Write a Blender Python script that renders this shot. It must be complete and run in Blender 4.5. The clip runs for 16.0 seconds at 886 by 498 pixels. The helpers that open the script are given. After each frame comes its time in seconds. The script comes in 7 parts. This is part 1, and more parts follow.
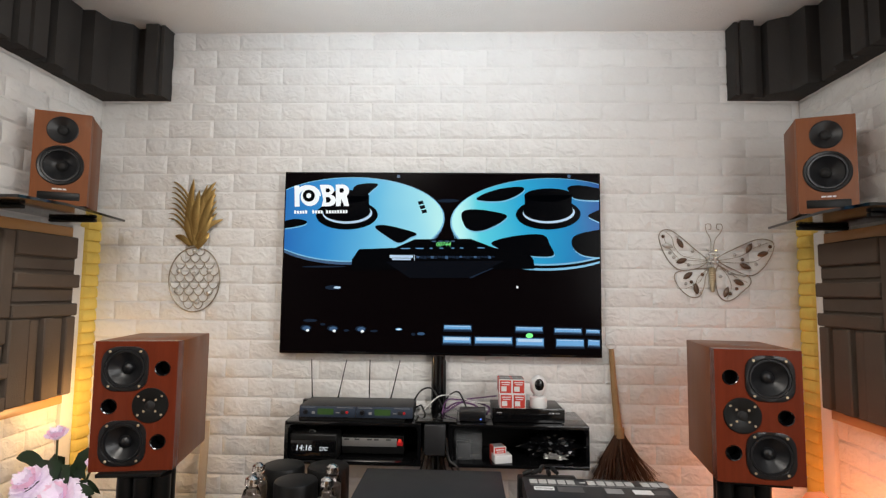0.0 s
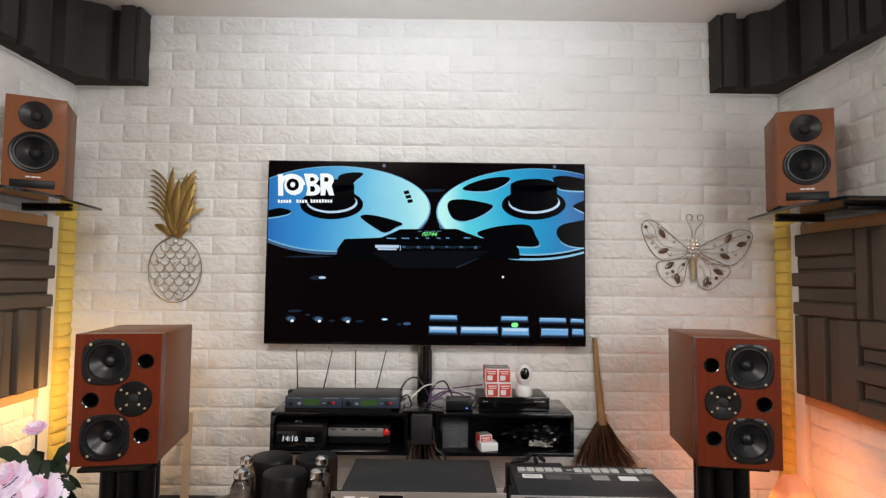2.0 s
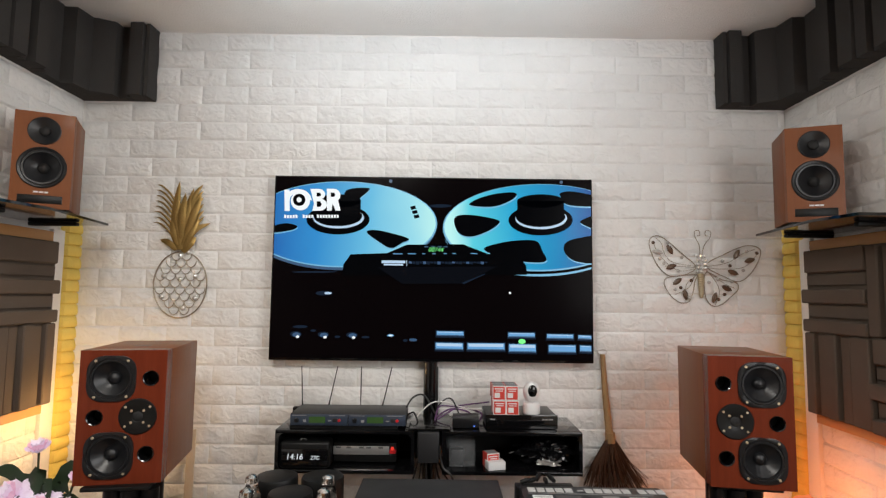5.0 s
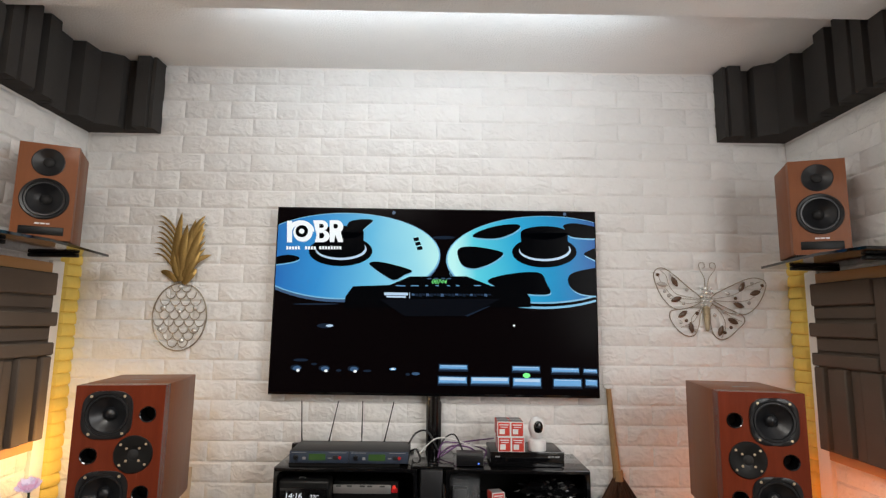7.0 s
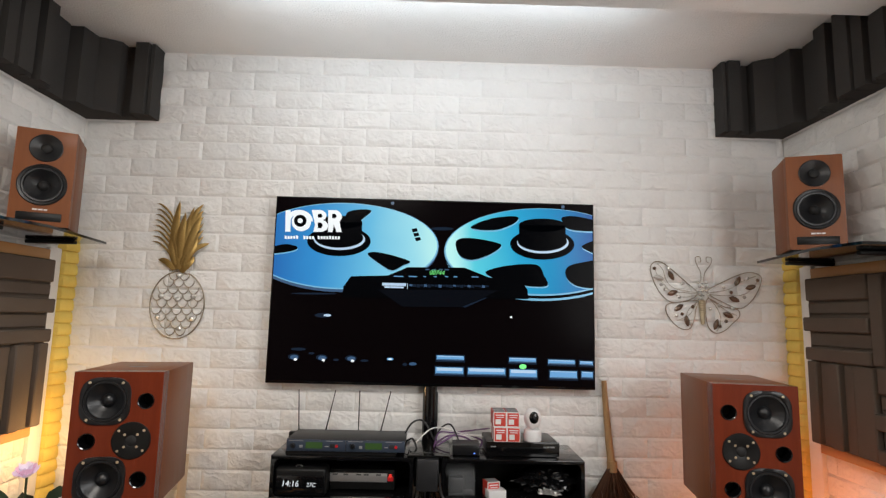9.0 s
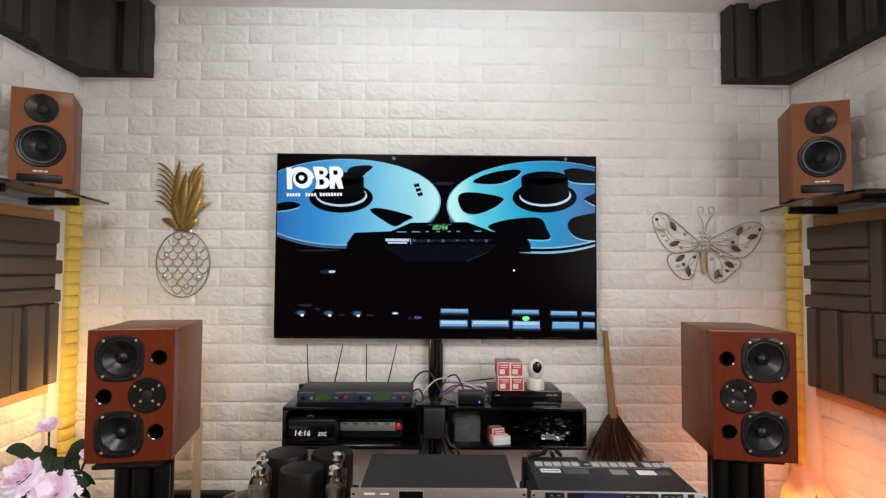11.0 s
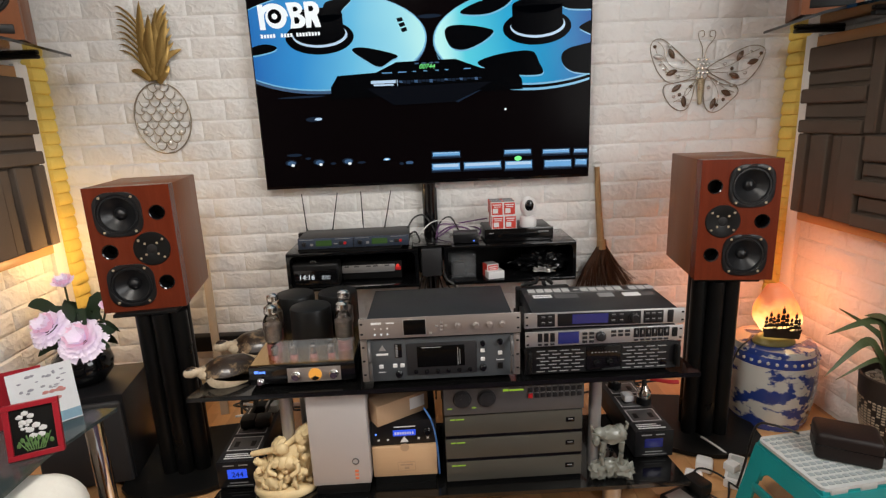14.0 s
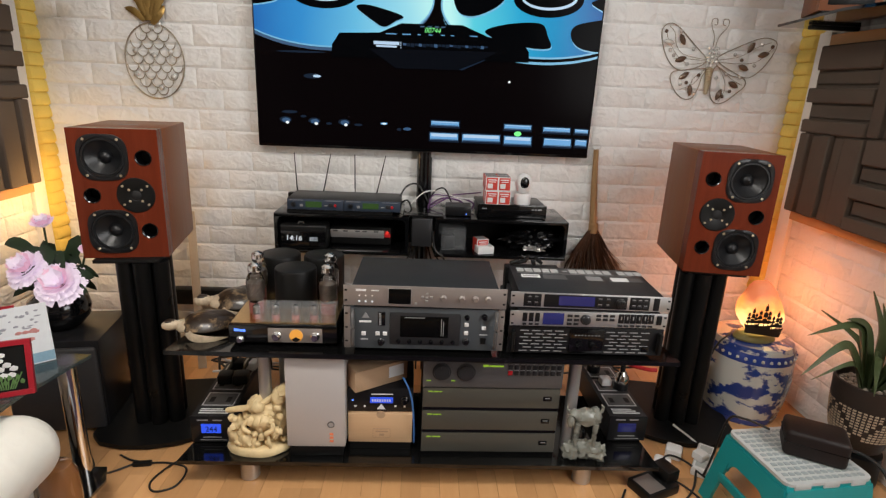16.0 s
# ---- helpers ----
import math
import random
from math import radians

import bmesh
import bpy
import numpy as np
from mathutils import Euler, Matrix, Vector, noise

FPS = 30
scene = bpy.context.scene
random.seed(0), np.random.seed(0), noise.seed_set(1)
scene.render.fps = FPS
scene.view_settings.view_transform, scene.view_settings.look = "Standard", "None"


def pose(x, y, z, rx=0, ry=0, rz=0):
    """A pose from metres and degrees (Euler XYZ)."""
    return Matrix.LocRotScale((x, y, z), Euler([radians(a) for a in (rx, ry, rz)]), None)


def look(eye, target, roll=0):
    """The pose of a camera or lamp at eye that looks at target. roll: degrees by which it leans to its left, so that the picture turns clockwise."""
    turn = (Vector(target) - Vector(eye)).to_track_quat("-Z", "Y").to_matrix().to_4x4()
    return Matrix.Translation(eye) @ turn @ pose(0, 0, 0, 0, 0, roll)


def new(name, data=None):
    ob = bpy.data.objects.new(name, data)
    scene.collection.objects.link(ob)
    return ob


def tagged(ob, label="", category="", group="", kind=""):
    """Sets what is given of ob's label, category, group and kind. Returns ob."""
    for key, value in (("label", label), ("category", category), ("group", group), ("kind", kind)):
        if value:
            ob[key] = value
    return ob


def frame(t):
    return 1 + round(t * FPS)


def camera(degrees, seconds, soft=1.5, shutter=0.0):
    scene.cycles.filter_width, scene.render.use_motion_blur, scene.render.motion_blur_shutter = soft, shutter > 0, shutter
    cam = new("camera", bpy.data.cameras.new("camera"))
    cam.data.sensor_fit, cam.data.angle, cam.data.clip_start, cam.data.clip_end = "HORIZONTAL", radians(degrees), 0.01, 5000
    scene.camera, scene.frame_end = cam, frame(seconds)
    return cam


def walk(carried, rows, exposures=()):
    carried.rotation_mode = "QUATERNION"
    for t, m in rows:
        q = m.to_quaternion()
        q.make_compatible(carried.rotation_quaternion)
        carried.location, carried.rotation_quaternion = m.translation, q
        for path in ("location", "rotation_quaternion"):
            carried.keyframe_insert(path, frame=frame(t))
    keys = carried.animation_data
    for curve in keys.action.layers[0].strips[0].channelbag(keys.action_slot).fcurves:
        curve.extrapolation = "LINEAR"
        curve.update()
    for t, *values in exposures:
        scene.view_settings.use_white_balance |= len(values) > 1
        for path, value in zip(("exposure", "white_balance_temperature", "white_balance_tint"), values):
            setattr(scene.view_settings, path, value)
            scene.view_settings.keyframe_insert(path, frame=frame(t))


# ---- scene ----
cam = camera(79.1, 16.0, 1.3)
PATH = [
    (0, (0.099, -2.498, 1.286), (0.028, -0.506, 1.447), 0.7),
    (0.5, (0.088, -2.489, 1.283), (0.018, -0.496, 1.434), 0.7),
    (1, (0.072, -2.476, 1.29), (0.025, -0.48, 1.406), 0.4),
    (1.5, (0.066, -2.488, 1.296), (0.065, -0.491, 1.406), 0.6),
    (2, (0.062, -2.497, 1.3), (0.074, -0.5, 1.413), 0.6),
    (2.5, (0.053, -2.499, 1.305), (0.069, -0.502, 1.413), 0.7),
    (3, (0.059, -2.501, 1.303), (0.082, -0.505, 1.43), 0.2),
    (3.5, (0.053, -2.5, 1.305), (0.101, -0.508, 1.48), -0.9),
    (4, (0.052, -2.492, 1.302), (0.108, -0.501, 1.485), -1.1),
    (4.2, (0.052, -2.492, 1.302), (0.11, -0.501, 1.463), -0.4),
    (6.3, (0.009, -2.476, 1.322), (-0.017, -0.492, 1.531), 0.9),
    (6.5, (0.009, -2.476, 1.322), (0.002, -0.492, 1.57), 0.7),
    (7, (0.014, -2.47, 1.321), (0.027, -0.489, 1.594), 0.8),
    (7.5, (0.007, -2.468, 1.315), (0.024, -0.487, 1.593), 0.8),
    (8, (0.0, -2.468, 1.313), (0.023, -0.486, 1.579), 1.1),
    (8.5, (0.006, -2.474, 1.313), (0.034, -0.491, 1.57), 1.3),
    (8.7, (0.006, -2.474, 1.313), (0.033, -0.491, 1.565), 1.4),
    (10.8, (-0.001, -2.482, 1.312), (0.025, -0.484, 1.437), 0.6),
    (11, (-0.001, -2.482, 1.312), (0.024, -0.484, 1.391), 0.4),
    (11.5, (-0.006, -2.484, 1.303), (0.022, -0.485, 1.269), 0.2),
    (12, (-0.007, -2.485, 1.303), (0.025, -0.493, 1.128), -0.3),
    (12.5, (-0.004, -2.486, 1.295), (0.033, -0.502, 1.045), -0.6),
    (13, (-0.005, -2.486, 1.295), (0.037, -0.506, 1.015), -0.9),
    (13.5, (-0.005, -2.489, 1.294), (0.033, -0.527, 0.911), -2.1),
    (14, (-0.006, -2.487, 1.281), (0.04, -0.543, 0.811), -2.3),
    (14.5, (-0.01, -2.481, 1.274), (0.063, -0.597, 0.605), -1.9),
    (15, (-0.009, -2.473, 1.28), (0.074, -0.578, 0.645), -0.1),
    (15.5, (-0.011, -2.466, 1.279), (0.075, -0.555, 0.698), 2.1),
    (16, (-0.012, -2.463, 1.273), (0.076, -0.548, 0.702), 2.6),
]
walk(cam, [(t, look(eye, target, roll)) for t, eye, target, roll in PATH])

# ---- world and lights ----
world = bpy.data.worlds.new("daylight")
scene.world = world
world.use_nodes = True
sky = world.node_tree.nodes.new("ShaderNodeTexSky")
sky.sky_type, sky.sun_disc = "NISHITA", False
sky.sun_elevation, sky.sun_rotation = radians(35), radians(150)
world.node_tree.links.new(sky.outputs[0], world.node_tree.nodes["Background"].inputs[0])
world.node_tree.nodes["Background"].inputs[1].default_value = 0.1


def area_lamp(name, eye, target, sx, sy, watts, colour):
    la = bpy.data.lights.new(name, "AREA")
    la.shape, la.size, la.size_y, la.energy, la.color = "RECTANGLE", sx, sy, watts, colour
    ob = new(name, la)
    ob.matrix_world = look(eye, target)
    return ob


def point_lamp(name, at, radius, watts, colour):
    la = bpy.data.lights.new(name, "POINT")
    la.shadow_soft_size, la.energy, la.color = radius, watts, colour
    ob = new(name, la)
    ob.location = at
    return ob


area_lamp("window_daylight", (1.62, -2.40, 1.72), (0.0, -1.25, 1.35), 1.2, 1.2, 32, (1.0, 0.985, 0.97))
# Unseen fill from overhead, added to even the room and lift front faces.
area_lamp("overhead_fill", (-0.55, -2.10, 2.43), (-0.55, -1.90, 0.0), 0.8, 0.5, 50, (1.0, 0.95, 0.88))
# Added lamp with no fitting; brightens the ceiling strip and wall top.
area_lamp("ceiling_strip_fill", (-0.02, -0.640, 2.395), (-0.02, -0.16, 2.510), 1.6, 0.04, 3.7, (0.84, 0.93, 1.0))
point_lamp("salt_lamp_bulb", (1.43, -0.345, 0.50), 0.03, 2.9, (1.0, 0.27, 0.08))
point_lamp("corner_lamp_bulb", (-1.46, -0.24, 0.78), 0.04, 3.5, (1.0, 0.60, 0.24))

# ---- materials ----


def mat(name, col, rough=0.5, metal=0.0, var=0.12, scale=9.0, bump=0.05, bscale=120.0, coat=0.0, spec=0.5,
        emit=None, power=0.0, rand=0.0, island=0.0, stretch=(1, 1, 1), trans=0.0, alpha=1.0, ior=1.45):
    m = bpy.data.materials.new(name)
    m.use_nodes = True
    nt = m.node_tree
    p = nt.nodes["Principled BSDF"]
    n, ln = nt.nodes.new, nt.links.new
    tc, mp = n("ShaderNodeTexCoord"), n("ShaderNodeMapping")
    mp.inputs["Scale"].default_value = stretch
    ln(tc.outputs["Object"], mp.inputs["Vector"])
    vec = mp.outputs["Vector"]
    if rand or island:
        src = n("ShaderNodeObjectInfo") if rand else n("ShaderNodeNewGeometry")
        out = src.outputs["Random"] if rand else src.outputs["Random Per Island"]
        mul = n("ShaderNodeMath")
        mul.operation = "MULTIPLY"
        mul.inputs[1].default_value = 40.0
        ln(out, mul.inputs[0])
        add = n("ShaderNodeVectorMath")
        ln(vec, add.inputs[0])
        ln(mul.outputs[0], add.inputs[1])
        vec = add.outputs[0]
    big, fine = n("ShaderNodeTexNoise"), n("ShaderNodeTexNoise")
    big.inputs["Scale"].default_value, big.inputs["Detail"].default_value = scale, 6
    fine.inputs["Scale"].default_value, fine.inputs["Detail"].default_value = bscale, 4
    ln(vec, big.inputs["Vector"])
    ln(vec, fine.inputs["Vector"])
    mx = n("ShaderNodeMix")
    mx.data_type = "RGBA"
    mx.inputs[6].default_value = (*[max(0.0, c * (1 - 1.6 * var)) for c in col], 1)
    mx.inputs[7].default_value = (*[min(1.0, c * (1 + 1.6 * var)) for c in col], 1)
    mixf = n("ShaderNodeMath")
    mixf.operation = "MULTIPLY_ADD"
    mixf.inputs[1].default_value, mixf.inputs[2].default_value = 0.3, 0.0
    ln(fine.outputs[0], mixf.inputs[0])
    s = n("ShaderNodeMath")
    s.operation = "MULTIPLY_ADD"
    s.inputs[1].default_value = 0.7
    ln(big.outputs[0], s.inputs[0])
    ln(mixf.outputs[0], s.inputs[2])
    ln(s.outputs[0], mx.inputs[0])
    colour = mx.outputs[2]
    if rand or island:
        hsv = n("ShaderNodeHueSaturation")
        vm = n("ShaderNodeMath")
        vm.operation = "MULTIPLY_ADD"
        vm.inputs[1].default_value, vm.inputs[2].default_value = 2 * (rand or island), 1 - (rand or island)
        ln(out, vm.inputs[0])
        ln(vm.outputs[0], hsv.inputs["Value"])
        ln(colour, hsv.inputs["Color"])
        colour = hsv.outputs[0]
    ln(colour, p.inputs["Base Color"])
    rr = n("ShaderNodeMath")
    rr.operation = "MULTIPLY_ADD"
    rr.inputs[1].default_value, rr.inputs[2].default_value = (0.01 if trans else 0.16), max(0.02, rough - 0.08)
    ln(big.outputs[0], rr.inputs[0])
    ln(rr.outputs[0], p.inputs["Roughness"])
    p.inputs["Metallic"].default_value = metal
    p.inputs["Coat Weight"].default_value = coat
    p.inputs["Coat Roughness"].default_value = 0.06
    p.inputs["Specular IOR Level"].default_value = spec
    p.inputs["Transmission Weight"].default_value = trans
    p.inputs["IOR"].default_value = ior
    p.inputs["Alpha"].default_value = alpha
    if bump:
        b = n("ShaderNodeBump")
        b.inputs["Strength"].default_value, b.inputs["Distance"].default_value = min(1.0, bump * 4), 0.004
        ln(fine.outputs[0], b.inputs["Height"])
        ln(b.outputs[0], p.inputs["Normal"])
    if emit:
        p.inputs["Emission Color"].default_value = (*emit, 1)
        p.inputs["Emission Strength"].default_value = power
    return m


def glow(name, col, power=1.0):
    return mat(name, (0.01, 0.01, 0.01), 0.3, bump=0, emit=col, power=power)


def stone_paint(name, col):
    """White paint over moulded split-stone relief."""
    m = mat(name, col, 0.55, var=0.05, scale=5, bump=0.0, rand=0.03)
    nt = m.node_tree
    n, ln = nt.nodes.new, nt.links.new
    vec = [x for x in nt.nodes if x.bl_idname == "ShaderNodeVectorMath"][0].outputs[0]
    chip, soft, mp = n("ShaderNodeTexVoronoi"), n("ShaderNodeTexNoise"), n("ShaderNodeMapping")
    warp = n("ShaderNodeTexNoise")
    warp.inputs["Scale"].default_value = 14
    ln(vec, warp.inputs["Vector"])
    wadd = n("ShaderNodeMix")
    wadd.data_type = "VECTOR"
    wadd.inputs[0].default_value = 0.12
    ln(vec, wadd.inputs[4])
    ln(warp.outputs["Color"], wadd.inputs[5])
    mp.inputs["Scale"].default_value = (0.6, 0.6, 1.0)
    mp.inputs["Rotation"].default_value = (0.2, 0.3, 0.4)
    ln(wadd.outputs[1], mp.inputs["Vector"])
    chip.feature, chip.inputs["Scale"].default_value = "F1", 38
    soft.inputs["Scale"].default_value, soft.inputs["Detail"].default_value = 30, 5
    ln(mp.outputs[0], chip.inputs["Vector"])
    ln(vec, soft.inputs["Vector"])
    a = n("ShaderNodeMath")
    a.operation = "MULTIPLY_ADD"
    a.inputs[1].default_value = 0.8
    ln(soft.outputs[0], a.inputs[0])
    ln(chip.outputs["Distance"], a.inputs[2])
    b = n("ShaderNodeBump")
    b.inputs["Strength"].default_value, b.inputs["Distance"].default_value = 0.6, 0.008
    ln(a.outputs[0], b.inputs["Height"])
    ln(b.outputs[0], nt.nodes["Principled BSDF"].inputs["Normal"])
    return m


def veneer(name, col, dark, rough=0.18, coat=0.8, stretch=(16, 16, 1.2), rand=0.0, island=0.0, scale=3.0, spec=0.5):
    m = mat(name, col, rough, var=0.0, spec=spec, scale=scale, bump=0.01, bscale=30, coat=coat, stretch=stretch, rand=rand, island=island)
    mx = [x for x in m.node_tree.nodes if x.bl_idname == "ShaderNodeMix"][0]
    mx.inputs[6].default_value, mx.inputs[7].default_value = (*dark, 1), (*col, 1)
    return m


WALL = stone_paint("white_stone_paint", (0.74, 0.735, 0.72))
JOINT = mat("white_joint", (0.75, 0.74, 0.72), 0.6, var=0.04, bump=0.05, bscale=60)
REARWALL = mat("brown_rear_wall", (0.16, 0.12, 0.09), 0.7, var=0.1, bump=0.05)
WALLSTUFF = stone_paint("white_stone_paint_rest", (0.74, 0.735, 0.72))
CEIL = mat("stippled_ceiling", (0.82, 0.82, 0.81), 0.7, var=0.03, bump=0.22, bscale=130)
TRIMW = mat("white_gloss_trim", (0.78, 0.76, 0.73), 0.35, var=0.03)
OAK = veneer("oak_laminate", (0.70, 0.40, 0.18), (0.54, 0.27, 0.11), 0.24, 0.25, (9, 1.0, 9), island=0.14, scale=2.5)
UNDER = mat("floor_gap", (0.36, 0.19, 0.08), 0.7)
PINE = veneer("pine_frame", (0.52, 0.26, 0.085), (0.38, 0.17, 0.05), 0.45, 0.1, (14, 1.2, 14))
FOAM = mat("charcoal_foam", (0.046, 0.043, 0.041), 0.95, var=0.18, scale=5, bump=0.15, bscale=260, spec=0.2)
FOAMB = mat("brown_grey_foam", (0.110, 0.086, 0.068), 0.95, var=0.2, scale=5, bump=0.15, bscale=260, spec=0.2)
YELLOW = mat("yellow_foam", (0.76, 0.57, 0.14), 0.9, var=0.15, scale=14, bump=0.12, bscale=220, spec=0.2)
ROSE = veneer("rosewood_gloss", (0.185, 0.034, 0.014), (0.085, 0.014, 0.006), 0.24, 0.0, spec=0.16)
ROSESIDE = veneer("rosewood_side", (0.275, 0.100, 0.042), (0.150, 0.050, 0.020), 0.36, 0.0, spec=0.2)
CHERRY = veneer("cherry_veneer", (0.235, 0.078, 0.024), (0.150, 0.044, 0.012), 0.45, 0.05, spec=0.25)
BLACKG = mat("black_gloss", (0.004, 0.004, 0.0045), 0.08, var=0.05, bump=0.0, coat=0.3, spec=0.4)
GLASSBLK = mat("black_glass", (0.004, 0.004, 0.004), 0.05, var=0.05, bump=0.0, coat=0.5, spec=0.4)
BLACKM = mat("black_matt", (0.006, 0.006, 0.006), 0.42, var=0.2, bump=0.02, bscale=250, spec=0.28)
BLACKS = mat("black_satin", (0.009, 0.009, 0.010), 0.32, var=0.15, bump=0.01, spec=0.4)
STANDBLK = mat("black_stand_paint", (0.005, 0.005, 0.005), 0.3, var=0.15, bump=0.01, spec=0.22)
# Greyer than the cabinet: the front's reflected light is put into this colour.
CLOTHBLK = mat("grille_cloth_with_reflection", (0.026, 0.025, 0.026), 0.5, var=0.15, bump=0.05, bscale=420, spec=0.4)
CONE = mat("rubber_cone", (0.008, 0.0085, 0.010), 0.36, var=0.2, bump=0.02)
SOFTDOME = mat("fabric_dome", (0.009, 0.0085, 0.0085), 0.7, var=0.1, bump=0.06, bscale=400)
DARKGREY = mat("dark_grey_metal", (0.030, 0.030, 0.032), 0.45, metal=0.4, var=0.12, bump=0.02, bscale=300)
GREYMETAL = mat("grey_brushed_panel", (0.32, 0.285, 0.265), 0.4, metal=0.6, var=0.06, bump=0.01, stretch=(1, 1, 20), bscale=200)
BLUEGREY = mat("blue_grey_panel", (0.040, 0.055, 0.085), 0.4, metal=0.3, var=0.08, bump=0.01)
MIXBLUE = mat("blue_grey_mixer_face", (0.085, 0.096, 0.105), 0.42, metal=0.4, var=0.08, bump=0.01)
SLATE = mat("slate_panel", (0.125, 0.122, 0.122), 0.45, metal=0.5, var=0.06, bump=0.01)
SILVER = mat("silver_panel", (0.54, 0.54, 0.54), 0.36, metal=0.8, var=0.05, bump=0.01)
ALU = mat("satin_aluminium", (0.50, 0.49, 0.48), 0.34, metal=0.75, var=0.05, bump=0.01)
CHROME = mat("chrome", (0.75, 0.74, 0.72), 0.08, metal=1.0, var=0.03, bump=0)
GOLDP = mat("gold_plate", (0.55, 0.36, 0.16), 0.22, metal=0.9, var=0.1, bump=0.0)
SCREENOFF = mat("dark_screen", (0.003, 0.003, 0.003), 0.25, var=0.05, bump=0, spec=0.15)
SCREW = mat("brassy_screw", (0.70, 0.58, 0.40), 0.3, metal=0.7, var=0.1, bump=0)
PALEGOLD = mat("pale_gold", (0.50, 0.42, 0.28), 0.4, metal=0.5, var=0.2, scale=40, bump=0.03)
BRASS = mat("aged_brass", (0.33, 0.215, 0.07), 0.38, metal=0.75, var=0.25, scale=20, bump=0.04)
WIRE = mat("dull_wire", (0.31, 0.27, 0.21), 0.42, metal=0.7, var=0.2, scale=30, bump=0.02)
GEM = mat("smoky_gem", (0.105, 0.062, 0.040), 0.06, var=0.3, scale=40, bump=0, coat=1.0)
CLEARGEM = mat("clear_gem", (0.75, 0.74, 0.70), 0.05, metal=0.5, var=0.2, scale=60, bump=0)
WHITEP = mat("white_plastic", (0.75, 0.75, 0.75), 0.3, var=0.03, bump=0.01)
PRINT = mat("pale_print", (0.70, 0.70, 0.70), 0.5, var=0.05, bump=0)
BLOCKGREY = mat("worn_pale_print", (0.46, 0.46, 0.45), 0.6, var=0.25, scale=60, bump=0)
PRINTG = mat("grey_print", (0.25, 0.25, 0.25), 0.5, var=0.05, bump=0)
REDBOX = mat("red_card", (0.55, 0.045, 0.03), 0.45, var=0.1, bump=0.02)
CARD = mat("brown_card", (0.42, 0.28, 0.17), 0.8, var=0.12, bump=0.04)
BOXWOOD = veneer("pale_box_wood", (0.62, 0.41, 0.24), (0.52, 0.33, 0.18), 0.5, 0.05, (1.5, 12, 12))
STRAW = mat("straw_handle", (0.34, 0.20, 0.09), 0.75, var=0.25, scale=30, bump=0.15, stretch=(3, 3, 0.4))
HAIR = mat("brown_bristle", (0.075, 0.036, 0.02), 0.6, var=0.4, scale=50, bump=0.1, island=0.35)
IVORY = mat("carved_ivory", (0.72, 0.56, 0.31), 0.45, var=0.25, scale=22, bump=0.12, bscale=70)
ICE = mat("grey_green_stone", (0.20, 0.205, 0.175), 0.22, var=0.35, scale=18, bump=0.1, bscale=60, coat=0.4)
GLASS = mat("clear_glass", (0.95, 0.95, 0.95), 0.02, var=0.0, bump=0, trans=1.0)
ACRYL = mat("acrylic_sheet", (0.85, 0.88, 0.9), 0.06, var=0.02, bump=0, alpha=0.08, coat=0.2)
TINT = mat("tinted_table_glass", (0.03, 0.05, 0.055), 0.05, var=0.05, bump=0, alpha=0.72, coat=0.6)
TUBEIN = mat("valve_internals", (0.22, 0.185, 0.16), 0.35, metal=0.5, var=0.4, scale=60, bump=0.02)
SKIN = mat("turtle_cream", (0.46, 0.37, 0.26), 0.4, var=0.35, scale=45, bump=0.1, bscale=90, coat=0.3)


def mottled(name, dark, pale, scale):
    """Glazed plates: dark cells broken by pale veins and flecks."""
    m = mat(name, dark, 0.32, var=0.4, scale=30, bump=0.06, bscale=70, coat=0.2, spec=0.4)
    nt = m.node_tree
    n, ln = nt.nodes.new, nt.links.new
    tc, no, r, mx = n("ShaderNodeTexCoord"), n("ShaderNodeTexNoise"), n("ShaderNodeValToRGB"), n("ShaderNodeMix")
    no.inputs["Scale"].default_value, no.inputs["Detail"].default_value, no.inputs["Roughness"].default_value = scale, 8, 0.7
    ln(tc.outputs["Object"], no.inputs["Vector"])
    ln(no.outputs[0], r.inputs[0])
    r.color_ramp.elements[0].position, r.color_ramp.elements[1].position = 0.52, 0.66
    mx.data_type = "RGBA"
    mx.inputs[7].default_value = (*pale, 1)
    p = nt.nodes["Principled BSDF"]
    base = p.inputs["Base Color"].links[0].from_socket
    ln(r.outputs[0], mx.inputs[0])
    ln(base, mx.inputs[6])
    ln(mx.outputs[2], p.inputs["Base Color"])
    return m


SHELL = mottled("turtle_shell", (0.022, 0.013, 0.008), (0.26, 0.17, 0.09), 26)
TEAL = mat("teal_plastic", (0.012, 0.27, 0.28), 0.35, var=0.06, bump=0.01)
SEATW = mat("white_plastic_seat", (0.48, 0.50, 0.49), 0.4, var=0.05, bump=0.02)
LEATHER = mat("cream_leather", (0.76, 0.74, 0.67), 0.38, var=0.07, scale=7, bump=0.22, bscale=22)
SOFAWOOD = veneer("sofa_wood", (0.30, 0.13, 0.045), (0.2, 0.08, 0.028), 0.25, 0.5)
GREYCLOTH = mat("grey_cloth", (0.36, 0.38, 0.42), 0.9, var=0.1, bump=0.1, bscale=200)
RUG = mat("purple_rug", (0.045, 0.025, 0.05), 0.95, var=0.25, bump=0.25, bscale=220)
LEAF = mat("dark_leaf", (0.02, 0.042, 0.018), 0.5, var=0.3, scale=25, bump=0.03)
AGAVE = mat("agave_leaf", (0.055, 0.078, 0.028), 0.45, var=0.3, scale=18, bump=0.04)
# Petal emission stands in for the LEDs inside the flowers.
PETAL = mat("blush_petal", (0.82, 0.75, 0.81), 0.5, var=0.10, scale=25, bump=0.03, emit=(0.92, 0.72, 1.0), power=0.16)
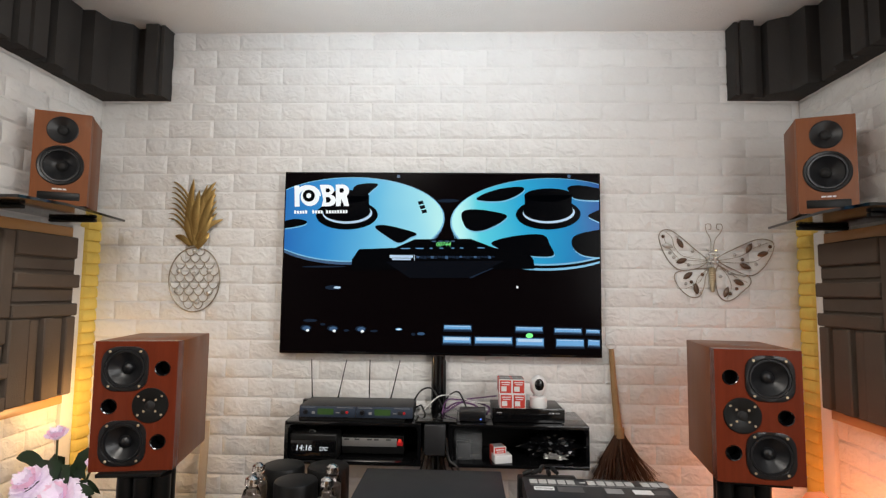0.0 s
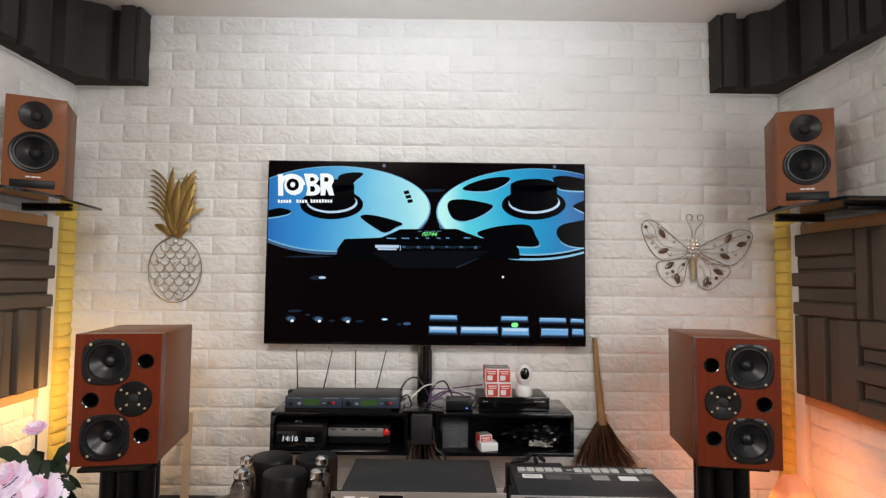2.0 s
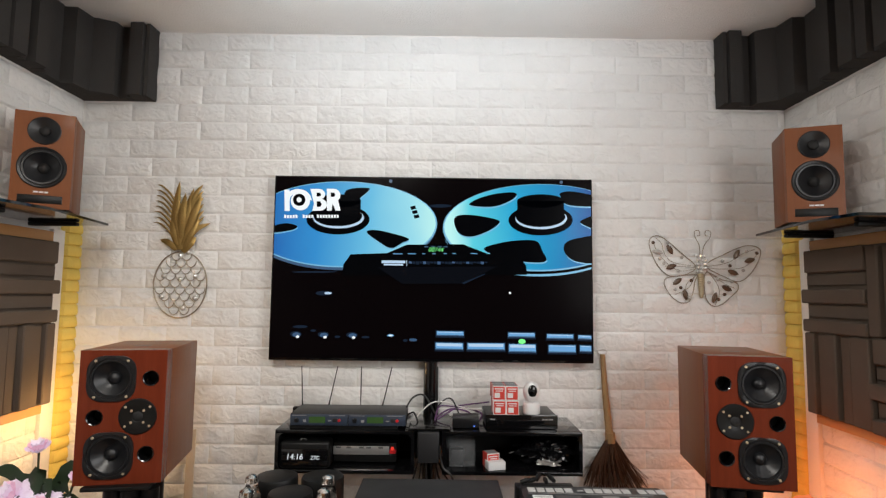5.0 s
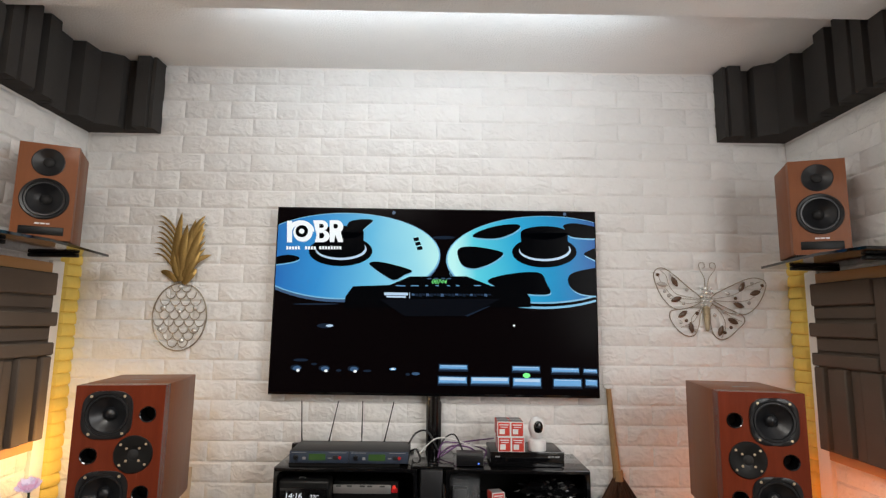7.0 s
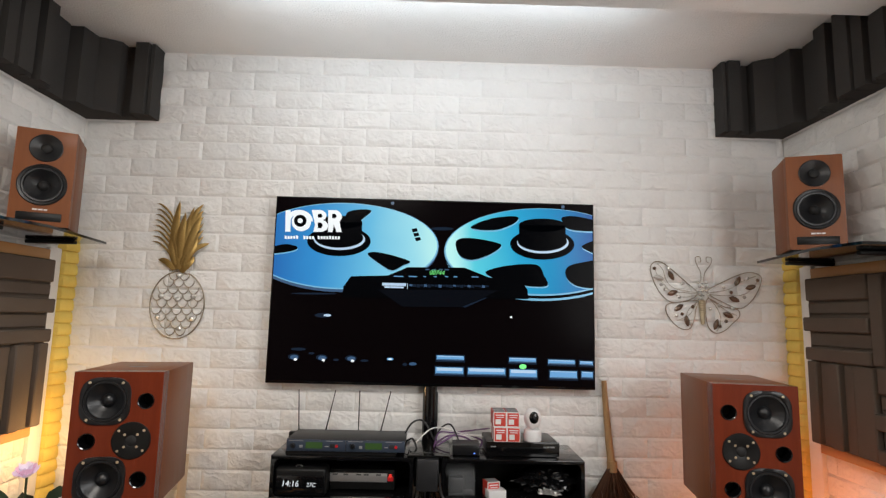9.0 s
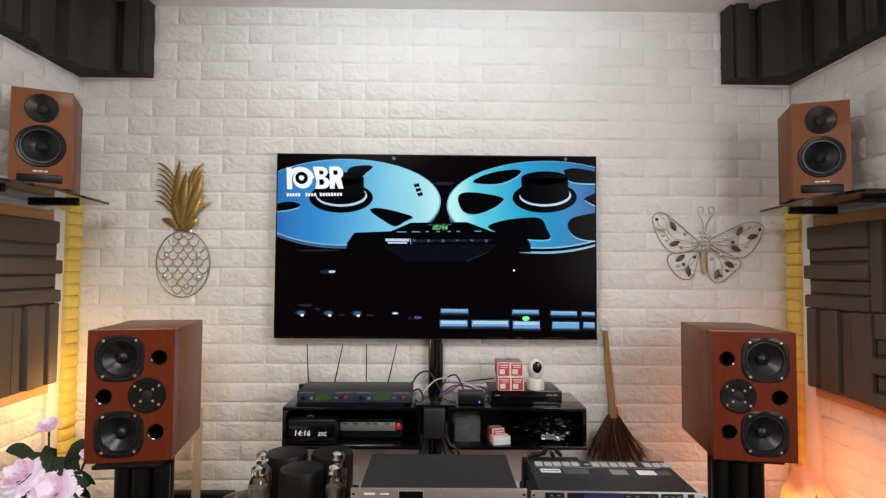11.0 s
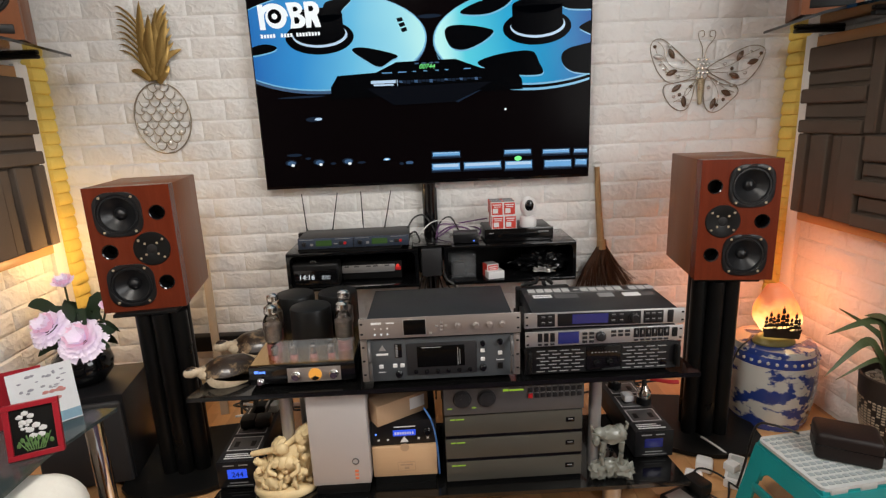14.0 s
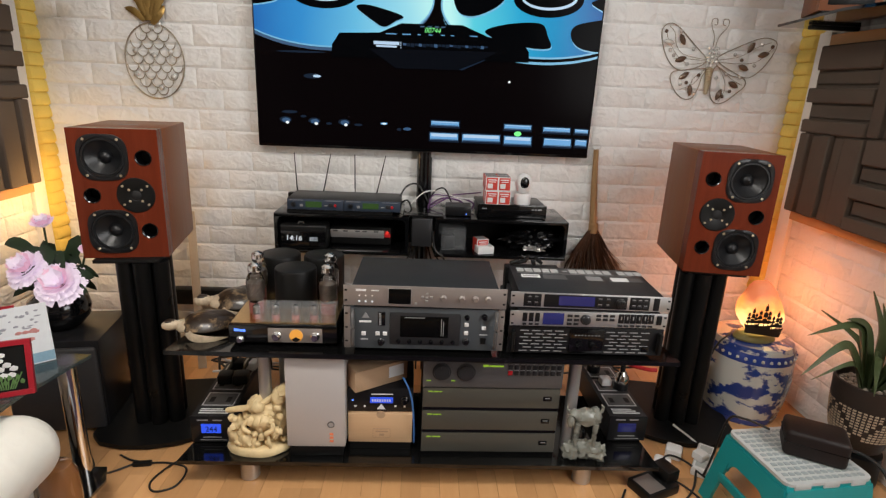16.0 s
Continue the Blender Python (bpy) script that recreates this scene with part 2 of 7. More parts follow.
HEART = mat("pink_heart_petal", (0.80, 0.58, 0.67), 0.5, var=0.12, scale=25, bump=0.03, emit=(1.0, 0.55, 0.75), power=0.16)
POT = mat("dark_clay_pot", (0.030, 0.020, 0.016), 0.5, var=0.2, bump=0.05)
POTLINE = mat("cream_pot_line", (0.42, 0.33, 0.24), 0.6, var=0.15)
GRAVEL = mat("pale_pebble", (0.36, 0.31, 0.25), 0.7, var=0.35, scale=60, bump=0.1, island=0.3)
PICGREEN = mat("painted_green", (0.10, 0.20, 0.06), 0.6, var=0.3, scale=60)
REDFRAME = mat("red_frame", (0.30, 0.012, 0.022), 0.35, var=0.1)
BLUELCD = glow("blue_display", (0.03, 0.10, 0.9), 0.9)
# A faint blue emission is put into these dim displays.
BLUEDIM = mat("faint_glow_blue_display", (0.018, 0.020, 0.09), 0.15, var=0.05, bump=0, emit=(0.025, 0.035, 0.22), power=0.14)
GREENLCD = mat("green_display", (0.03, 0.06, 0.02), 0.2, bump=0, emit=(0.10, 0.28, 0.05), power=0.09)
WHITELED = glow("white_digits", (0.9, 0.95, 1.0), 0.8)
GREENLED = glow("green_digits", (0.2, 1.0, 0.25), 1.1)
REDLED = glow("red_led", (1.0, 0.05, 0.03), 0.8)
BLUELED = glow("blue_led", (0.1, 0.25, 1.0), 1.8)
LIME = glow("lime_mark", (0.45, 0.75, 0.05), 0.55)
AMBER = glow("amber_meter", (1.0, 0.42, 0.06), 0.8)
ORANGEM = mat("orange_mark", (0.75, 0.22, 0.10), 0.5, var=0.05)
PINKTUBE = mat("red_valve_base", (0.24, 0.075, 0.065), 0.4, var=0.15)
CABLE = mat("black_cable", (0.012, 0.012, 0.012), 0.45, var=0.1, bump=0)
CABLEW = mat("white_cable", (0.65, 0.64, 0.62), 0.45, var=0.05, bump=0)
CABLEP = mat("purple_cable", (0.12, 0.05, 0.14), 0.45, var=0.05, bump=0)
CABLEB = mat("blue_cable", (0.05, 0.16, 0.42), 0.45, var=0.05, bump=0)
ADAPT = mat("dark_brown_plastic", (0.012, 0.007, 0.006), 0.5, var=0.2, bump=0.03, spec=0.35)
REDP = mat("red_plastic", (0.5, 0.015, 0.02), 0.35, var=0.05)


def china_material():
    """White glaze with cobalt landscape strokes."""
    m = mat("blue_white_china", (0.52, 0.51, 0.47), 0.16, var=0.05, bump=0.0, coat=0.6)
    nt = m.node_tree
    n, ln = nt.nodes.new, nt.links.new
    tc, mp = n("ShaderNodeTexCoord"), n("ShaderNodeMapping")
    mp.inputs["Scale"].default_value, mp.inputs["Location"].default_value = (9, 9, 14), (3.1, 1.2, 0.4)
    ln(tc.outputs["Object"], mp.inputs["Vector"])
    a, r = n("ShaderNodeTexNoise"), n("ShaderNodeValToRGB")
    a.inputs["Scale"].default_value, a.inputs["Detail"].default_value, a.inputs["Roughness"].default_value = 1.0, 7, 0.62
    ln(mp.outputs[0], a.inputs["Vector"])
    ln(a.outputs[0], r.inputs[0])
    e = r.color_ramp.elements
    e[0].position, e[0].color = 0.50, (0, 0, 0, 1)
    e[1].position, e[1].color = 0.54, (1, 1, 1, 1)
    p = nt.nodes["Principled BSDF"]
    base = p.inputs["Base Color"].links[0].from_socket
    mx = n("ShaderNodeMix")
    mx.data_type = "RGBA"
    mx.inputs[7].default_value = (0.022, 0.045, 0.20, 1)
    ln(r.outputs[0], mx.inputs[0])
    ln(base, mx.inputs[6])
    ln(mx.outputs[2], p.inputs["Base Color"])
    return m


CHINA = china_material()
COBALT = mat("cobalt_glaze", (0.025, 0.05, 0.24), 0.18, var=0.2, scale=40, bump=0, coat=0.6)


def salt_material():
    """Lit salt crystal: yellow near the bulb, deep orange above."""
    m = mat("lit_salt_crystal", (0.75, 0.30, 0.16), 0.5, var=0.2, scale=25, bump=0.12, bscale=60)
    nt = m.node_tree
    n, ln = nt.nodes.new, nt.links.new
    tc, sep, r, no, ad = (n("ShaderNodeTexCoord"), n("ShaderNodeSeparateXYZ"), n("ShaderNodeValToRGB"), n("ShaderNodeTexNoise"), n("ShaderNodeMath"))
    no.inputs["Scale"].default_value = 16
    ln(tc.outputs["Object"], sep.inputs[0])
    ln(tc.outputs["Object"], no.inputs["Vector"])
    ad.operation = "MULTIPLY_ADD"
    ad.inputs[1].default_value = 0.13
    ln(no.outputs[0], ad.inputs[0])
    ln(sep.outputs[2], ad.inputs[2])
    ln(ad.outputs[0], r.inputs[0])
    e = r.color_ramp.elements
    e[0].position, e[0].color = 0.13, (1.0, 0.72, 0.27, 1)
    e[1].position, e[1].color = 0.27, (0.25, 0.055, 0.018, 1)
    mid = e.new(0.205)
    mid.color = (0.75, 0.22, 0.035, 1)
    p = nt.nodes["Principled BSDF"]
    ln(r.outputs[0], p.inputs["Emission Color"])
    p.inputs["Emission Strength"].default_value = 2.1
    return m


SALT = salt_material()

# ---- mesh helpers ----


def box(bm, x0, x1, y0, y1, z0, z1, bevel=0.0, seg=2, m=None):
    t = Matrix.Translation(((x0 + x1) / 2, (y0 + y1) / 2, (z0 + z1) / 2)) @ Matrix.Diagonal((abs(x1 - x0), abs(y1 - y0), abs(z1 - z0), 1))
    g = bmesh.ops.create_cube(bm, size=1, matrix=(m @ t) if m else t)
    if bevel:
        edges = list({e for v in g["verts"] for e in v.link_edges})
        bmesh.ops.bevel(bm, geom=edges, offset=bevel, segments=seg, affect="EDGES", profile=0.5)
    return bm


AX = {"z": Matrix.Identity(4), "y": Matrix.Rotation(radians(90), 4, "X"), "x": Matrix.Rotation(radians(90), 4, "Y")}


def lathe(bm, profile, seg=28, m=None, closed=True):
    """Turn (r, z) pairs about z, then move by m."""
    m = m or Matrix.Identity(4)
    rings = []
    for r, z in profile:
        rings.append([bm.verts.new(m @ Vector((r * math.cos(2 * math.pi * i / seg), r * math.sin(2 * math.pi * i / seg), z))) for i in range(seg)])
    for a, b in zip(rings, rings[1:]):
        for i in range(seg):
            j = (i + 1) % seg
            bm.faces.new((a[i], a[j], b[j], b[i]))
    if closed:
        for ring, (r, z), flip in ((rings[0], profile[0], True), (rings[-1], profile[-1], False)):
            if r > 1e-5:
                bm.faces.new(ring[::-1] if flip else ring)
    return bm


def cyl(bm, at, r, h, axis="z", seg=20, bevel=0.0):
    """A cylinder from at, h long along +z, +x or -y."""
    b = min(bevel, r * 0.5, h * 0.5) if bevel else 0
    prof = [(r, 0), (r, h)] if not b else [(r - b, 0), (r, b), (r, h - b), (r - b, h)]
    return lathe(bm, prof, seg, Matrix.Translation(at) @ AX[axis])


def smooth_path(pts, n=6, closed=False):
    pts = [Vector(p) for p in pts]
    out, k = [], len(pts)
    span = range(k if closed else k - 1)
    for i in span:
        g = (lambda q: pts[q % k]) if closed else (lambda q: pts[max(0, min(k - 1, q))])
        p0, p1, p2, p3 = g(i - 1), g(i), g(i + 1), g(i + 2)
        for s in range(n):
            t = s / n
            out.append(0.5 * ((2 * p1) + (p2 - p0) * t + (2 * p0 - 5 * p1 + 4 * p2 - p3) * t * t + (3 * p1 - p0 - 3 * p2 + p3) * t ** 3))
    if not closed:
        out.append(pts[-1])
    return out


def tube(bm, pts, r, seg=6, closed=False, taper=None):
    pts = [Vector(p) for p in pts]
    k, rings = len(pts), []
    up = Vector((0, 0, 1))
    for i, p in enumerate(pts):
        a = pts[(i - 1) % k] if closed or i else p
        b = pts[(i + 1) % k] if closed or i < k - 1 else p
        d = (b - a).normalized()
        side = d.cross(up)
        if side.length < 0.05:
            side = d.cross(Vector((0, 1, 0)))
        side.normalize()
        nrm = side.cross(d).normalized()
        rr = r * (taper(i / max(1, k - 1)) if taper else 1)
        rings.append([bm.verts.new(p + rr * (math.cos(2 * math.pi * j / seg) * side + math.sin(2 * math.pi * j / seg) * nrm)) for j in range(seg)])
    pairs = list(zip(rings, rings[1:])) + ([(rings[-1], rings[0])] if closed else [])
    for a, b in pairs:
        for j in range(seg):
            q = (j + 1) % seg
            bm.faces.new((a[j], a[q], b[q], b[j]))
    if not closed:
        bm.faces.new(rings[0][::-1])
        bm.faces.new(rings[-1])
    return bm


def prism(bm, poly, y0, y1):
    """A polygon in x, z, made solid from y0 (front) to y1."""
    a = [bm.verts.new((x, y0, z)) for x, z in poly]
    b = [bm.verts.new((x, y1, z)) for x, z in poly]
    bm.faces.new(a)
    bm.faces.new(b[::-1])
    for i in range(len(poly)):
        j = (i + 1) % len(poly)
        bm.faces.new((a[j], a[i], b[i], b[j]))
    return bm


def slab(bm, poly, z0, z1):
    """A polygon in x, y, made solid from z0 to z1."""
    a = [bm.verts.new((x, y, z1)) for x, y in poly]
    b = [bm.verts.new((x, y, z0)) for x, y in poly]
    bm.faces.new(a)
    bm.faces.new(b[::-1])
    for i in range(len(poly)):
        j = (i + 1) % len(poly)
        bm.faces.new((a[j], a[i], b[i], b[j]))
    return bm


def blob(bm, at, sx, sy, sz, sub=2, rough=0.0, freq=20.0, m=None):
    g = bmesh.ops.create_icosphere(bm, subdivisions=sub, radius=1)
    for v in g["verts"]:
        d = 1 + rough * noise.noise(Vector(v.co) * freq * 0.1 + Vector(at) * 31)
        c = Vector((v.co.x * sx * d, v.co.y * sy * d, v.co.z * sz * d))
        v.co = (m @ c if m else c) + Vector(at)
    return bm


def as_mesh(name, bm, material, angle=38):
    me = bpy.data.meshes.new(name)
    bmesh.ops.recalc_face_normals(bm, faces=bm.faces)
    bm.to_mesh(me)
    bm.free()
    me.materials.append(material)
    me.polygons.foreach_set("use_smooth", [True] * len(me.polygons))
    me.set_sharp_from_angle(angle=radians(angle))
    return me


def part(name, bm, material, parent, label="", angle=38):
    ob = new(name, as_mesh(name, bm, material, angle))
    ob.parent = parent
    return tagged(ob, label)


def piece(name, mesh, parent, m):
    """One of many alike pieces, on a mesh that they share."""
    ob = new(name, mesh)
    ob.parent = parent
    ob.matrix_basis = m
    return ob


def thing(name, at, yaw, label, category, group="", kind=""):
    ob = new(name)
    ob.empty_display_size = 0.05
    ob.matrix_basis = pose(*at, 0, 0, yaw)
    return tagged(ob, label, category, group, kind)


def solo(name, bm, material, label, category, m=None, group="", kind="", angle=38):
    ob = new(name, as_mesh(name, bm, material, angle))
    if m:
        ob.matrix_basis = m
    return tagged(ob, label, category, group, kind)


B = bmesh.new


def text_bm(words, size, at, shear=0.0):
    """Built-in lettering, standing in the x-z plane, facing -y."""
    cu = bpy.data.curves.new("lettering", "FONT")
    cu.body, cu.size, cu.extrude, cu.align_x, cu.shear = words, size, 0.0004, "CENTER", shear
    ob = bpy.data.objects.new("lettering", cu)
    me = bpy.data.meshes.new_from_object(ob)
    bm = bmesh.new()
    bm.from_mesh(me)
    bmesh.ops.transform(bm, matrix=Matrix.Translation(at) @ Matrix.Rotation(radians(90), 4, "X"), verts=bm.verts)
    bpy.data.objects.remove(ob)
    bpy.data.meshes.remove(me)
    return bm


def knob(parent, x, z, r, material=BLACKS, y=0.0, h=0.014, name="knob"):
    bm = B()
    lathe(bm, [(r, 0), (r, h * 0.3), (r * 0.86, h * 0.4), (r * 0.8, h * 0.92), (r * 0.7, h)], 18, Matrix.Translation((x, y, z)) @ AX["y"])
    box(bm, x - r * 0.07, x + r * 0.07, y - h - 0.0012, y - h * 0.9, z + r * 0.15, z + r * 0.75)
    return part(name, bm, material, parent)


def bars(parent, rects, material, y, name="mark", depth=0.0012):
    """Plain raised marks: (x0, x1, z0, z1)."""
    for x0, x1, z0, z1 in rects:
        part(name, box(B(), x0, x1, y - depth, y + 0.001, z0, z1), material, parent)

# ---- the room ----
XW, HC, HB, YB, YBACK = 1.665, 2.54, 2.44, -0.656, -4.4   # side walls, ceiling, bulkhead, its edge, rear wall


def shell(name, boxes, material, label, category):
    bm = B()
    for b in boxes:
        box(bm, *b)
    return solo(name, bm, material, label, category, kind="structure")


wall_north = shell("wall_north", [(-1.9, 1.9, 0.0, 0.15, -0.1, 2.75)], JOINT, "white moulded brick wall behind the television", "wall")
wall_west = shell("wall_west", [(-XW - 0.15, -XW, YBACK, -0.001, -0.1, 2.75)], JOINT, "white moulded brick side wall with foam panels", "wall")
wall_east = shell("wall_east", [(XW, XW + 0.15, -1.7, -0.001, -0.1, 2.75), (XW, XW + 0.15, YBACK, -3.0, -0.1, 2.75), (XW, XW + 0.15, -3.0, -1.7, -0.1, 0.9), (XW, XW + 0.15, -3.0, -1.7, 2.2, 2.75)],
                  JOINT, "white moulded brick side wall lit warm orange", "wall")
# Unseen closing wall; its dark colour keeps reflections off the television.
wall_south = shell("wall_south", [(-1.85, 1.85, YBACK - 0.15, YBACK - 0.001, -0.1, 2.75)], REARWALL, "unseen rear wall, kept dark brown to dim screen reflections", "wall")
ceiling = shell("ceiling", [(-XW, XW, YB, 0.0, HC, HC + 0.1), (-XW, XW, YBACK, YB, HB, HC + 0.1)], CEIL, "white stippled ceiling with a shallow bulkhead", "ceiling")
floor = shell("floor", [(-XW, XW, YBACK, 0.0, -0.08, -0.009)], UNDER, "light oak strip laminate floor", "floor")
trim_bm = B()
box(trim_bm, -1.1, 1.5, -0.004, 0.008, 2.522, 2.5385)
solo("trim", trim_bm, TRIMW, "thin white ceiling trim along the brick wall", "trim", kind="structure")
for side in (-1, 1):
    bm = B()
    box(bm, side * 1.664, side * 1.640, -0.172, -0.098, 0.0, 1.565, 0.003)
    solo("trim", bm, TRIMW, "white upright board beside yellow corner foam", "trim", kind="structure")

# ---- left and right wall foam, shelves and small speakers ----


def stepped(bm, along, runs, z0, z1, flip=1):
    """Foam ribs: runs of (start, end, depth) along a wall; along(s, d) gives x, y."""
    for s0, s1, d in runs:
        poly = [along(s0, 0.0), along(s0 + (s1 - s0) * 0.08, d), along(s1 - (s1 - s0) * 0.08, d), along(s1, 0.0)]
        slab(bm, poly, z0, z1)
    return bm


for side in (-1, 1):
    trap = thing("foam_corner_trap", (side * XW, 0, 2.195), 0, "charcoal ribbed acoustic foam filling the upper corner", "acoustic foam", "corner foam")
    e = 0.87 if side < 0 else 0.84
    for s0, s1, d in ((0.225, 0.292, 0.050), (0.292, 0.372, 0.100), (0.372, 0.395, 0.085)):
        part("foam_rib", stepped(B(), lambda s, q, k=side: (-k * s * e, -q - 0.002), [(s0, s1, d)], 0.0, 0.342), FOAM, trap)
    wedge = [(0.002, 0.002), (0.228 * e, 0.002), (0.222 * e, 0.095), (0.135, 0.128), (0.112, 0.135), (0.100, 0.225), (0.002, 0.232)]
    wedge = [(-side * p, -q) for p, q in wedge]
    part("foam_wedge", slab(B(), wedge if side > 0 else wedge[::-1], 0.0, 0.343), FOAM, trap, "broad corner block of foam")
    s, n = 0.232, 0
    while s < 1.75:
        wdt, dep = ((0.115, 0.050) if n == 0 else ((0.060, 0.098), (0.026, 0.078), (0.075, 0.100), (0.034, 0.070), (0.085, 0.104))[n % 5])
        top = 0.342 if s + wdt < 0.65 else 0.243
        part("foam_rib", stepped(B(), lambda q, d, k=side: (-k * (d + 0.002), -q), [(s, s + wdt, dep)], 0.0, top), FOAM, trap)
        s, n = s + wdt, n + 1

    strip = thing("foam_corner_strip", (side * (XW - 0.001), 0, 0), 0, "yellow scalloped foam strip standing in the corner", "acoustic foam", "yellow corner strips")
    zz = 0.02
    while zz < 1.57:
        bm, a, b = B(), -side * 0.042, -side * 0.040
        jit = 1.0 + 0.10 * noise.noise((zz * 9, side, 0))
        ring = []
        for z, k in ((zz, 0.74), (zz + 0.004, 0.93), (zz + 0.014, jit), (zz + 0.030, 0.97 * jit), (zz + 0.046, 0.88), (zz + 0.0527, 0.74)):
            ring.append([bm.verts.new((x * k, -0.003 + (y + 0.003) * (0.75 + 0.25 * k), z)) for x, y in
                         ((0, -0.003), (b, -0.003), (b * 1.15, -0.018), (a, -0.040), (a, -0.066), (a * 0.82, -0.086), (a * 0.4, -0.094), (0, -0.096))])
        for p, q in zip(ring, ring[1:]):
            for i in range(8):
                j = (i + 1) % 8
                bm.faces.new((p[i], p[j], q[j], q[i]))
        bm.faces.new(ring[0][::-1])
        bm.faces.new(ring[-1])
        part("scallop", bm, YELLOW, strip)
        zz += 0.053

    panel = thing("acoustic_panel", (side * XW, 0, 0.80), 0, "brown-grey ribbed foam tiles on a pine-edged wall board", "acoustic panel", "side wall panels")
    part("backboard", box(B(), -side * 0.004, -side * 0.030, -1.30, -0.21, 0.012, 0.735, 0.002), BLACKM, panel)
    part("frame_rail", box(B(), -side * 0.002, -side * 0.052, -1.31, -0.205, 0.706, 0.750, 0.003), PINE, panel, "pale pine top rail")
    part("frame_rail", box(B(), -side * 0.002, -side * 0.052, -1.31, -0.205, -0.010, 0.026, 0.003), PINE, panel, "pale pine bottom rail")
    for c in range(3):
        for r in range(2):
            y1, z0, ts = -0.200 - c * 0.343, 0.029 + r * 0.338, 0.338
            bm = B()
            box(bm, -side * 0.031, -side * 0.062, y1 - ts, y1, z0, z0 + ts)
            upright = (c + r) % 2 == 0
            for k, (s0, s1, d) in enumerate(((0.0, 0.052, 0.085), (0.060, 0.114, 0.072), (0.119, 0.176, 0.088), (0.190, 0.238, 0.074), (0.245, 0.338, 0.084))):
                b = 0.004
                if upright:
                    box(bm, -side * 0.05, -side * d, y1 - s1, y1 - s0, z0 + b, z0 + ts - b - 0.004 * (k % 2), 0.005, 1)
                else:
                    box(bm, -side * 0.05, -side * d, y1 - ts + b, y1 - b + (0.012 if k in (0, 2) else -0.006), z0 + s0, z0 + s1, 0.005, 1)
            part("foam_tile", bm, FOAMB, panel)

    shelf = thing("glass_wall_shelf", (side * XW, 0, 1.582 if side < 0 else 1.572), 0, "smoked black glass wall shelf under a small speaker", "shelf", "wall shelves")
    poly = [(-side * 0.004, -0.16), (-side * 0.255, -0.165), (-side * 0.33, -0.62), (-side * 0.30, -0.80), (-side * 0.004, -0.80)]
    part("glass_plate", slab(B(), poly if side < 0 else poly[::-1], 0.0, 0.010), GLASSBLK, shelf)
    for y in (-0.28, -0.66):
        part("bracket", box(B(), -side * 0.002, -side * 0.20, y - 0.012, y + 0.012, -0.016, -0.001, 0.003), BLACKM, shelf)


def baffle(w, h, thick, holes):
    """A front board with round holes right through it."""
    bm = B()
    loops = [[(-w / 2, 0), (w / 2, 0), (w / 2, h), (-w / 2, h)]] + [[(x + r * math.cos(2 * math.pi * i / 36), z + r * math.sin(2 * math.pi * i / 36)) for i in range(36)] for x, z, r in holes]
    edges = []
    for lp in loops:
        vs = [bm.verts.new((x, 0, z)) for x, z in lp]
        edges += [bm.edges.new((vs[i], vs[(i + 1) % len(vs)])) for i in range(len(vs))]
    bmesh.ops.triangle_fill(bm, edges=edges, use_beauty=True)
    g = bmesh.ops.extrude_face_region(bm, geom=bm.faces[:])
    for v in g["geom"]:
        if isinstance(v, bmesh.types.BMVert):
            v.co.y += thick
    return bm


def bookshelf_speaker(at, yaw):
    sp = thing("bookshelf_speaker", at, yaw, "small cherry-veneered two-way bookshelf speaker on a glass shelf", "speaker", "small speakers")
    w, d, h = 0.188, 0.21, 0.376
    front = baffle(w, h - 0.012, 0.035, [(0, 0.294, 0.046), (0, 0.154, 0.068)])
    bmesh.ops.translate(front, verts=front.verts, vec=(0, 0, 0.012))
    part("front_baffle", front, CHERRY, sp)
    part("cabinet", box(B(), -w / 2, w / 2, 0.0352, d, 0.012, h, 0.003), CHERRY, sp)
    part("plinth", box(B(), -w / 2 + 0.012, w / 2 - 0.012, 0.01, d - 0.01, 0.0, 0.012), BLACKM, sp)
    m = Matrix.Translation((0, 0, 0.306)) @ AX["y"]
    part("tweeter", lathe(B(), [(0.053, 0.0005), (0.053, 0.003), (0.050, 0.0045), (0.030, -0.003), (0.018, -0.008)], 40, m, False), CONE, sp)
    part("dome", lathe(B(), [(0.019, -0.008), (0.016, -0.001), (0.008, 0.003), (0.0, 0.004)], 24, m), SOFTDOME, sp)
    m = Matrix.Translation((0, 0, 0.166)) @ AX["y"]
    part("woofer_frame", lathe(B(), [(0.078, 0.0005), (0.078, 0.003), (0.075, 0.005), (0.067, 0.003), (0.066, -0.004)], 44, m, False), BLACKS, sp)
    part("surround", lathe(B(), [(0.0675, 0.0), (0.064, 0.0045), (0.058, 0.004), (0.055, -0.001)], 44, m, False), CONE, sp)
    part("cone", lathe(B(), [(0.0555, -0.001), (0.040, -0.012), (0.026, -0.021), (0.016, -0.025)], 44, m, False), CONE, sp)
    part("dust_cap", lathe(B(), [(0.020, -0.023), (0.017, -0.014), (0.009, -0.008), (0.0, -0.006)], 24, m), SOFTDOME, sp)
    part("vent", box(B(), -0.070, 0.070, -0.003, 0.004, 0.030, 0.062, 0.004), BLACKM, sp, "black foam vent slot")
    bars(sp, [(-0.022, -0.007, 0.070, 0.0755), (-0.004, 0.010, 0.070, 0.0755), (0.013, 0.024, 0.070, 0.0755)], PRINT, 0, "badge")
    return sp


bookshelf_speaker((-1.459, -0.505, 1.5925), 25)
bookshelf_speaker((1.447, -0.495, 1.5825), -20)

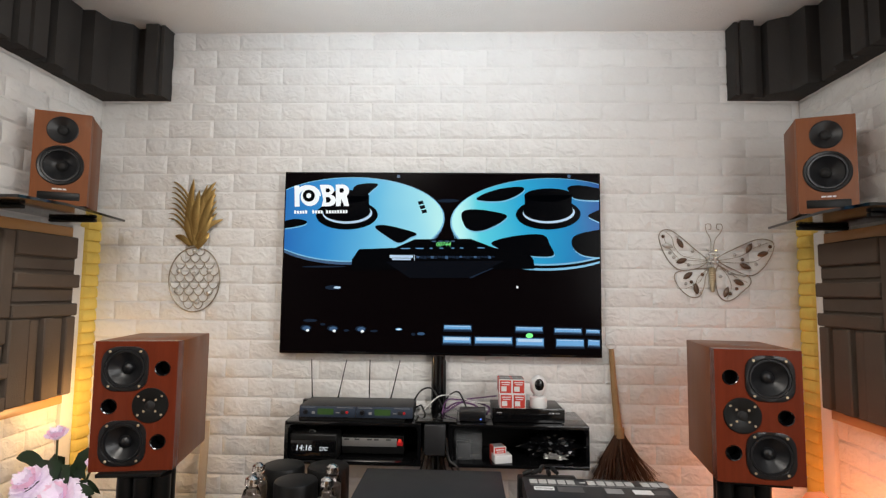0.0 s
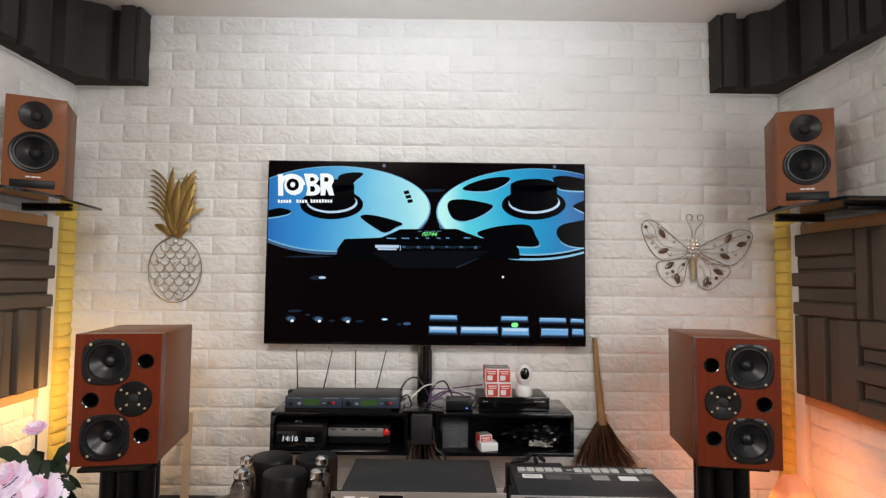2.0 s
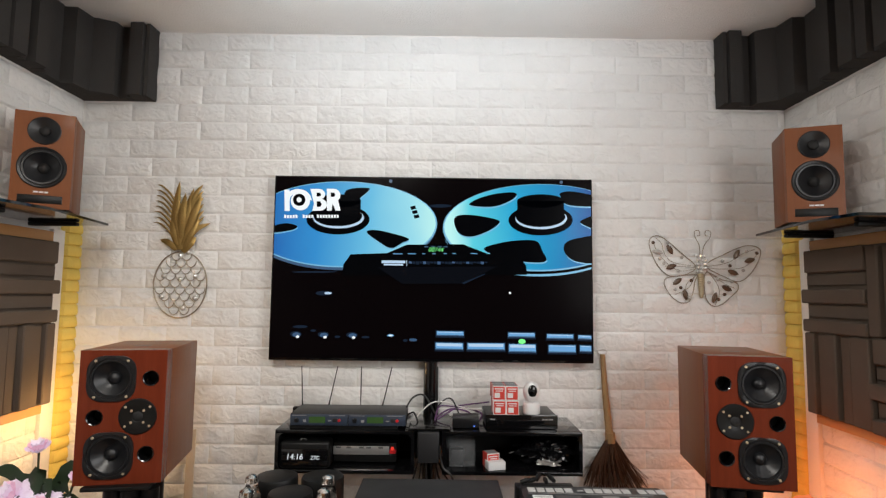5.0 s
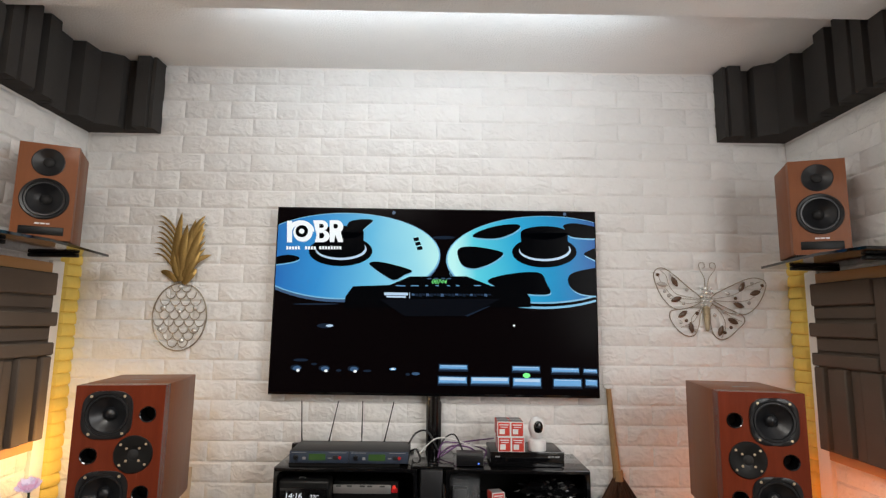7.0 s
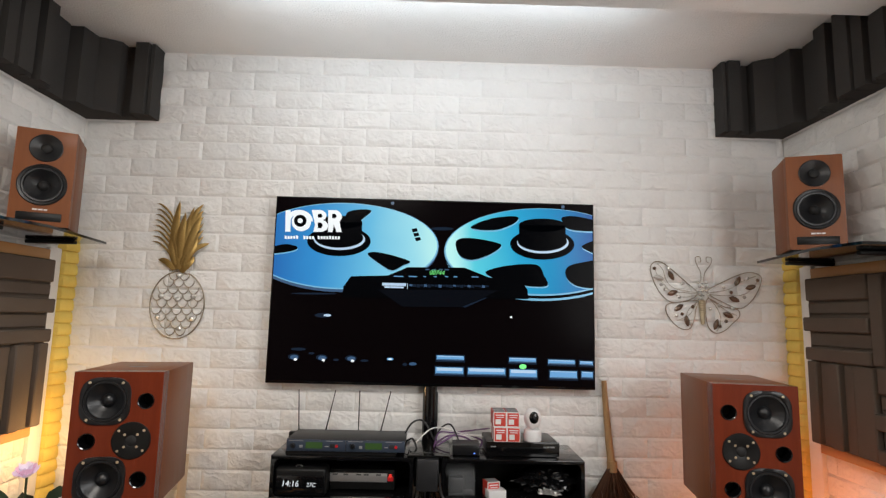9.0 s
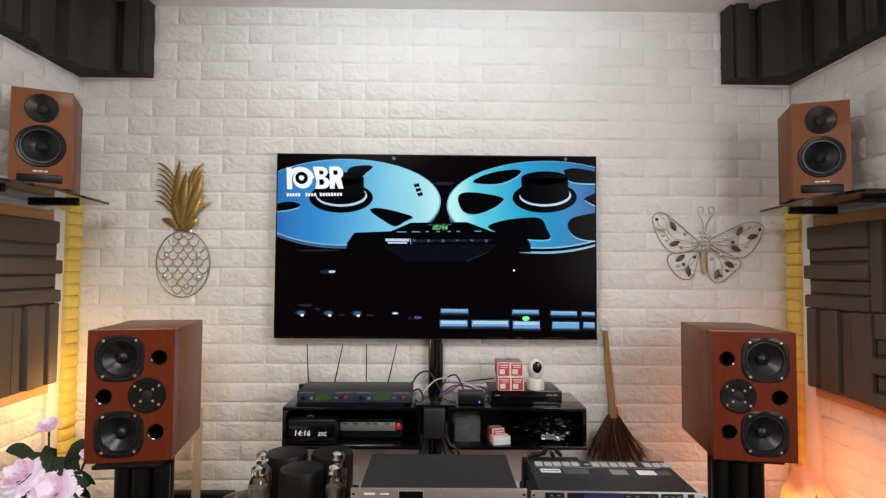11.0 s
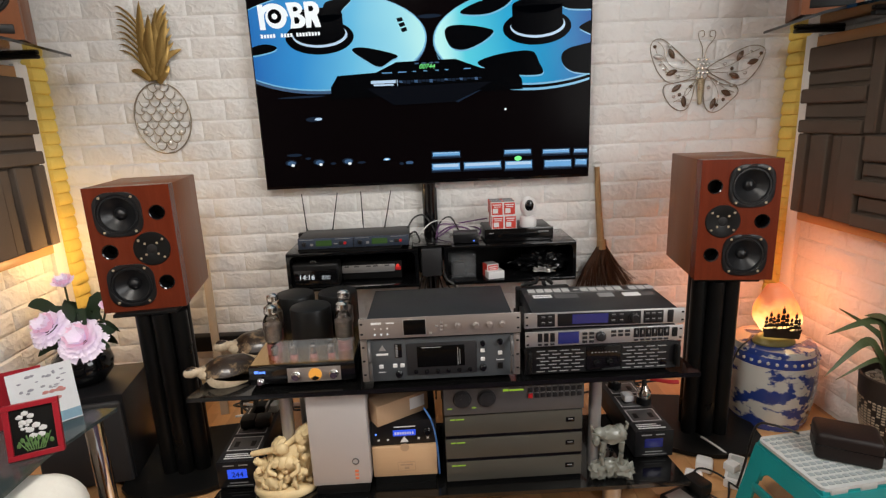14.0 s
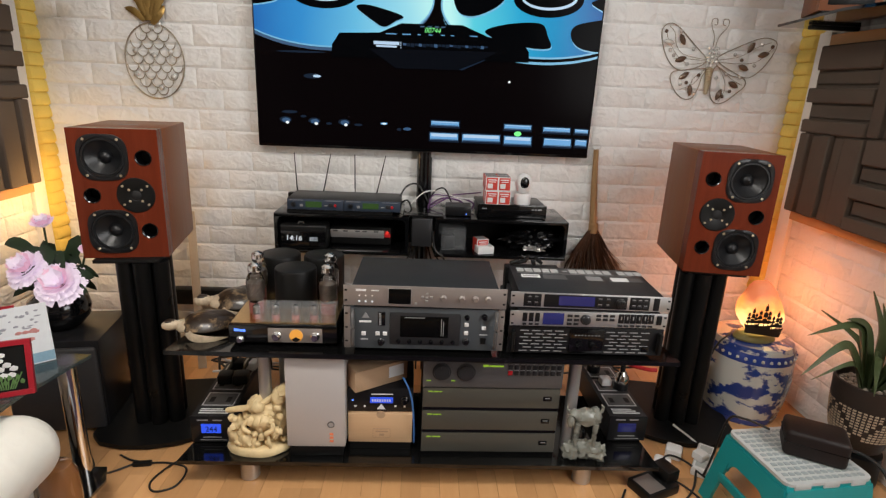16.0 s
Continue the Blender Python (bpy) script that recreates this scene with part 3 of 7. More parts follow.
# ---- television ----
tv = thing("television", (0, -0.07, 1.004), 0, "large flat television showing blue tape reels on black", "television")
TW, TH = 1.447, 0.831
part("casing", box(B(), -TW / 2, TW / 2, 0.0, 0.022, 0, TH, 0.003), BLACKG, tv)
part("rear_housing", box(B(), -0.5, 0.5, 0.021, 0.066, 0.06, 0.6, 0.01), BLACKM, tv)
SCREEN = mat("screen_black", (0.0015, 0.0012, 0.0014), 0.2, var=0.05, bump=0, spec=0.03, emit=(0.0013, 0.0006, 0.0008), power=1.0)
part("screen", box(B(), -TW / 2 + 0.006, TW / 2 - 0.006, -0.0015, 0.001, 0.012, TH - 0.006), SCREEN, tv)


def reel_light():
    m = bpy.data.materials.new("reel_picture")
    m.use_nodes = True
    nt = m.node_tree
    n, ln = nt.nodes.new, nt.links.new
    p = nt.nodes["Principled BSDF"]
    p.inputs["Base Color"].default_value = (0.01, 0.01, 0.01, 1)
    p.inputs["Roughness"].default_value = 0.15
    p.inputs["Specular IOR Level"].default_value = 0.1
    tc, sep, sc, r, no, sl = (n("ShaderNodeTexCoord"), n("ShaderNodeSeparateXYZ"), n("ShaderNodeMath"), n("ShaderNodeValToRGB"), n("ShaderNodeTexNoise"), n("ShaderNodeMath"))
    no.inputs["Scale"].default_value = 3
    ln(tc.outputs["Object"], sep.inputs[0])
    ln(tc.outputs["Object"], no.inputs["Vector"])
    sc.operation = "MULTIPLY_ADD"
    sc.inputs[1].default_value, sc.inputs[2].default_value = 0.667, 0.46
    ln(sep.outputs[0], sc.inputs[0])
    sl.operation = "MULTIPLY_ADD"
    sl.inputs[1].default_value = 0.10
    ln(no.outputs[0], sl.inputs[0])
    ln(sc.outputs[0], sl.inputs[2])
    ln(sl.outputs[0], r.inputs[0])
    e = r.color_ramp.elements
    e[0].position, e[0].color = 0.0, (0.010, 0.12, 0.42, 1)
    e[1].position, e[1].color = 1.0, (0.006, 0.075, 0.30, 1)
    for at, col in ((0.16, (0.030, 0.26, 0.60)), (0.32, (0.13, 0.49, 0.74)), (0.44, (0.31, 0.70, 0.82)), (0.50, (0.46, 0.84, 0.85)), (0.56, (0.50, 0.90, 0.88)), (0.63, (0.10, 0.62, 0.74)), (0.75, (0.020, 0.37, 0.63)), (0.90, (0.008, 0.21, 0.48))):
        e.new(at).color = (*col, 1)
    ln(r.outputs[0], p.inputs["Emission Color"])
    p.inputs["Emission Strength"].default_value = 1.0
    return m


REEL = reel_light()
PICDARK = mat("picture_black", (0.001, 0.001, 0.0012), 0.2, bump=0, spec=0.03, emit=(0.0006, 0.0008, 0.0013), power=1.0)
PICGREY = mat("picture_grey", (0.001, 0.001, 0.001), 0.2, bump=0, spec=0.03, emit=(0.0028, 0.0036, 0.0060), power=1.0)
PICRIM = glow("picture_reel_rim", (0.16, 0.44, 0.66), 1.0)
PICBLUR = mat("picture_blue_blur", (0.001, 0.001, 0.001), 0.2, bump=0, spec=0.03, emit=(0.010, 0.018, 0.034), power=1.0)
PICPALE = glow("picture_pale_blue", (0.13, 0.36, 0.66), 1.0)
PICWHITE = glow("picture_white", (0.85, 0.9, 0.92), 1.0)
PICBUTTON = glow("picture_button", (0.030, 0.085, 0.18), 1.0)
PICCORE = glow("picture_bright_line", (0.46, 0.62, 0.80), 1.0)


def on_screen(px, py):
    """From the picture's own drawing units to metres on the screen."""
    u, v = 0.5, 0.5
    for i in range(6):
        u = (px - 492 + 16 * v) / (563 + 19 * v)
        v = (py - 365 - 11 * u) / (331 - 2 * u)
    return (u - 0.5) * TW, TH * (1 - v)


def clip(poly):
    x1, z1 = TW / 2 - 0.007, TH - 0.007
    for ax, lim, sg in ((0, -x1, 1), (0, x1, -1), (1, 0.013, 1), (1, z1, -1)):
        out = []
        for i, p in enumerate(poly):
            q = poly[i - 1]
            pin, qin = sg * (p[ax] - lim) >= 0, sg * (q[ax] - lim) >= 0
            if pin != qin:
                t = (lim - q[ax]) / (p[ax] - q[ax])
                out.append((q[0] + t * (p[0] - q[0]), q[1] + t * (p[1] - q[1])))
            if pin:
                out.append(p)
        poly = out
    return poly


def flat(layer, pts, material, name="picture_shape"):
    poly = clip([on_screen(*p) for p in pts])
    if len(poly) > 2:
        y = -0.0018 - 0.0006 * layer
        part(name, prism(B(), poly, y, y + 0.0004), material, tv)


def oval(cx, cy, rx, ry, a0=0, a1=360, n=64):
    return [(cx + rx * math.cos(radians(a0 + (a1 - a0) * i / n)), cy + ry * math.sin(radians(a0 + (a1 - a0) * i / n))) for i in range(n if a1 - a0 == 360 else n + 1)]


def soft(pts):
    return [(p.x, p.z) for p in smooth_path([(x, 0, y) for x, y in pts], 5, True)]


flat(0, oval(608, 459, 170, 79), PICBUTTON)
flat(1, oval(609, 455, 170, 78), PICRIM, "reel_picture")
flat(2, oval(608.5, 454.5, 168, 76), REEL, "reel_picture")
flat(0, oval(962, 471, 171, 80), PICRIM)
flat(1, oval(962, 468, 172, 79), PICDARK)
flat(2, oval(961, 463, 172, 79), PICRIM, "reel_picture")
flat(3, oval(961.5, 462, 170, 77), REEL, "reel_picture")
for pts in ([(618, 394), (640, 389), (660, 391), (648, 403), (636, 412), (616, 408)], [(654, 471), (664, 466), (690, 470), (728, 482), (716, 490), (697, 499), (676, 488)], [(486, 459), (510, 453), (530, 458), (522, 465), (486, 470)]):
    flat(4, soft([(x, y + 2.2) for x, y in pts]), PICRIM, "reel_slot")
    flat(5, soft(pts), PICDARK, "reel_slot")
for pts in ([(836, 421), (850, 411), (880, 402), (912, 399), (921, 404), (908, 415), (884, 424), (858, 425)], [(809, 452), (816, 441), (842, 440), (880, 447), (890, 454), (870, 469), (840, 479), (818, 473)],
            [(862, 502), (884, 492), (926, 486), (956, 488), (966, 505), (972, 524), (936, 525), (890, 516)], [(1004, 502), (1010, 489), (1034, 482), (1062, 482), (1062, 524), (1032, 526), (1012, 517)],
            [(1000, 410), (998, 401), (1020, 398), (1062, 408), (1062, 424), (1030, 425), (1008, 421)], [(1034, 452), (1062, 442), (1062, 466), (1042, 460)]):
    flat(4, soft([(x + 1, y + 2.4) for x, y in pts]), PICRIM, "reel_slot")
    flat(5, soft(pts), PICDARK, "reel_slot")
for cx, cy, k in ((603, 447, 1.0), (963, 450, 1.02)):
    flat(6, oval(cx, cy, 56 * k, 27 * k), PICDARK, "reel_hub")
    flat(7, oval(cx + 1, cy - 3, 45 * k, 19 * k), PICCORE, "reel_hub")
    flat(8, oval(cx, cy - 6, 43 * k, 18 * k), PICDARK, "reel_hub")
    flat(9, [(cx - 41 * k, cy - 34 * k), (cx + 41 * k, cy - 34 * k), (cx + 40 * k, cy - 3), (cx - 40 * k, cy - 3)], PICDARK, "reel_hub")
    flat(9, oval(cx, cy - 34 * k, 41 * k, 12 * k), PICDARK, "reel_hub")
for x0, y0 in ((731, 424), (734, 432), (737, 440)):
    flat(4, [(x0, y0), (x0 + 9, y0 - 2), (x0 + 11, y0 + 4), (x0 + 2, y0 + 6)], PICGREY, "reel_mark")
flat(11, [(610, 548), (612, 528), (625, 510), (690, 508), (725, 493), (825, 493), (868, 510), (925, 515), (937, 532), (938, 548)], PICDARK, "deck_picture")
flat(12, [(672, 533), (884, 533), (828, 563), (716, 563)], PICGREY, "deck_picture")
flat(13, [(822, 562), (862, 546), (866, 546), (826, 564)], PICBLUR, "deck_picture")
for x0, x1, y0, y1 in ((680, 722, 521, 526), (684, 718, 527, 530), (724, 725, 521, 531)):
    flat(13, [(x0, y0), (x1, y0 + 0.6), (x1, y1 + 0.6), (x0, y1)], PICCORE, "caption_bar")
for i in range(22):
    x0 = 728 + i * 6.4
    flat(13, [(x0, 523 + 0.06 * i), (x0 + 5.4, 523.4 + 0.06 * i), (x0 + 5.4, 527 + (i % 3)), (x0, 526.6 + (i % 3))], PICBLUR if i % 4 else PICBUTTON, "caption_bar")
for x0, x1 in ((700, 717), (727, 741), (752, 757), (770, 776), (790, 796), (806, 812), (838, 850)):
    flat(13, [(x0, 508.6), (x1, 508.9), (x1, 510.4), (x0, 510.1)], PICPALE, "caption_bar")
for x0 in (756, 768, 780, 790):
    flat(13, [(x0, 496), (x0 + 7, 496), (x0 + 7, 498), (x0, 498)], PICBUTTON, "caption_bar")
x, z = on_screen(776, 506)
part("counter_digits", text_bm("00744", 0.027, (x, -0.0102, z), 0.25), GREENLED, tv)
for x0, x1, y0, y1, k in ((777, 825, 647, 655, 0), (775, 824, 667, 679, 1), (832, 898, 668, 680, 1), (905, 952, 650, 658, 0), (906, 954, 670, 684, 1), (974, 1021, 653, 661, 0), (977, 1025, 672, 685, 0), (1030, 1053, 655, 662, 0), (1033, 1053, 673, 684, 0)):
    flat(2, [(x0 - 2, y0 - 2), (x1 + 2, y0 - 1), (x1 + 2, y1 + 4), (x0 - 2, y1 + 3)], PICBLUR, "button_picture")
    flat(3, [(x0, y0), (x1, y0 + 1), (x1, y1 + 1), (x0, y1)], PICPALE, "button_picture")
    flat(4, [(x0 + 2, y0 + 1), (x1 - 2, y0 + 2), (x1 - 2, y0 + 3 + 4 * k), (x0 + 2, y0 + 2 + 4 * k)], PICCORE, "button_picture")
    flat(4, [(x0 + 1, y1 - 2), (x1 - 1, y1 - 1), (x1, y1 + 1), (x0, y1)], PICBUTTON, "button_picture")
flat(6, oval(929, 665.5, 6.5, 4.2), GREENLED, "button_picture")
for cx, cy in ((528, 653), (577, 654), (628, 655)):
    flat(2, oval(cx - 2, cy - 2, 10, 5), PICBLUR, "button_picture")
    flat(3, oval(cx - 1, cy - 1, 7, 4), PICBUTTON, "button_picture")
    flat(4, oval(cx + 1, cy + 2.5, 3, 2.4), PICWHITE, "button_picture")
for cx, cy, rx, ry, m_ in ((534, 638, 13, 2.5, PICBLUR), (557, 645, 5, 2, PICBLUR), (600, 656, 5, 2, PICBLUR), (650, 657, 7, 2, PICBLUR), (695, 654, 6, 2.2, PICPALE), (695, 654, 3.5, 1.3, PICWHITE), (721, 663, 4, 2.4, PICBLUR), (735, 662, 7, 2.6, PICBUTTON),
                           (577, 579, 15, 4, PICBLUR), (584, 579, 6.5, 2.2, PICCORE), (908, 580, 2, 2, PICWHITE), (697, 377, 3, 3, PICBUTTON), (1000, 381, 3, 3, PICBUTTON), (785, 423, 20, 3, PICBLUR), (560, 541, 40, 1.6, PICBLUR)):
    flat(4 if m_ in (PICWHITE, PICCORE) else 3, oval(cx, cy, rx, ry), m_, "button_picture")
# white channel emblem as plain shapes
flat(14, oval(533, 412, 24, 21, 180, 360, 20) + oval(533, 412, 15, 13, 360, 180, 16), PICWHITE, "emblem_shape")
flat(14, [(509, 392), (518, 392), (518, 431), (509, 431)], PICWHITE, "emblem_shape")
flat(14, oval(537, 413, 17, 17), PICWHITE, "emblem_shape")
flat(15, oval(535, 411, 11, 11), PICDARK, "emblem_shape")
flat(16, oval(535, 411, 4.5, 4.5), PICWHITE, "emblem_shape")
flat(14, [(555, 391)] + oval(569, 401, 12, 10, 270, 420, 10) + oval(571, 420, 13, 11, 290, 450, 10) + [(558, 431), (561, 418)], PICWHITE, "emblem_shape")
flat(15, [(566, 398), (572, 398), (574, 402), (572, 405), (566, 405)], PICDARK, "emblem_shape")
flat(15, [(566, 414), (572, 414), (575, 419), (572, 424), (566, 424)], PICDARK, "emblem_shape")
flat(14, [(584, 431), (584, 391)] + oval(596, 403, 12, 12, 270, 410, 10) + [(608, 431), (599, 431), (594, 418), (592, 431)], PICWHITE, "emblem_shape")
flat(15, [(591, 398), (597, 398), (599, 402), (597, 406), (591, 406)], PICDARK, "emblem_shape")
for x0, x1 in ((508, 537), (541, 562), (566, 607)):
    for k in range(int((x1 - x0) / 5)):
        flat(14, [(x0 + k * 5, 438.5 - (k % 4 == 0)), (x0 + k * 5 + 3.6, 438.5), (x0 + k * 5 + 3.6, 444), (x0 + k * 5, 444)], PICWHITE, "caption_bar")

pole = thing("television_pole", (-0.003, -0.040, 0.0), 0, "round black upright pole below the television", "pole")
part("tube", cyl(B(), (0, 0, 0.0), 0.031, 1.002, "z", 28), BLACKG, pole)
part("cable_cover", box(B(), 0.016, 0.036, -0.012, 0.012, 0.55, 0.98, 0.004), BLACKS, pole)

# ---- wall ornaments ----
pine = thing("pineapple_ornament", (-1.158, -0.014, 1.182), 0, "brass and wire pineapple wall ornament with clear gems", "wall ornament")
part("outline", tube(B(), [(0.122 * math.cos(a), 0, 0.152 + 0.153 * math.sin(a) * (1.0 if math.sin(a) < 0 else 0.98)) for a in [2 * math.pi * i / 48 for i in range(48)]], 0.0030, 6, True), WIRE, pine)
arc = as_mesh("scale_wire", tube(B(), [(0.0265 * math.cos(a), 0, 0.030 * math.sin(a)) for a in [math.pi + math.pi * i / 10 for i in range(11)]], 0.0023, 5), WIRE)
for row in range(9):
    z = 0.292 - row * 0.031
    half = 0.122 * math.sqrt(max(0, 1 - ((z - 0.152) / 0.153) ** 2))
    k = -3 if row % 2 else -2.5
    while k <= 3:
        x = k * 0.046
        if abs(x) + 0.024 < half:
            piece("scale_wire", arc, pine, pose(x, 0, z) @ Matrix.Diagonal((0.87, 1, 1, 1)))
        k += 1
for x, z in ((-0.075, 0.19), (0.07, 0.19), (0.0, 0.175), (-0.082, 0.095), (0.072, 0.09), (0.018, 0.045), (-0.002, 0.285), (0.03, 0.30)):
    part("gem", lathe(B(), [(0.0125, 0), (0.0115, 0.004), (0.005, 0.009), (0, 0.010)], 8, Matrix.Translation((x, -0.002, z)) @ AX["y"]), CLEARGEM, pine)


def blade(bm, pts, width, thick=0.002, cup=0.25):
    """A pointed leaf along pts in x, y, z with a raised midrib."""
    pts = smooth_path(pts, 4)
    n, rows = len(pts), []
    for i, p in enumerate(pts):
        d = (pts[min(n - 1, i + 1)] - pts[max(0, i - 1)]).normalized()
        side = d.cross(Vector((0, -1, 0)))
        side = side.normalized() if side.length > 0.05 else Vector((1, 0, 0))
        f = i / (n - 1)
        w = width * (0.35 + 0.65 * math.sin(math.pi * min(1, 0.15 + 0.75 * f))) * (1 - f ** 5 * 0.98)
        nrm = side.cross(d).normalized()
        rows.append([bm.verts.new(p - side * w), bm.verts.new(p + nrm * w * cup), bm.verts.new(p + side * w), bm.verts.new(p - nrm * thick)])
    for a, b in zip(rows, rows[1:]):
        for j in range(4):
            q = (j + 1) % 4
            bm.faces.new((a[j], a[q], b[q], b[j]))
    bm.faces.new(rows[0][::-1])
    bm.faces.new(rows[-1])
    return bm


for i in range(8):
    f = i / 7
    z = 0.425 + 0.175 * f
    part("leaf", blade(B(), [(-0.008 + 0.012 * f, -0.004 - 0.0012 * i, 0.32 + 0.13 * f), (-0.05, -0.012, 0.385 + 0.17 * f), (-0.10, -0.008, z + 0.005), (-0.140 + 0.012 * f, -0.004, z + 0.012)], 0.0048, 0.002, 0.5), BRASS, pine)
for i in range(6):
    f = i / 5
    z = 0.40 + 0.15 * f
    part("leaf", blade(B(), [(0.012, -0.005 - 0.0015 * i, 0.31 + 0.10 * f), (0.05, -0.014, z + 0.005), (0.098 - 0.012 * f, -0.006, z + 0.066)], 0.0115), BRASS, pine)
for pts, w in (([(-0.005, -0.012, 0.31), (-0.03, -0.016, 0.46), (-0.022, -0.008, 0.63)], 0.022), ([(0.01, -0.014, 0.32), (0.02, -0.018, 0.46), (0.045, -0.008, 0.60)], 0.02),
               ([(0.0, -0.016, 0.31), (-0.015, -0.02, 0.42), (-0.018, -0.01, 0.54)], 0.02), ([(0.02, -0.012, 0.32), (0.06, -0.016, 0.40), (0.128, -0.006, 0.435)], 0.015),
               ([(0.01, -0.014, 0.30), (0.045, -0.018, 0.34), (0.065, -0.01, 0.37)], 0.018), ([(-0.02, -0.012, 0.31), (-0.06, -0.014, 0.345), (-0.10, -0.006, 0.355)], 0.014),
               ([(0.012, -0.018, 0.33), (0.055, -0.022, 0.47), (0.082, -0.010, 0.565)], 0.019), ([(0.0, -0.020, 0.36), (0.004, -0.025, 0.47), (0.010, -0.012, 0.575)], 0.019),
               ([(-0.012, -0.019, 0.33), (-0.035, -0.021, 0.40), (-0.045, -0.010, 0.475)], 0.017), ([(0.022, -0.020, 0.33), (0.05, -0.022, 0.39), (0.075, -0.010, 0.46)], 0.017)):
    part("leaf", blade(B(), pts, w), BRASS, pine)

fly = thing("butterfly_ornament", (1.235, -0.014, 1.425), -1.0, "wire butterfly wall ornament set with dark gems", "wall ornament")


def bf(x, y, d=0.0):
    return ((x - 1257) / 385, d, (470 - y) / 385)


for pts in ([(1250, 462), (1230, 443), (1195, 413), (1178, 408), (1168, 418), (1172, 440), (1185, 465), (1205, 480), (1235, 475)],
            [(1250, 476), (1215, 480), (1196, 484), (1194, 497), (1205, 515), (1220, 526), (1235, 525), (1243, 510), (1247, 490)],
            [(1268, 460), (1300, 440), (1335, 425), (1355, 425), (1365, 433), (1360, 452), (1345, 475), (1325, 488), (1300, 480)],
            [(1268, 472), (1295, 485), (1320, 490), (1323, 502), (1310, 515), (1295, 528), (1280, 532), (1268, 522), (1264, 500)]):
    part("wing_outline", tube(B(), smooth_path([bf(*p) for p in pts], 5, True), 0.0022, 6, True), WIRE, fly)
for pts in ([(1250, 462), (1210, 455), (1195, 440), (1190, 422), (1180, 412)], [(1250, 464), (1222, 462), (1195, 462)], [(1250, 466), (1222, 470), (1200, 458), (1180, 432), (1176, 418)], [(1250, 478), (1232, 495), (1230, 522)],
            [(1248, 478), (1236, 500), (1212, 512)], [(1268, 464), (1300, 466), (1335, 462), (1358, 440)], [(1268, 462), (1305, 455), (1330, 440), (1355, 430)], [(1268, 468), (1285, 490), (1290, 510), (1282, 530)],
            [(1268, 470), (1300, 492), (1318, 500)]):
    part("wing_wire", tube(B(), smooth_path([bf(*p) for p in pts], 5), 0.0014, 5), WIRE, fly)
for x, y, a, dark in ((1204, 432, 60, 1), (1182, 437, 10, 0), (1206, 463, -20, 1), (1216, 489, -35, 1), (1230, 512, 80, 1), (1322, 440, -60, 1), (1345, 450, -15, 1), (1315, 472, 20, 1), (1303, 500, 25, 1), (1281, 517, -70, 1)):
    bm = B()
    m = Matrix.Translation(bf(x, y, -0.002)) @ Matrix.Rotation(radians(a), 4, "Y") @ Matrix.Diagonal((0.0265, 1, 0.0125, 1))
    lathe(bm, [(1.0, 0.0), (0.85, 0.003), (0.3, 0.007), (0.0, 0.0075)], 16, AX["y"])
    for v in bm.verts:
        rad = math.hypot(v.co.x, v.co.z)
        if rad > 1e-6:
            v.co.z *= (abs(v.co.z) / rad) ** 0.7
    bmesh.ops.transform(bm, matrix=m, verts=bm.verts)
    part("leaf_gem", bm, GEM if dark else CLEARGEM, fly)
for i, (x, y) in enumerate(((1175, 420), (1225, 446), (1193, 457), (1241, 487), (1272, 490), (1297, 452), (1358, 437), (1333, 468), (1212, 503), (1299, 511), (1186, 449), (1218, 470), (1222, 500), (1237, 517), (1288, 484), (1310, 460), (1340, 434), (1312, 488), (1288, 520), (1200, 420))):
    part("gem", lathe(B(), [(0.0085, 0), (0.0075, 0.003), (0.003, 0.006), (0, 0.0065)], 8, Matrix.Translation(bf(x, y, -0.001)) @ AX["y"]), GEM if i % 3 == 0 else CLEARGEM, fly)
bm = tube(B(), [bf(1257, 474 + 44 * i / 22, -0.006) for i in range(23)], 0.0155, 12, taper=lambda f: (1.0 - 0.45 * f * f) * (1.0 if round(f * 22) % 2 else 0.86) * (1 if 0.02 < f < 0.98 else 0.5))
part("body", bm, PALEGOLD, fly)
for i in range(14):
    x, y = 1250 + (i % 3) * 7 + (i // 3 % 2) * 2, 444 + (i // 3) * 7
    part("bead", blob(B(), bf(x, y, -0.012), 0.008, 0.008, 0.008, 1), CLEARGEM, fly)
for s in (-1, 1):
    part("antenna", tube(B(), smooth_path([bf(1259 + 2 * s, 444), bf(1261 + 4 * s, 425), bf(1263 + 13 * s, 410), bf(1263 + 14 * s, 399), bf(1263 + 6 * s, 398), bf(1263 + 5 * s, 406), bf(1263 + 9 * s, 407)], 5), 0.0018, 5), WIRE, fly)

# hanging brush
broom = thing("broom", (0.790, -0.045, 0.44), 0, "straw-handled brown fibre broom hung on the wall", "broom")
part("handle", tube(B(), smooth_path([(0.012, 0, 0.22), (0.005, 0.01, 0.30), (-0.005, 0.02, 0.45), (-0.012, 0.028, 0.60)], 6), 0.014, 10, taper=lambda f: 1.35 - 0.55 * f), STRAW, broom)
part("loop", tube(B(), [(-0.012 + 0.022 * math.cos(a), 0.03, 0.612 + 0.012 * math.sin(a)) for a in [2 * math.pi * i / 14 for i in range(14)]], 0.0025, 5, True), CABLEW, broom, "pale string loop")
part("binding", tube(B(), [(0.012, 0, 0.215), (0.010, 0.003, 0.26)], 0.022, 12), STRAW, broom)
bm = B()
rng = random.Random(4)
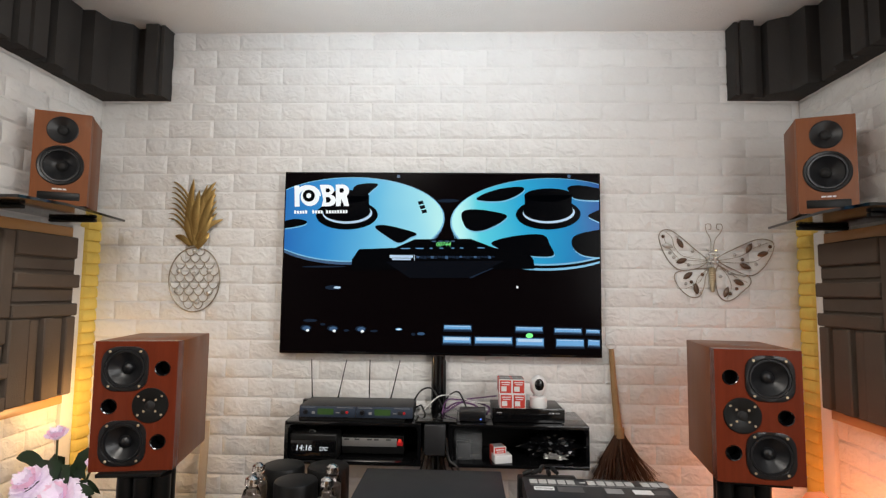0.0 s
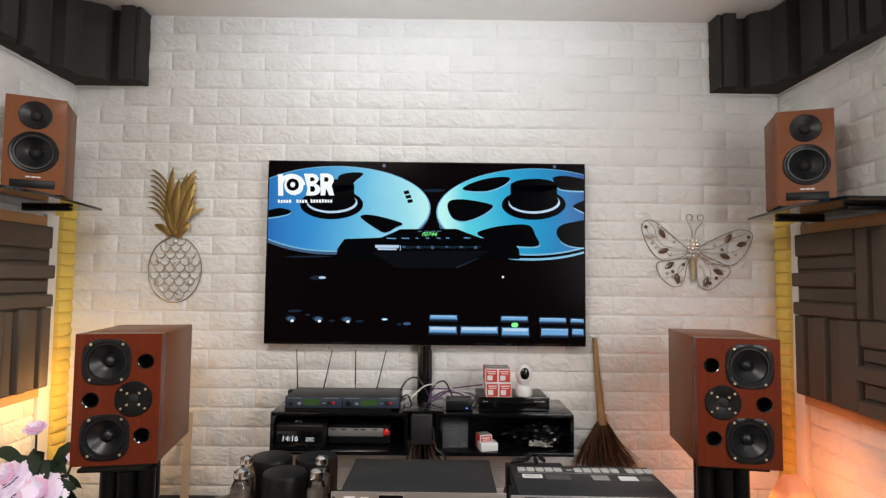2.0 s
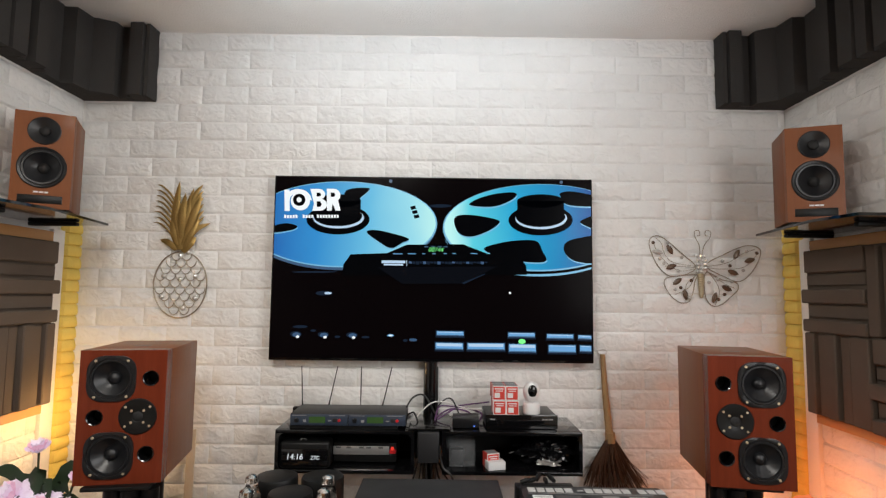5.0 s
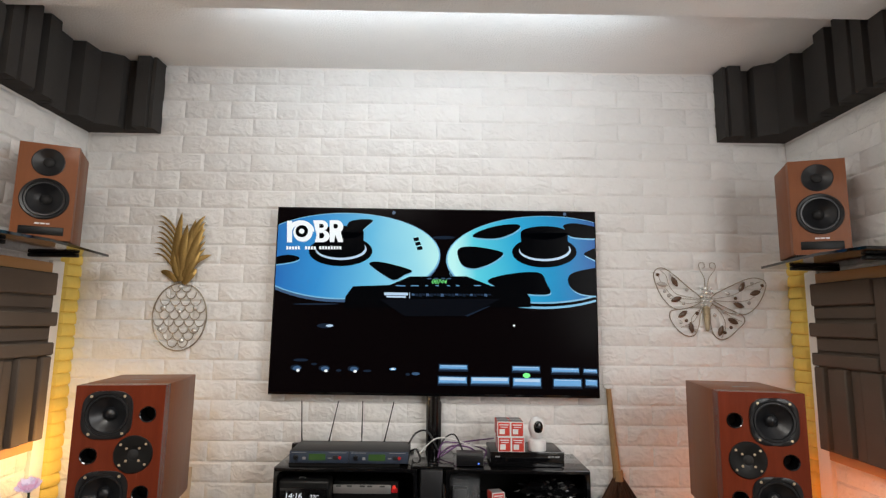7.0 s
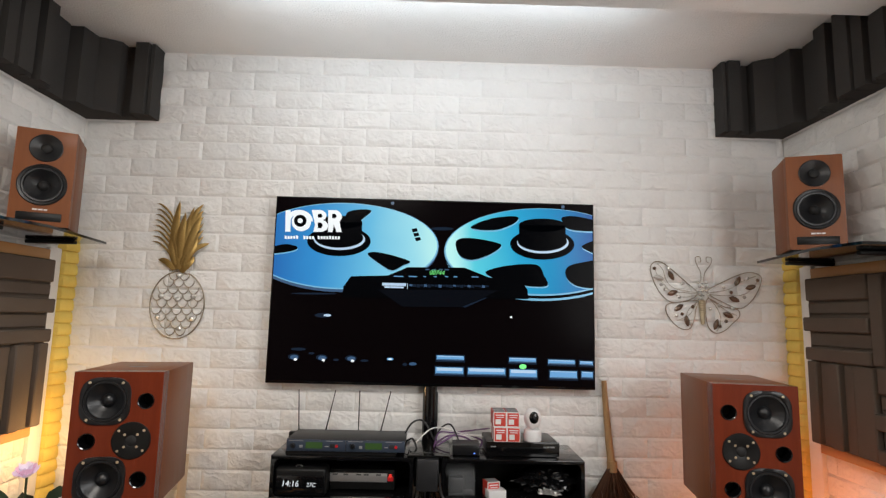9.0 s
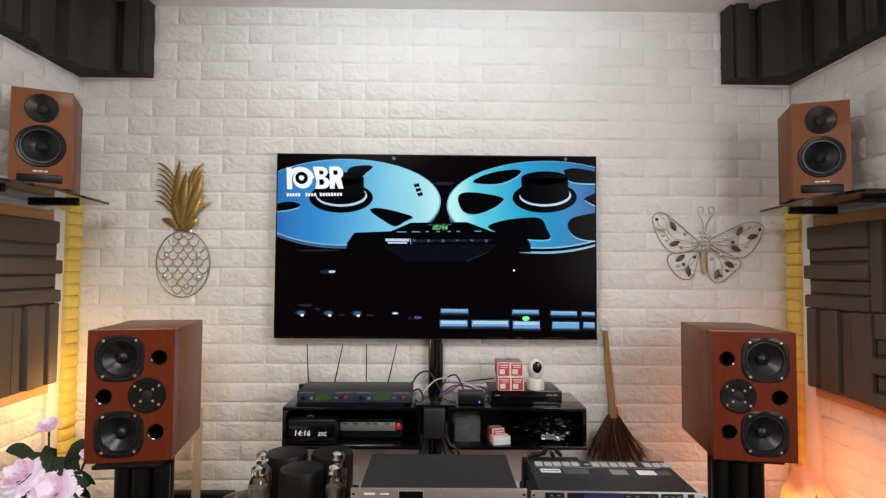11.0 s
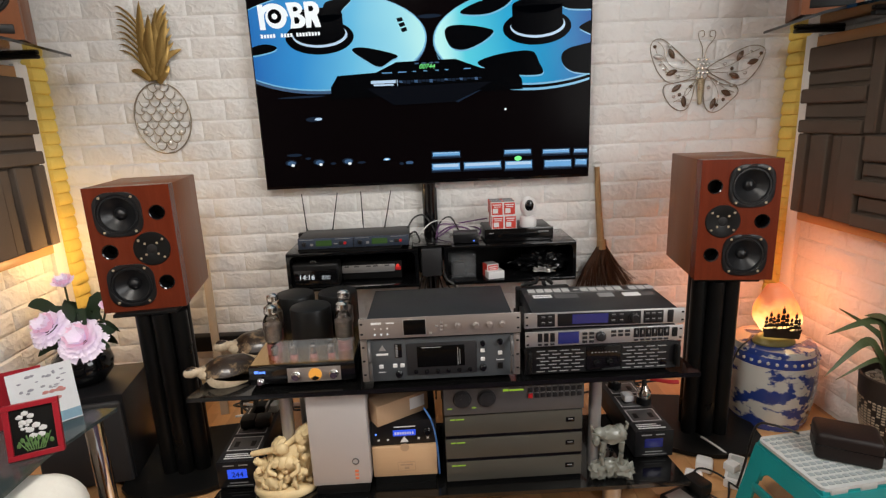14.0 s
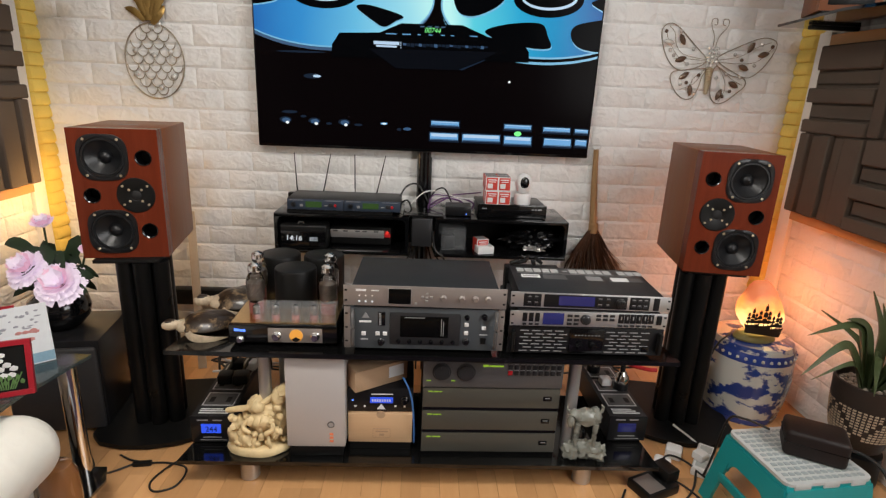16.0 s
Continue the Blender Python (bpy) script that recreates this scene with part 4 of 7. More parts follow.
for i in range(240):
    a, q = rng.uniform(-1, 1), rng.uniform(-1, 1)
    x1 = 0.035 + a * 0.145
    L = 0.20 + 0.05 * (1 - a * a) + rng.uniform(-0.03, 0.02)
    tube(bm, [(0.012 + a * 0.014, q * 0.012, 0.235), (0.012 + a * 0.08, q * 0.022, 0.13 + rng.uniform(-0.01, 0.01)), (x1, q * 0.030, 0.235 - L)], 0.0026, 3, taper=lambda f: 1.1 - 0.8 * f)
part("bristles", bm, HAIR, broom, "spreading dark brown bristles")

# ---- wall cabinet and what stands on it ----
cab = thing("wall_cabinet", (0, -0.28, 0.585), 0, "black gloss wall cabinet with two open rounded niches", "cabinet")


def niche(x0, x1):
    z1, t, y1 = 0.170, 0.014, 0.278
    for a in ((x0, x1, 0, y1, 0, t), (x0, x1, 0, y1, z1 - t, z1), (x0, x0 + t, 0.0005, y1, t, z1 - t), (x1 - t, x1, 0.0005, y1, t, z1 - t)):
        part("niche_panel", box(B(), *a, 0.002 if a[1] - a[0] > 0.1 else 0), BLACKG, cab)
    part("niche_back", box(B(), x0 + t, x1 - t, y1 - 0.008, y1, t, z1 - t), BLACKM, cab)
    r = 0.022
    for cx, cz in ((x0 + t, t), (x1 - t, t), (x1 - t, z1 - t), (x0 + t, z1 - t)):
        sx, sz = (1 if cx < (x0 + x1) / 2 else -1), (1 if cz < z1 / 2 else -1)
        ox, oz = cx + sx * r, cz + sz * r
        poly = [(cx, cz)] + [(ox - sx * r * math.cos(radians(q)), oz - sz * r * math.sin(radians(q))) for q in range(0, 91, 15)]
        part("corner_fillet", prism(B(), poly, 0.001, y1 - 0.01), BLACKG, cab)


niche(-0.618, -0.060)
niche(0.052, 0.616)
part("spine", box(B(), -0.058, 0.050, 0.04, 0.278, 0.05, 0.158, 0.004), BLACKM, cab)
part("bridge", box(B(), -0.085, 0.085, 0.005, 0.275, 0.1705, 0.179, 0.004), GLASSBLK, cab, "polished black bridge plate")
part("cable_box", box(B(), -0.047, 0.040, -0.006, 0.038, 0.045, 0.168, 0.006), DARKGREY, cab)

rx = thing("wireless_receiver", (-0.331, -0.262, 0.756), 0.4, "grey wireless microphone receivers with green displays", "receiver")
part("casing", box(B(), -0.235, 0.235, 0.004, 0.19, 0.012, 0.058, 0.003), DARKGREY, rx)
part("base", box(B(), -0.237, 0.200, 0.006, 0.18, 0.0, 0.012), BLACKM, rx)
for s in (-1, 1):
    c = s * 0.1175
    part("front_panel", box(B(), c - 0.116, c + 0.116, -0.001, 0.006, 0.013, 0.057, 0.002), BLUEGREY, rx)
    bars(rx, [(c - 0.108, c - 0.05, 0.0515, 0.0535), (c + 0.04, c + 0.105, 0.0515, 0.0535), (c - 0.064, c - 0.052, 0.026, 0.036), (c + 0.036, c + 0.05, 0.03, 0.034)], PRINTG, -0.001)
    part("display", box(B(), c - 0.040, c + 0.026, -0.003, 0.0, 0.024, 0.048), GREENLCD, rx, "dim green display")
    knob(rx, c - 0.09, 0.034, 0.010, BLACKS, -0.001, 0.012)
    part("button", box(B(), c + 0.055, c + 0.075, -0.003, 0, 0.026, 0.042, 0.002), DARKGREY, rx)
    part("red_light", cyl(B(), (c + 0.082, -0.001, 0.034), 0.006, 0.004, "y", 12), REDP, rx)
for x, dx in ((-0.56, -0.012), (-0.448, 0.035), (-0.306, -0.002), (-0.213, 0.040)):
    solo("antenna", tube(B(), [(0, 0, 0), (dx * 0.2, 0, 0.03), (dx, 0.01, 0.175)], 0.003, 6, taper=lambda f: 1.2 - 0.5 * f), BLACKM, "thin black whip antenna behind the receivers", "antenna", pose(x, -0.085, 0.805), "receiver antennas")
solo("antenna_bar", box(B(), -0.60, -0.17, -0.10, -0.07, 0.756, 0.806, 0.003), BLACKM, "black antenna mount bar on the cabinet", "antenna bar")

sb = thing("set_top_box", (0.148, -0.24, 0.756), -2, "small black box with a blue light on the cabinet", "electronic box")
part("casing", box(B(), -0.055, 0.055, 0, 0.10, 0.003, 0.042, 0.004), BLACKS, sb)
part("led", cyl(B(), (0.034, 0.0, 0.012), 0.003, 0.002, "y", 10), BLUELED, sb, "tiny blue light")
av = thing("network_recorder", (0.378, -0.235, 0.756), 1, "black set-top recorder on the wall cabinet", "recorder")
part("casing", box(B(), -0.146, 0.146, 0.003, 0.19, 0.004, 0.056, 0.004), BLACKS, av)
part("front_panel", box(B(), -0.148, 0.148, -0.002, 0.005, 0.002, 0.058, 0.002), BLACKG, av)
bars(av, [(0.083, 0.093, 0.037, 0.043), (0.096, 0.106, 0.037, 0.043), (0.110, 0.128, 0.037, 0.043), (-0.13, -0.11, 0.038, 0.042)], PRINTG, -0.002)


def valve_carton(at, yaw, group="valve cartons", label="small red and white valve carton in a stack"):
    c = thing("valve_carton", at, yaw, label, "box", group)
    part("carton", box(B(), -0.026, 0.026, 0, 0.052, 0, 0.058, 0.001), REDBOX, c)
    for a in ((-0.0265, 0.0265, 0.055, 0.0582), (-0.0265, 0.0265, -0.0002, 0.003), (-0.0265, -0.0235, 0.003, 0.055), (0.0235, 0.0265, 0.003, 0.055)):
        part("white_edge", box(B(), a[0], a[1], -0.0008, 0.003, a[2], a[3]), PRINT, c)
    part("white_patch", box(B(), -0.018, 0.004, -0.0008, 0.003, 0.010, 0.030), PRINT, c)
    bars(c, [(-0.018, 0.018, 0.044, 0.048), (-0.014, 0.016, 0.036, 0.039)], PRINT, 0)
    part("top_label", box(B(), -0.022, 0.022, 0.004, 0.048, 0.0578, 0.0588), PRINTG, c)
    return c


for r in range(2):
    for k in range(2):
        for d in range(2):
            valve_carton((0.287 + k * 0.0535 + r * -0.003, -0.235 + d * 0.055, 0.8122 + r * 0.0595), -1 + 2 * r)

cam2 = thing("security_camera", (0.424, -0.195, 0.8125), 0, "white round-headed indoor security camera", "camera")
part("base", lathe(B(), [(0.034, 0), (0.036, 0.004), (0.036, 0.03), (0.034, 0.042), (0.030, 0.045)], 28), WHITEP, cam2)
bm = B()
blob(bm, (0, 0, 0.088), 0.035, 0.035, 0.044, 3)
part("head", bm, WHITEP, cam2)
bm = B()
lathe(bm, [(0.0185, 0.0), (0.019, 0.004), (0.013, 0.009), (0.0, 0.0105)], 26, Matrix.Translation((0, -0.0275, 0.096)) @ Matrix.Diagonal((1, 1, 1.3, 1)) @ AX["y"])
part("face", bm, BLACKG, cam2, "glossy black oval face")
part("lens", cyl(B(), (0, -0.0365, 0.099), 0.006, 0.003, "y", 14, 0.001), DARKGREY, cam2)

# cabinet contents
clock = thing("digital_clock", (-0.502, -0.272, 0.5998), 0, "black digital clock with glowing white figures", "clock")
part("casing", box(B(), -0.100, 0.100, 0.002, 0.09, 0, 0.105, 0.012, 3), BLACKM, clock)
part("face", box(B(), -0.094, 0.094, -0.001, 0.004, 0.012, 0.078, 0.004), BLACKG, clock)
part("time_digits", text_bm("14:16", 0.031, (-0.038, -0.0025, 0.038), 0.12), WHITELED, clock)
part("temperature_digits", text_bm("27C", 0.021, (0.044, -0.0025, 0.038), 0.12), WHITELED, clock)
part("dial", tube(B(), [(0.012 * math.cos(a) - 0.012, 0.03, 0.1055 + 0.0 + 0.006 * math.sin(a)) for a in [2 * math.pi * i / 16 for i in range(16)]], 0.002, 5, True), ALU, clock)
strip2 = thing("audio_interface", (-0.262, -0.20, 0.5998), 0, "silver slim audio unit with red light inside niche", "electronic box")
part("casing", box(B(), -0.135, 0.125, 0.003, 0.15, 0.008, 0.085, 0.003), BLACKM, strip2)
part("front_panel", box(B(), -0.137, 0.095, -0.002, 0.004, 0.038, 0.072, 0.002), ALU, strip2)
for x in (-0.125, -0.082, -0.03, 0.0, 0.05):
    part("button", box(B(), x, x + 0.02, -0.004, 0.0, 0.064, 0.070), SLATE, strip2)
part("led", cyl(B(), (0.108, 0.0, 0.064), 0.007, 0.006, "y", 14), REDLED, strip2, "glowing red light")
part("led_cap", box(B(), 0.096, 0.122, -0.001, 0.004, 0.042, 0.060, 0.003), REDP, strip2)
valve_carton((0.262, -0.235, 0.5998), 18, "loose cartons", "open red and white carton inside the niche")
solo("loose_carton", box(B(), -0.036, 0.036, 0, 0.05, 0, 0.032, 0.001), WHITEP, "white small carton beside a red one", "box", pose(0.275, -0.262, 0.5998, 0, 0, 14))
jar2 = thing("clear_plastic_case", (0.135, -0.225, 0.5998), 6, "clear plastic case inside the wall cabinet niche", "case")
part("casing", box(B(), -0.055, 0.055, 0, 0.09, 0, 0.105, 0.004), ACRYL, jar2)
part("insert", box(B(), -0.045, 0.01, 0.03, 0.07, 0.002, 0.06, 0.004), DARKGREY, jar2)
bm = B()
blob(bm, (0, 0, 0.05), 0.115, 0.075, 0.052, 4, 0.55, 30)
solo("black_plastic_bag", bm, BLACKG, "crumpled glossy black plastic bag in the niche", "bag", pose(0.485, -0.16, 0.5998 + 0.004), angle=20)
bm = B()
blob(bm, (0, 0, 0.014), 0.042, 0.020, 0.012, 3, 0.9, 60)
solo("foil_packet", bm, ALU, "crumpled shiny foil packet on the bag", "packet", pose(0.49, -0.235, 0.612), angle=15)

for i, (pts, m_, r) in enumerate((([(-0.11, -0.12, 0.80), (-0.08, -0.10, 0.85), (-0.04, -0.09, 0.865), (-0.01, -0.09, 0.84), (0.02, -0.12, 0.79)], CABLE, 0.004),
                                 ([(-0.06, -0.15, 0.78), (0.0, -0.11, 0.83), (0.06, -0.10, 0.835), (0.15, -0.12, 0.815), (0.24, -0.09, 0.80)], CABLEW, 0.0028),
                                 ([(0.02, -0.12, 0.79), (0.05, -0.09, 0.835), (0.09, -0.10, 0.85), (0.12, -0.13, 0.80), (0.13, -0.15, 0.775)], CABLE, 0.0035),
                                 ([(0.03, -0.14, 0.77), (0.08, -0.13, 0.80), (0.13, -0.10, 0.815), (0.22, -0.10, 0.79), (0.21, -0.14, 0.765)], CABLEP, 0.004),
                                 ([(0.02, -0.12, 0.77), (0.05, -0.11, 0.79), (0.09, -0.12, 0.81), (0.16, -0.12, 0.80), (0.20, -0.13, 0.762)], CABLEP, 0.004),
                                 ([(0.02, -0.16, 0.77), (0.04, -0.12, 0.82), (0.10, -0.11, 0.82), (0.17, -0.09, 0.825), (0.26, -0.06, 0.83)], CABLEP, 0.003),
                                 ([(-0.10, -0.14, 0.785), (-0.07, -0.15, 0.80), (-0.05, -0.16, 0.76)], CABLE, 0.004))):
    solo("loose_cable", tube(B(), smooth_path(pts, 6), r, 6), m_, ("thin black cable looping over the cabinet", "white cable lying over the cabinet", "thin black cable looping over the cabinet", "purple cable tangled behind the recorder", "purple cable tangled behind the recorder", "purple cable tangled behind the recorder", "thin black cable looping over the cabinet")[i], "cable", group="cabinet cables")
for x, dx in ((-0.045, -0.03), (-0.03, -0.015), (-0.012, 0.0), (0.006, 0.008), (0.022, 0.03), (0.034, 0.06)):
    solo("hanging_cable", tube(B(), smooth_path([(x, -0.235, 0.632), (x + dx * 0.4, -0.235, 0.58), (x + dx, -0.22, 0.50), (x + dx * 1.2, -0.20, 0.3), (x + dx, -0.2, 0.005)], 5), 0.004, 6), CABLE, "black cable hanging below the wall cabinet", "cable", group="hanging cables")
solo("hanging_cable", tube(B(), smooth_path([(0.042, -0.285, 0.70), (0.055, -0.292, 0.62), (0.10, -0.29, 0.56), (0.13, -0.25, 0.3), (0.12, -0.22, 0.005)], 6), 0.005, 6), CABLE, "thick black cable hanging before the niche", "cable", group="hanging cables")

# ---- main speakers on stands ----


def squared(bm, cx, cz, power=0.15):
    """Pull a round driver frame towards a square with bulging sides."""
    for v in bm.verts:
        x, z = v.co.x - cx, v.co.z - cz
        r = math.hypot(x, z)
        if r > 1e-4:
            a = math.atan2(z, x)
            k = 1 + (power * abs(math.sin(2 * a)) ** 2 - power * 0.2) * min(1.0, (r / 0.078) ** 10)
            v.co.x, v.co.z = cx + x * k, cz + z * k
    return bm


def monitor_speaker(at, yaw, mirror, label):
    sp = thing("monitor_speaker", at, yaw, label, "speaker", "main speakers")
    w, d, h, k = 0.268, 0.37, 0.435, mirror
    woof, ports, mid = [(-0.035 * k, 0.342), (-0.031 * k, 0.093)], [(0.086 * k, 0.342), (-0.080 * k, 0.216), (0.082 * k, 0.095)], (0.052 * k, 0.2175)
    holes = [(x, z, 0.066) for x, z in woof] + [(x, z, 0.024) for x, z in ports] + [(*mid, 0.05)]
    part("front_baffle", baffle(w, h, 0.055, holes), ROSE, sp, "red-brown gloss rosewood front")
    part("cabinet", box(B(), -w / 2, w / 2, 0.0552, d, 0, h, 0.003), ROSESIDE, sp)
    for x, z in woof:
        m = Matrix.Translation((x, 0, z)) @ AX["y"]
        wf = part("woofer", squared(lathe(B(), [(0.0775, 0.0005), (0.0775, 0.004), (0.0755, 0.0055), (0.0665, 0.005), (0.0645, 0.003), (0.062, -0.004)], 48, m, False), x, z), BLACKS, sp)
        part("surround", lathe(B(), [(0.0655, 0.001), (0.063, 0.005), (0.058, 0.005), (0.055, -0.001)], 40, m, False), CONE, wf)
        part("cone", lathe(B(), [(0.0552, -0.001), (0.040, -0.013), (0.026, -0.024), (0.018, -0.028)], 40, m, False), CONE, wf)
        part("dust_cap", lathe(B(), [(0.021, -0.026), (0.019, -0.018), (0.013, -0.011), (0.0, -0.008)], 28, m), CONE, wf)
        for a in (50, 130, 230, 310):
            part("screw", cyl(B(), (x + 0.0765 * math.cos(radians(a)), -0.0045, z + 0.0765 * math.sin(radians(a))), 0.0046, 0.003, "y", 10, 0.001), SCREW, wf)
    x, z = mid
    m = Matrix.Translation((x, 0, z)) @ AX["y"]
    md = part("midrange", lathe(B(), [(0.059, 0.0005), (0.059, 0.003), (0.057, 0.005), (0.020, 0.0048), (0.0165, 0.003)], 44, m, False), BLACKM, sp)
    part("dome", lathe(B(), [(0.0168, 0.003), (0.013, 0.006), (0.007, 0.0075), (0.0, 0.008)], 28, m), SOFTDOME, md)
    for r, angs in ((0.027, (45, 135, 225, 315)), (0.049, (40, 140, 220, 320))):
        for a in angs:
            part("screw", cyl(B(), (x + r * math.cos(radians(a)), -0.0048, z + r * math.sin(radians(a))), 0.0042, 0.003, "y", 10, 0.001), SCREW, md)
    for x, z in ports:
        m = Matrix.Translation((x, 0, z)) @ AX["y"]
        part("port", lathe(B(), [(0.026, 0.0005), (0.0255, 0.003), (0.0225, 0.001), (0.0205, -0.012), (0.020, -0.052)], 30, m, False), BLACKG, sp)
        part("port_end", cyl(B(), (x, 0.0545, z), 0.0235, 0.003, "y", 20), BLACKM, sp)
    part("badge", box(B(), -0.03, 0.03, 0.16, 0.175, h - 0.0005, h + 0.0012), PRINTG, sp)
    return sp


monitor_speaker((-1.016, -0.665, 0.670), 10, 1, "gloss rosewood three-way monitor speaker on a black stand")
monitor_speaker((1.087, -0.650, 0.672), -9, -1, "gloss rosewood three-way monitor speaker lit by salt lamp")


def speaker_stand(at, yaw, top, off):
    st = thing("speaker_stand", at, yaw, "black multi-pillar speaker stand with a broad base", "speaker stand", "speaker stands")
    part("base_plate", slab(B(), [(-0.21, 0.30), (-0.21, -0.06), (-0.17, -0.11), (-0.09, -0.14), (0.0, -0.15), (0.09, -0.14), (0.17, -0.11), (0.21, -0.06), (0.21, 0.30)], 0.006, 0.022), BLACKM, st, "broad base with a bowed front")
    part("top_plate", box(B(), off - 0.105, off + 0.105, -0.02, 0.30, top - 0.014, top - 0.001, 0.003), BLACKM, st)
    for x, y, r in ((-0.058, 0.012, 0.028), (0.0, 0.0, 0.029), (0.058, 0.012, 0.028), (-0.045, 0.085, 0.03), (0.045, 0.085, 0.03)):
        part("pillar", cyl(B(), (x, y, 0.022), r, top - 0.0365, "z", 24), STANDBLK, st)
    part("pillar_web", box(B(), -0.052, 0.052, 0.022, 0.07, 0.022, top - 0.0145), BLACKM, st)
    for x in (-0.165, 0.165):
        for y in (-0.10, 0.28):
            part("spike", lathe(B(), [(0.002, 0), (0.008, 0.006)], 10, Matrix.Translation((x, y, 0))), CHROME, st)
    return st


speaker_stand((-0.972, -0.665, 0), 8, 0.670, -0.040)
speaker_stand((1.055, -0.605, 0), -9, 0.672, 0.035)

# ---- glass rack ----
rack = thing("glass_rack", (0.02, -1.0, 0), 0, "two-tier black glass audio rack with silver pillars", "audio rack")
part("glass_shelf", slab(B(), [(-0.782, 0.0), (0.787, 0.0), (0.745, 0.42), (-0.70, 0.42)], 0.481, 0.495), GLASSBLK, rack)
part("glass_shelf", slab(B(), [(-0.776, -0.004), (0.779, -0.004), (0.74, 0.42), (-0.71, 0.42)], 0.098, 0.112), GLASSBLK, rack)
part("edge_rail", box(B(), -0.62, 0.62, 0.03, 0.06, 0.462, 0.4805, 0.002), BLACKM, rack)
for x in (-0.515, 0.49):
    for y in (0.09, 0.33):
        part("pillar", cyl(B(), (x, y, 0.1125), 0.020, 0.368, "z", 24), ALU, rack)
for x, y in ((-0.574, 0.07), (0.55, 0.07), (-0.55, 0.34), (0.53, 0.34)):
    part("foot", cyl(B(), (x, y, 0.0), 0.031, 0.097, "z", 28, 0.003), ALU, rack)


def ears(parent, w, h, material):
    """Rack-mount holes in a panel's ends."""
    for s in (-1, 1):
        for z in ((0.25, 0.75) if h < 0.07 else (0.14, 0.5, 0.86)):
            part("rack_hole", box(B(), s * (w / 2 - 0.0115), s * (w / 2 - 0.0035), -0.0022, 0.0, h * z - 0.0028, h * z + 0.0028, 0.001, 1), BLACKM, parent)


# tuner-style unit, grey panel
r1 = thing("rack_processor", (0.011, -0.985, 0.650), -0.4, "slim grey rack processor with a small dark screen", "rack unit", "rack units")
part("casing", box(B(), -0.218, 0.218, 0.004, 0.285, 0.004, 0.060, 0.002), DARKGREY, r1)
part("front_panel", box(B(), -0.2415, 0.2415, -0.001, 0.004, 0.0, 0.064, 0.0015), GREYMETAL, r1)
ears(r1, 0.483, 0.064, None)
part("screen_rim", box(B(), -0.111, -0.041, -0.002, 0, 0.007, 0.058, 0.001), ALU, r1)
part("screen", box(B(), -0.109, -0.043, -0.003, 0, 0.009, 0.056, 0.001), SCREENOFF, r1)
for x in (0.053, 0.108, 0.148, 0.186):
    knob(r1, x, 0.031, 0.0095, GREYMETAL, -0.001, 0.012)
for x in (-0.195, -0.176, -0.157):
    part("led", cyl(B(), (x, -0.001, 0.014), 0.003, 0.002, "y", 10), WHITELED, r1)
bars(r1, [(-0.205, -0.175, 0.046, 0.052), (-0.160, -0.137, 0.047, 0.0505), (-0.197, -0.193, 0.030, 0.034), (-0.178, -0.174, 0.030, 0.034), (-0.159, -0.155, 0.030, 0.034)], PRINT, -0.001)
for x, z in ((-0.01, 0.033), (0.004, 0.043), (0.004, 0.031), (0.004, 0.02), (0.018, 0.033), (-0.028, 0.012)):
    part("button", box(B(), x - 0.004, x + 0.004, -0.004, 0, z - 0.003, z + 0.003, 0.001), ALU, r1)

# three-unit digital mixer
r2 = thing("digital_rack_mixer", (0.011, -0.975, 0.4955), 0, "dark grey rack mixer with wide colour screen", "mixer", "rack units")
part("casing", box(B(), -0.215, 0.215, 0.006, 0.30, 0.012, 0.146, 0.003), BLACKM, r2)
part("front_panel", box(B(), -0.222, 0.222, -0.001, 0.006, 0.012, 0.147, 0.0015), MIXBLUE, r2)
for q in (-1, 1):
    part("ear_plate", box(B(), min(q * 0.2415, q * 0.2222), max(q * 0.2415, q * 0.2222), -0.001, 0.006, 0.012, 0.147, 0.0015), GREYMETAL, r2, "grey rack ear")
for s in (-1, 1):
    part("side_handle", tube(B(), smooth_path([(s * 0.216, 0.0, 0.022), (s * 0.214, -0.024, 0.036), (s * 0.213, -0.03, 0.08), (s * 0.214, -0.024, 0.124), (s * 0.216, 0.0, 0.138)], 6), 0.006, 10), SLATE, r2, "slim grey side handle")
    for z in (0.035, 0.08, 0.125):
        part("rack_hole", box(B(), s * 0.230, s * 0.238, -0.0022, 0, z - 0.003, z + 0.003, 0.001, 1), BLACKM, r2)
part("bezel", box(B(), -0.105, 0.108, -0.005, 0, 0.028, 0.132, 0.004), DARKGREY, r2)
part("screen", box(B(), -0.073, 0.072, -0.0065, -0.004, 0.054, 0.122, 0.001), SCREENOFF, r2)
bars(r2, [(0.05, 0.052, 0.06, 0.115), (0.056, 0.058, 0.06, 0.108), (-0.06, 0.0, 0.117, 0.119)], PRINTG, -0.0064)
for i in range(6):
    knob(r2, -0.078 + i * 0.033, 0.040, 0.0065, BLACKG, -0.005, 0.010)
part("level_meter", box(B(), -0.140, -0.118, -0.003, 0, 0.088, 0.132, 0.001), BLACKG, r2)
for i in range(8):
    part("meter_led", box(B(), -0.137, -0.130, -0.004, -0.0025, 0.091 + i * 0.005, 0.0935 + i * 0.005), PRINTG, r2)
for x, z in ((-0.183, 0.061), (-0.141, 0.062), (-0.119, 0.062), (0.127, 0.098), (0.127, 0.070), (0.180, 0.088)):
    part("button", box(B(), x - 0.0065, x + 0.0065, -0.005, 0, z - 0.006, z + 0.006, 0.0015), PRINT, r2, "pale lit button")
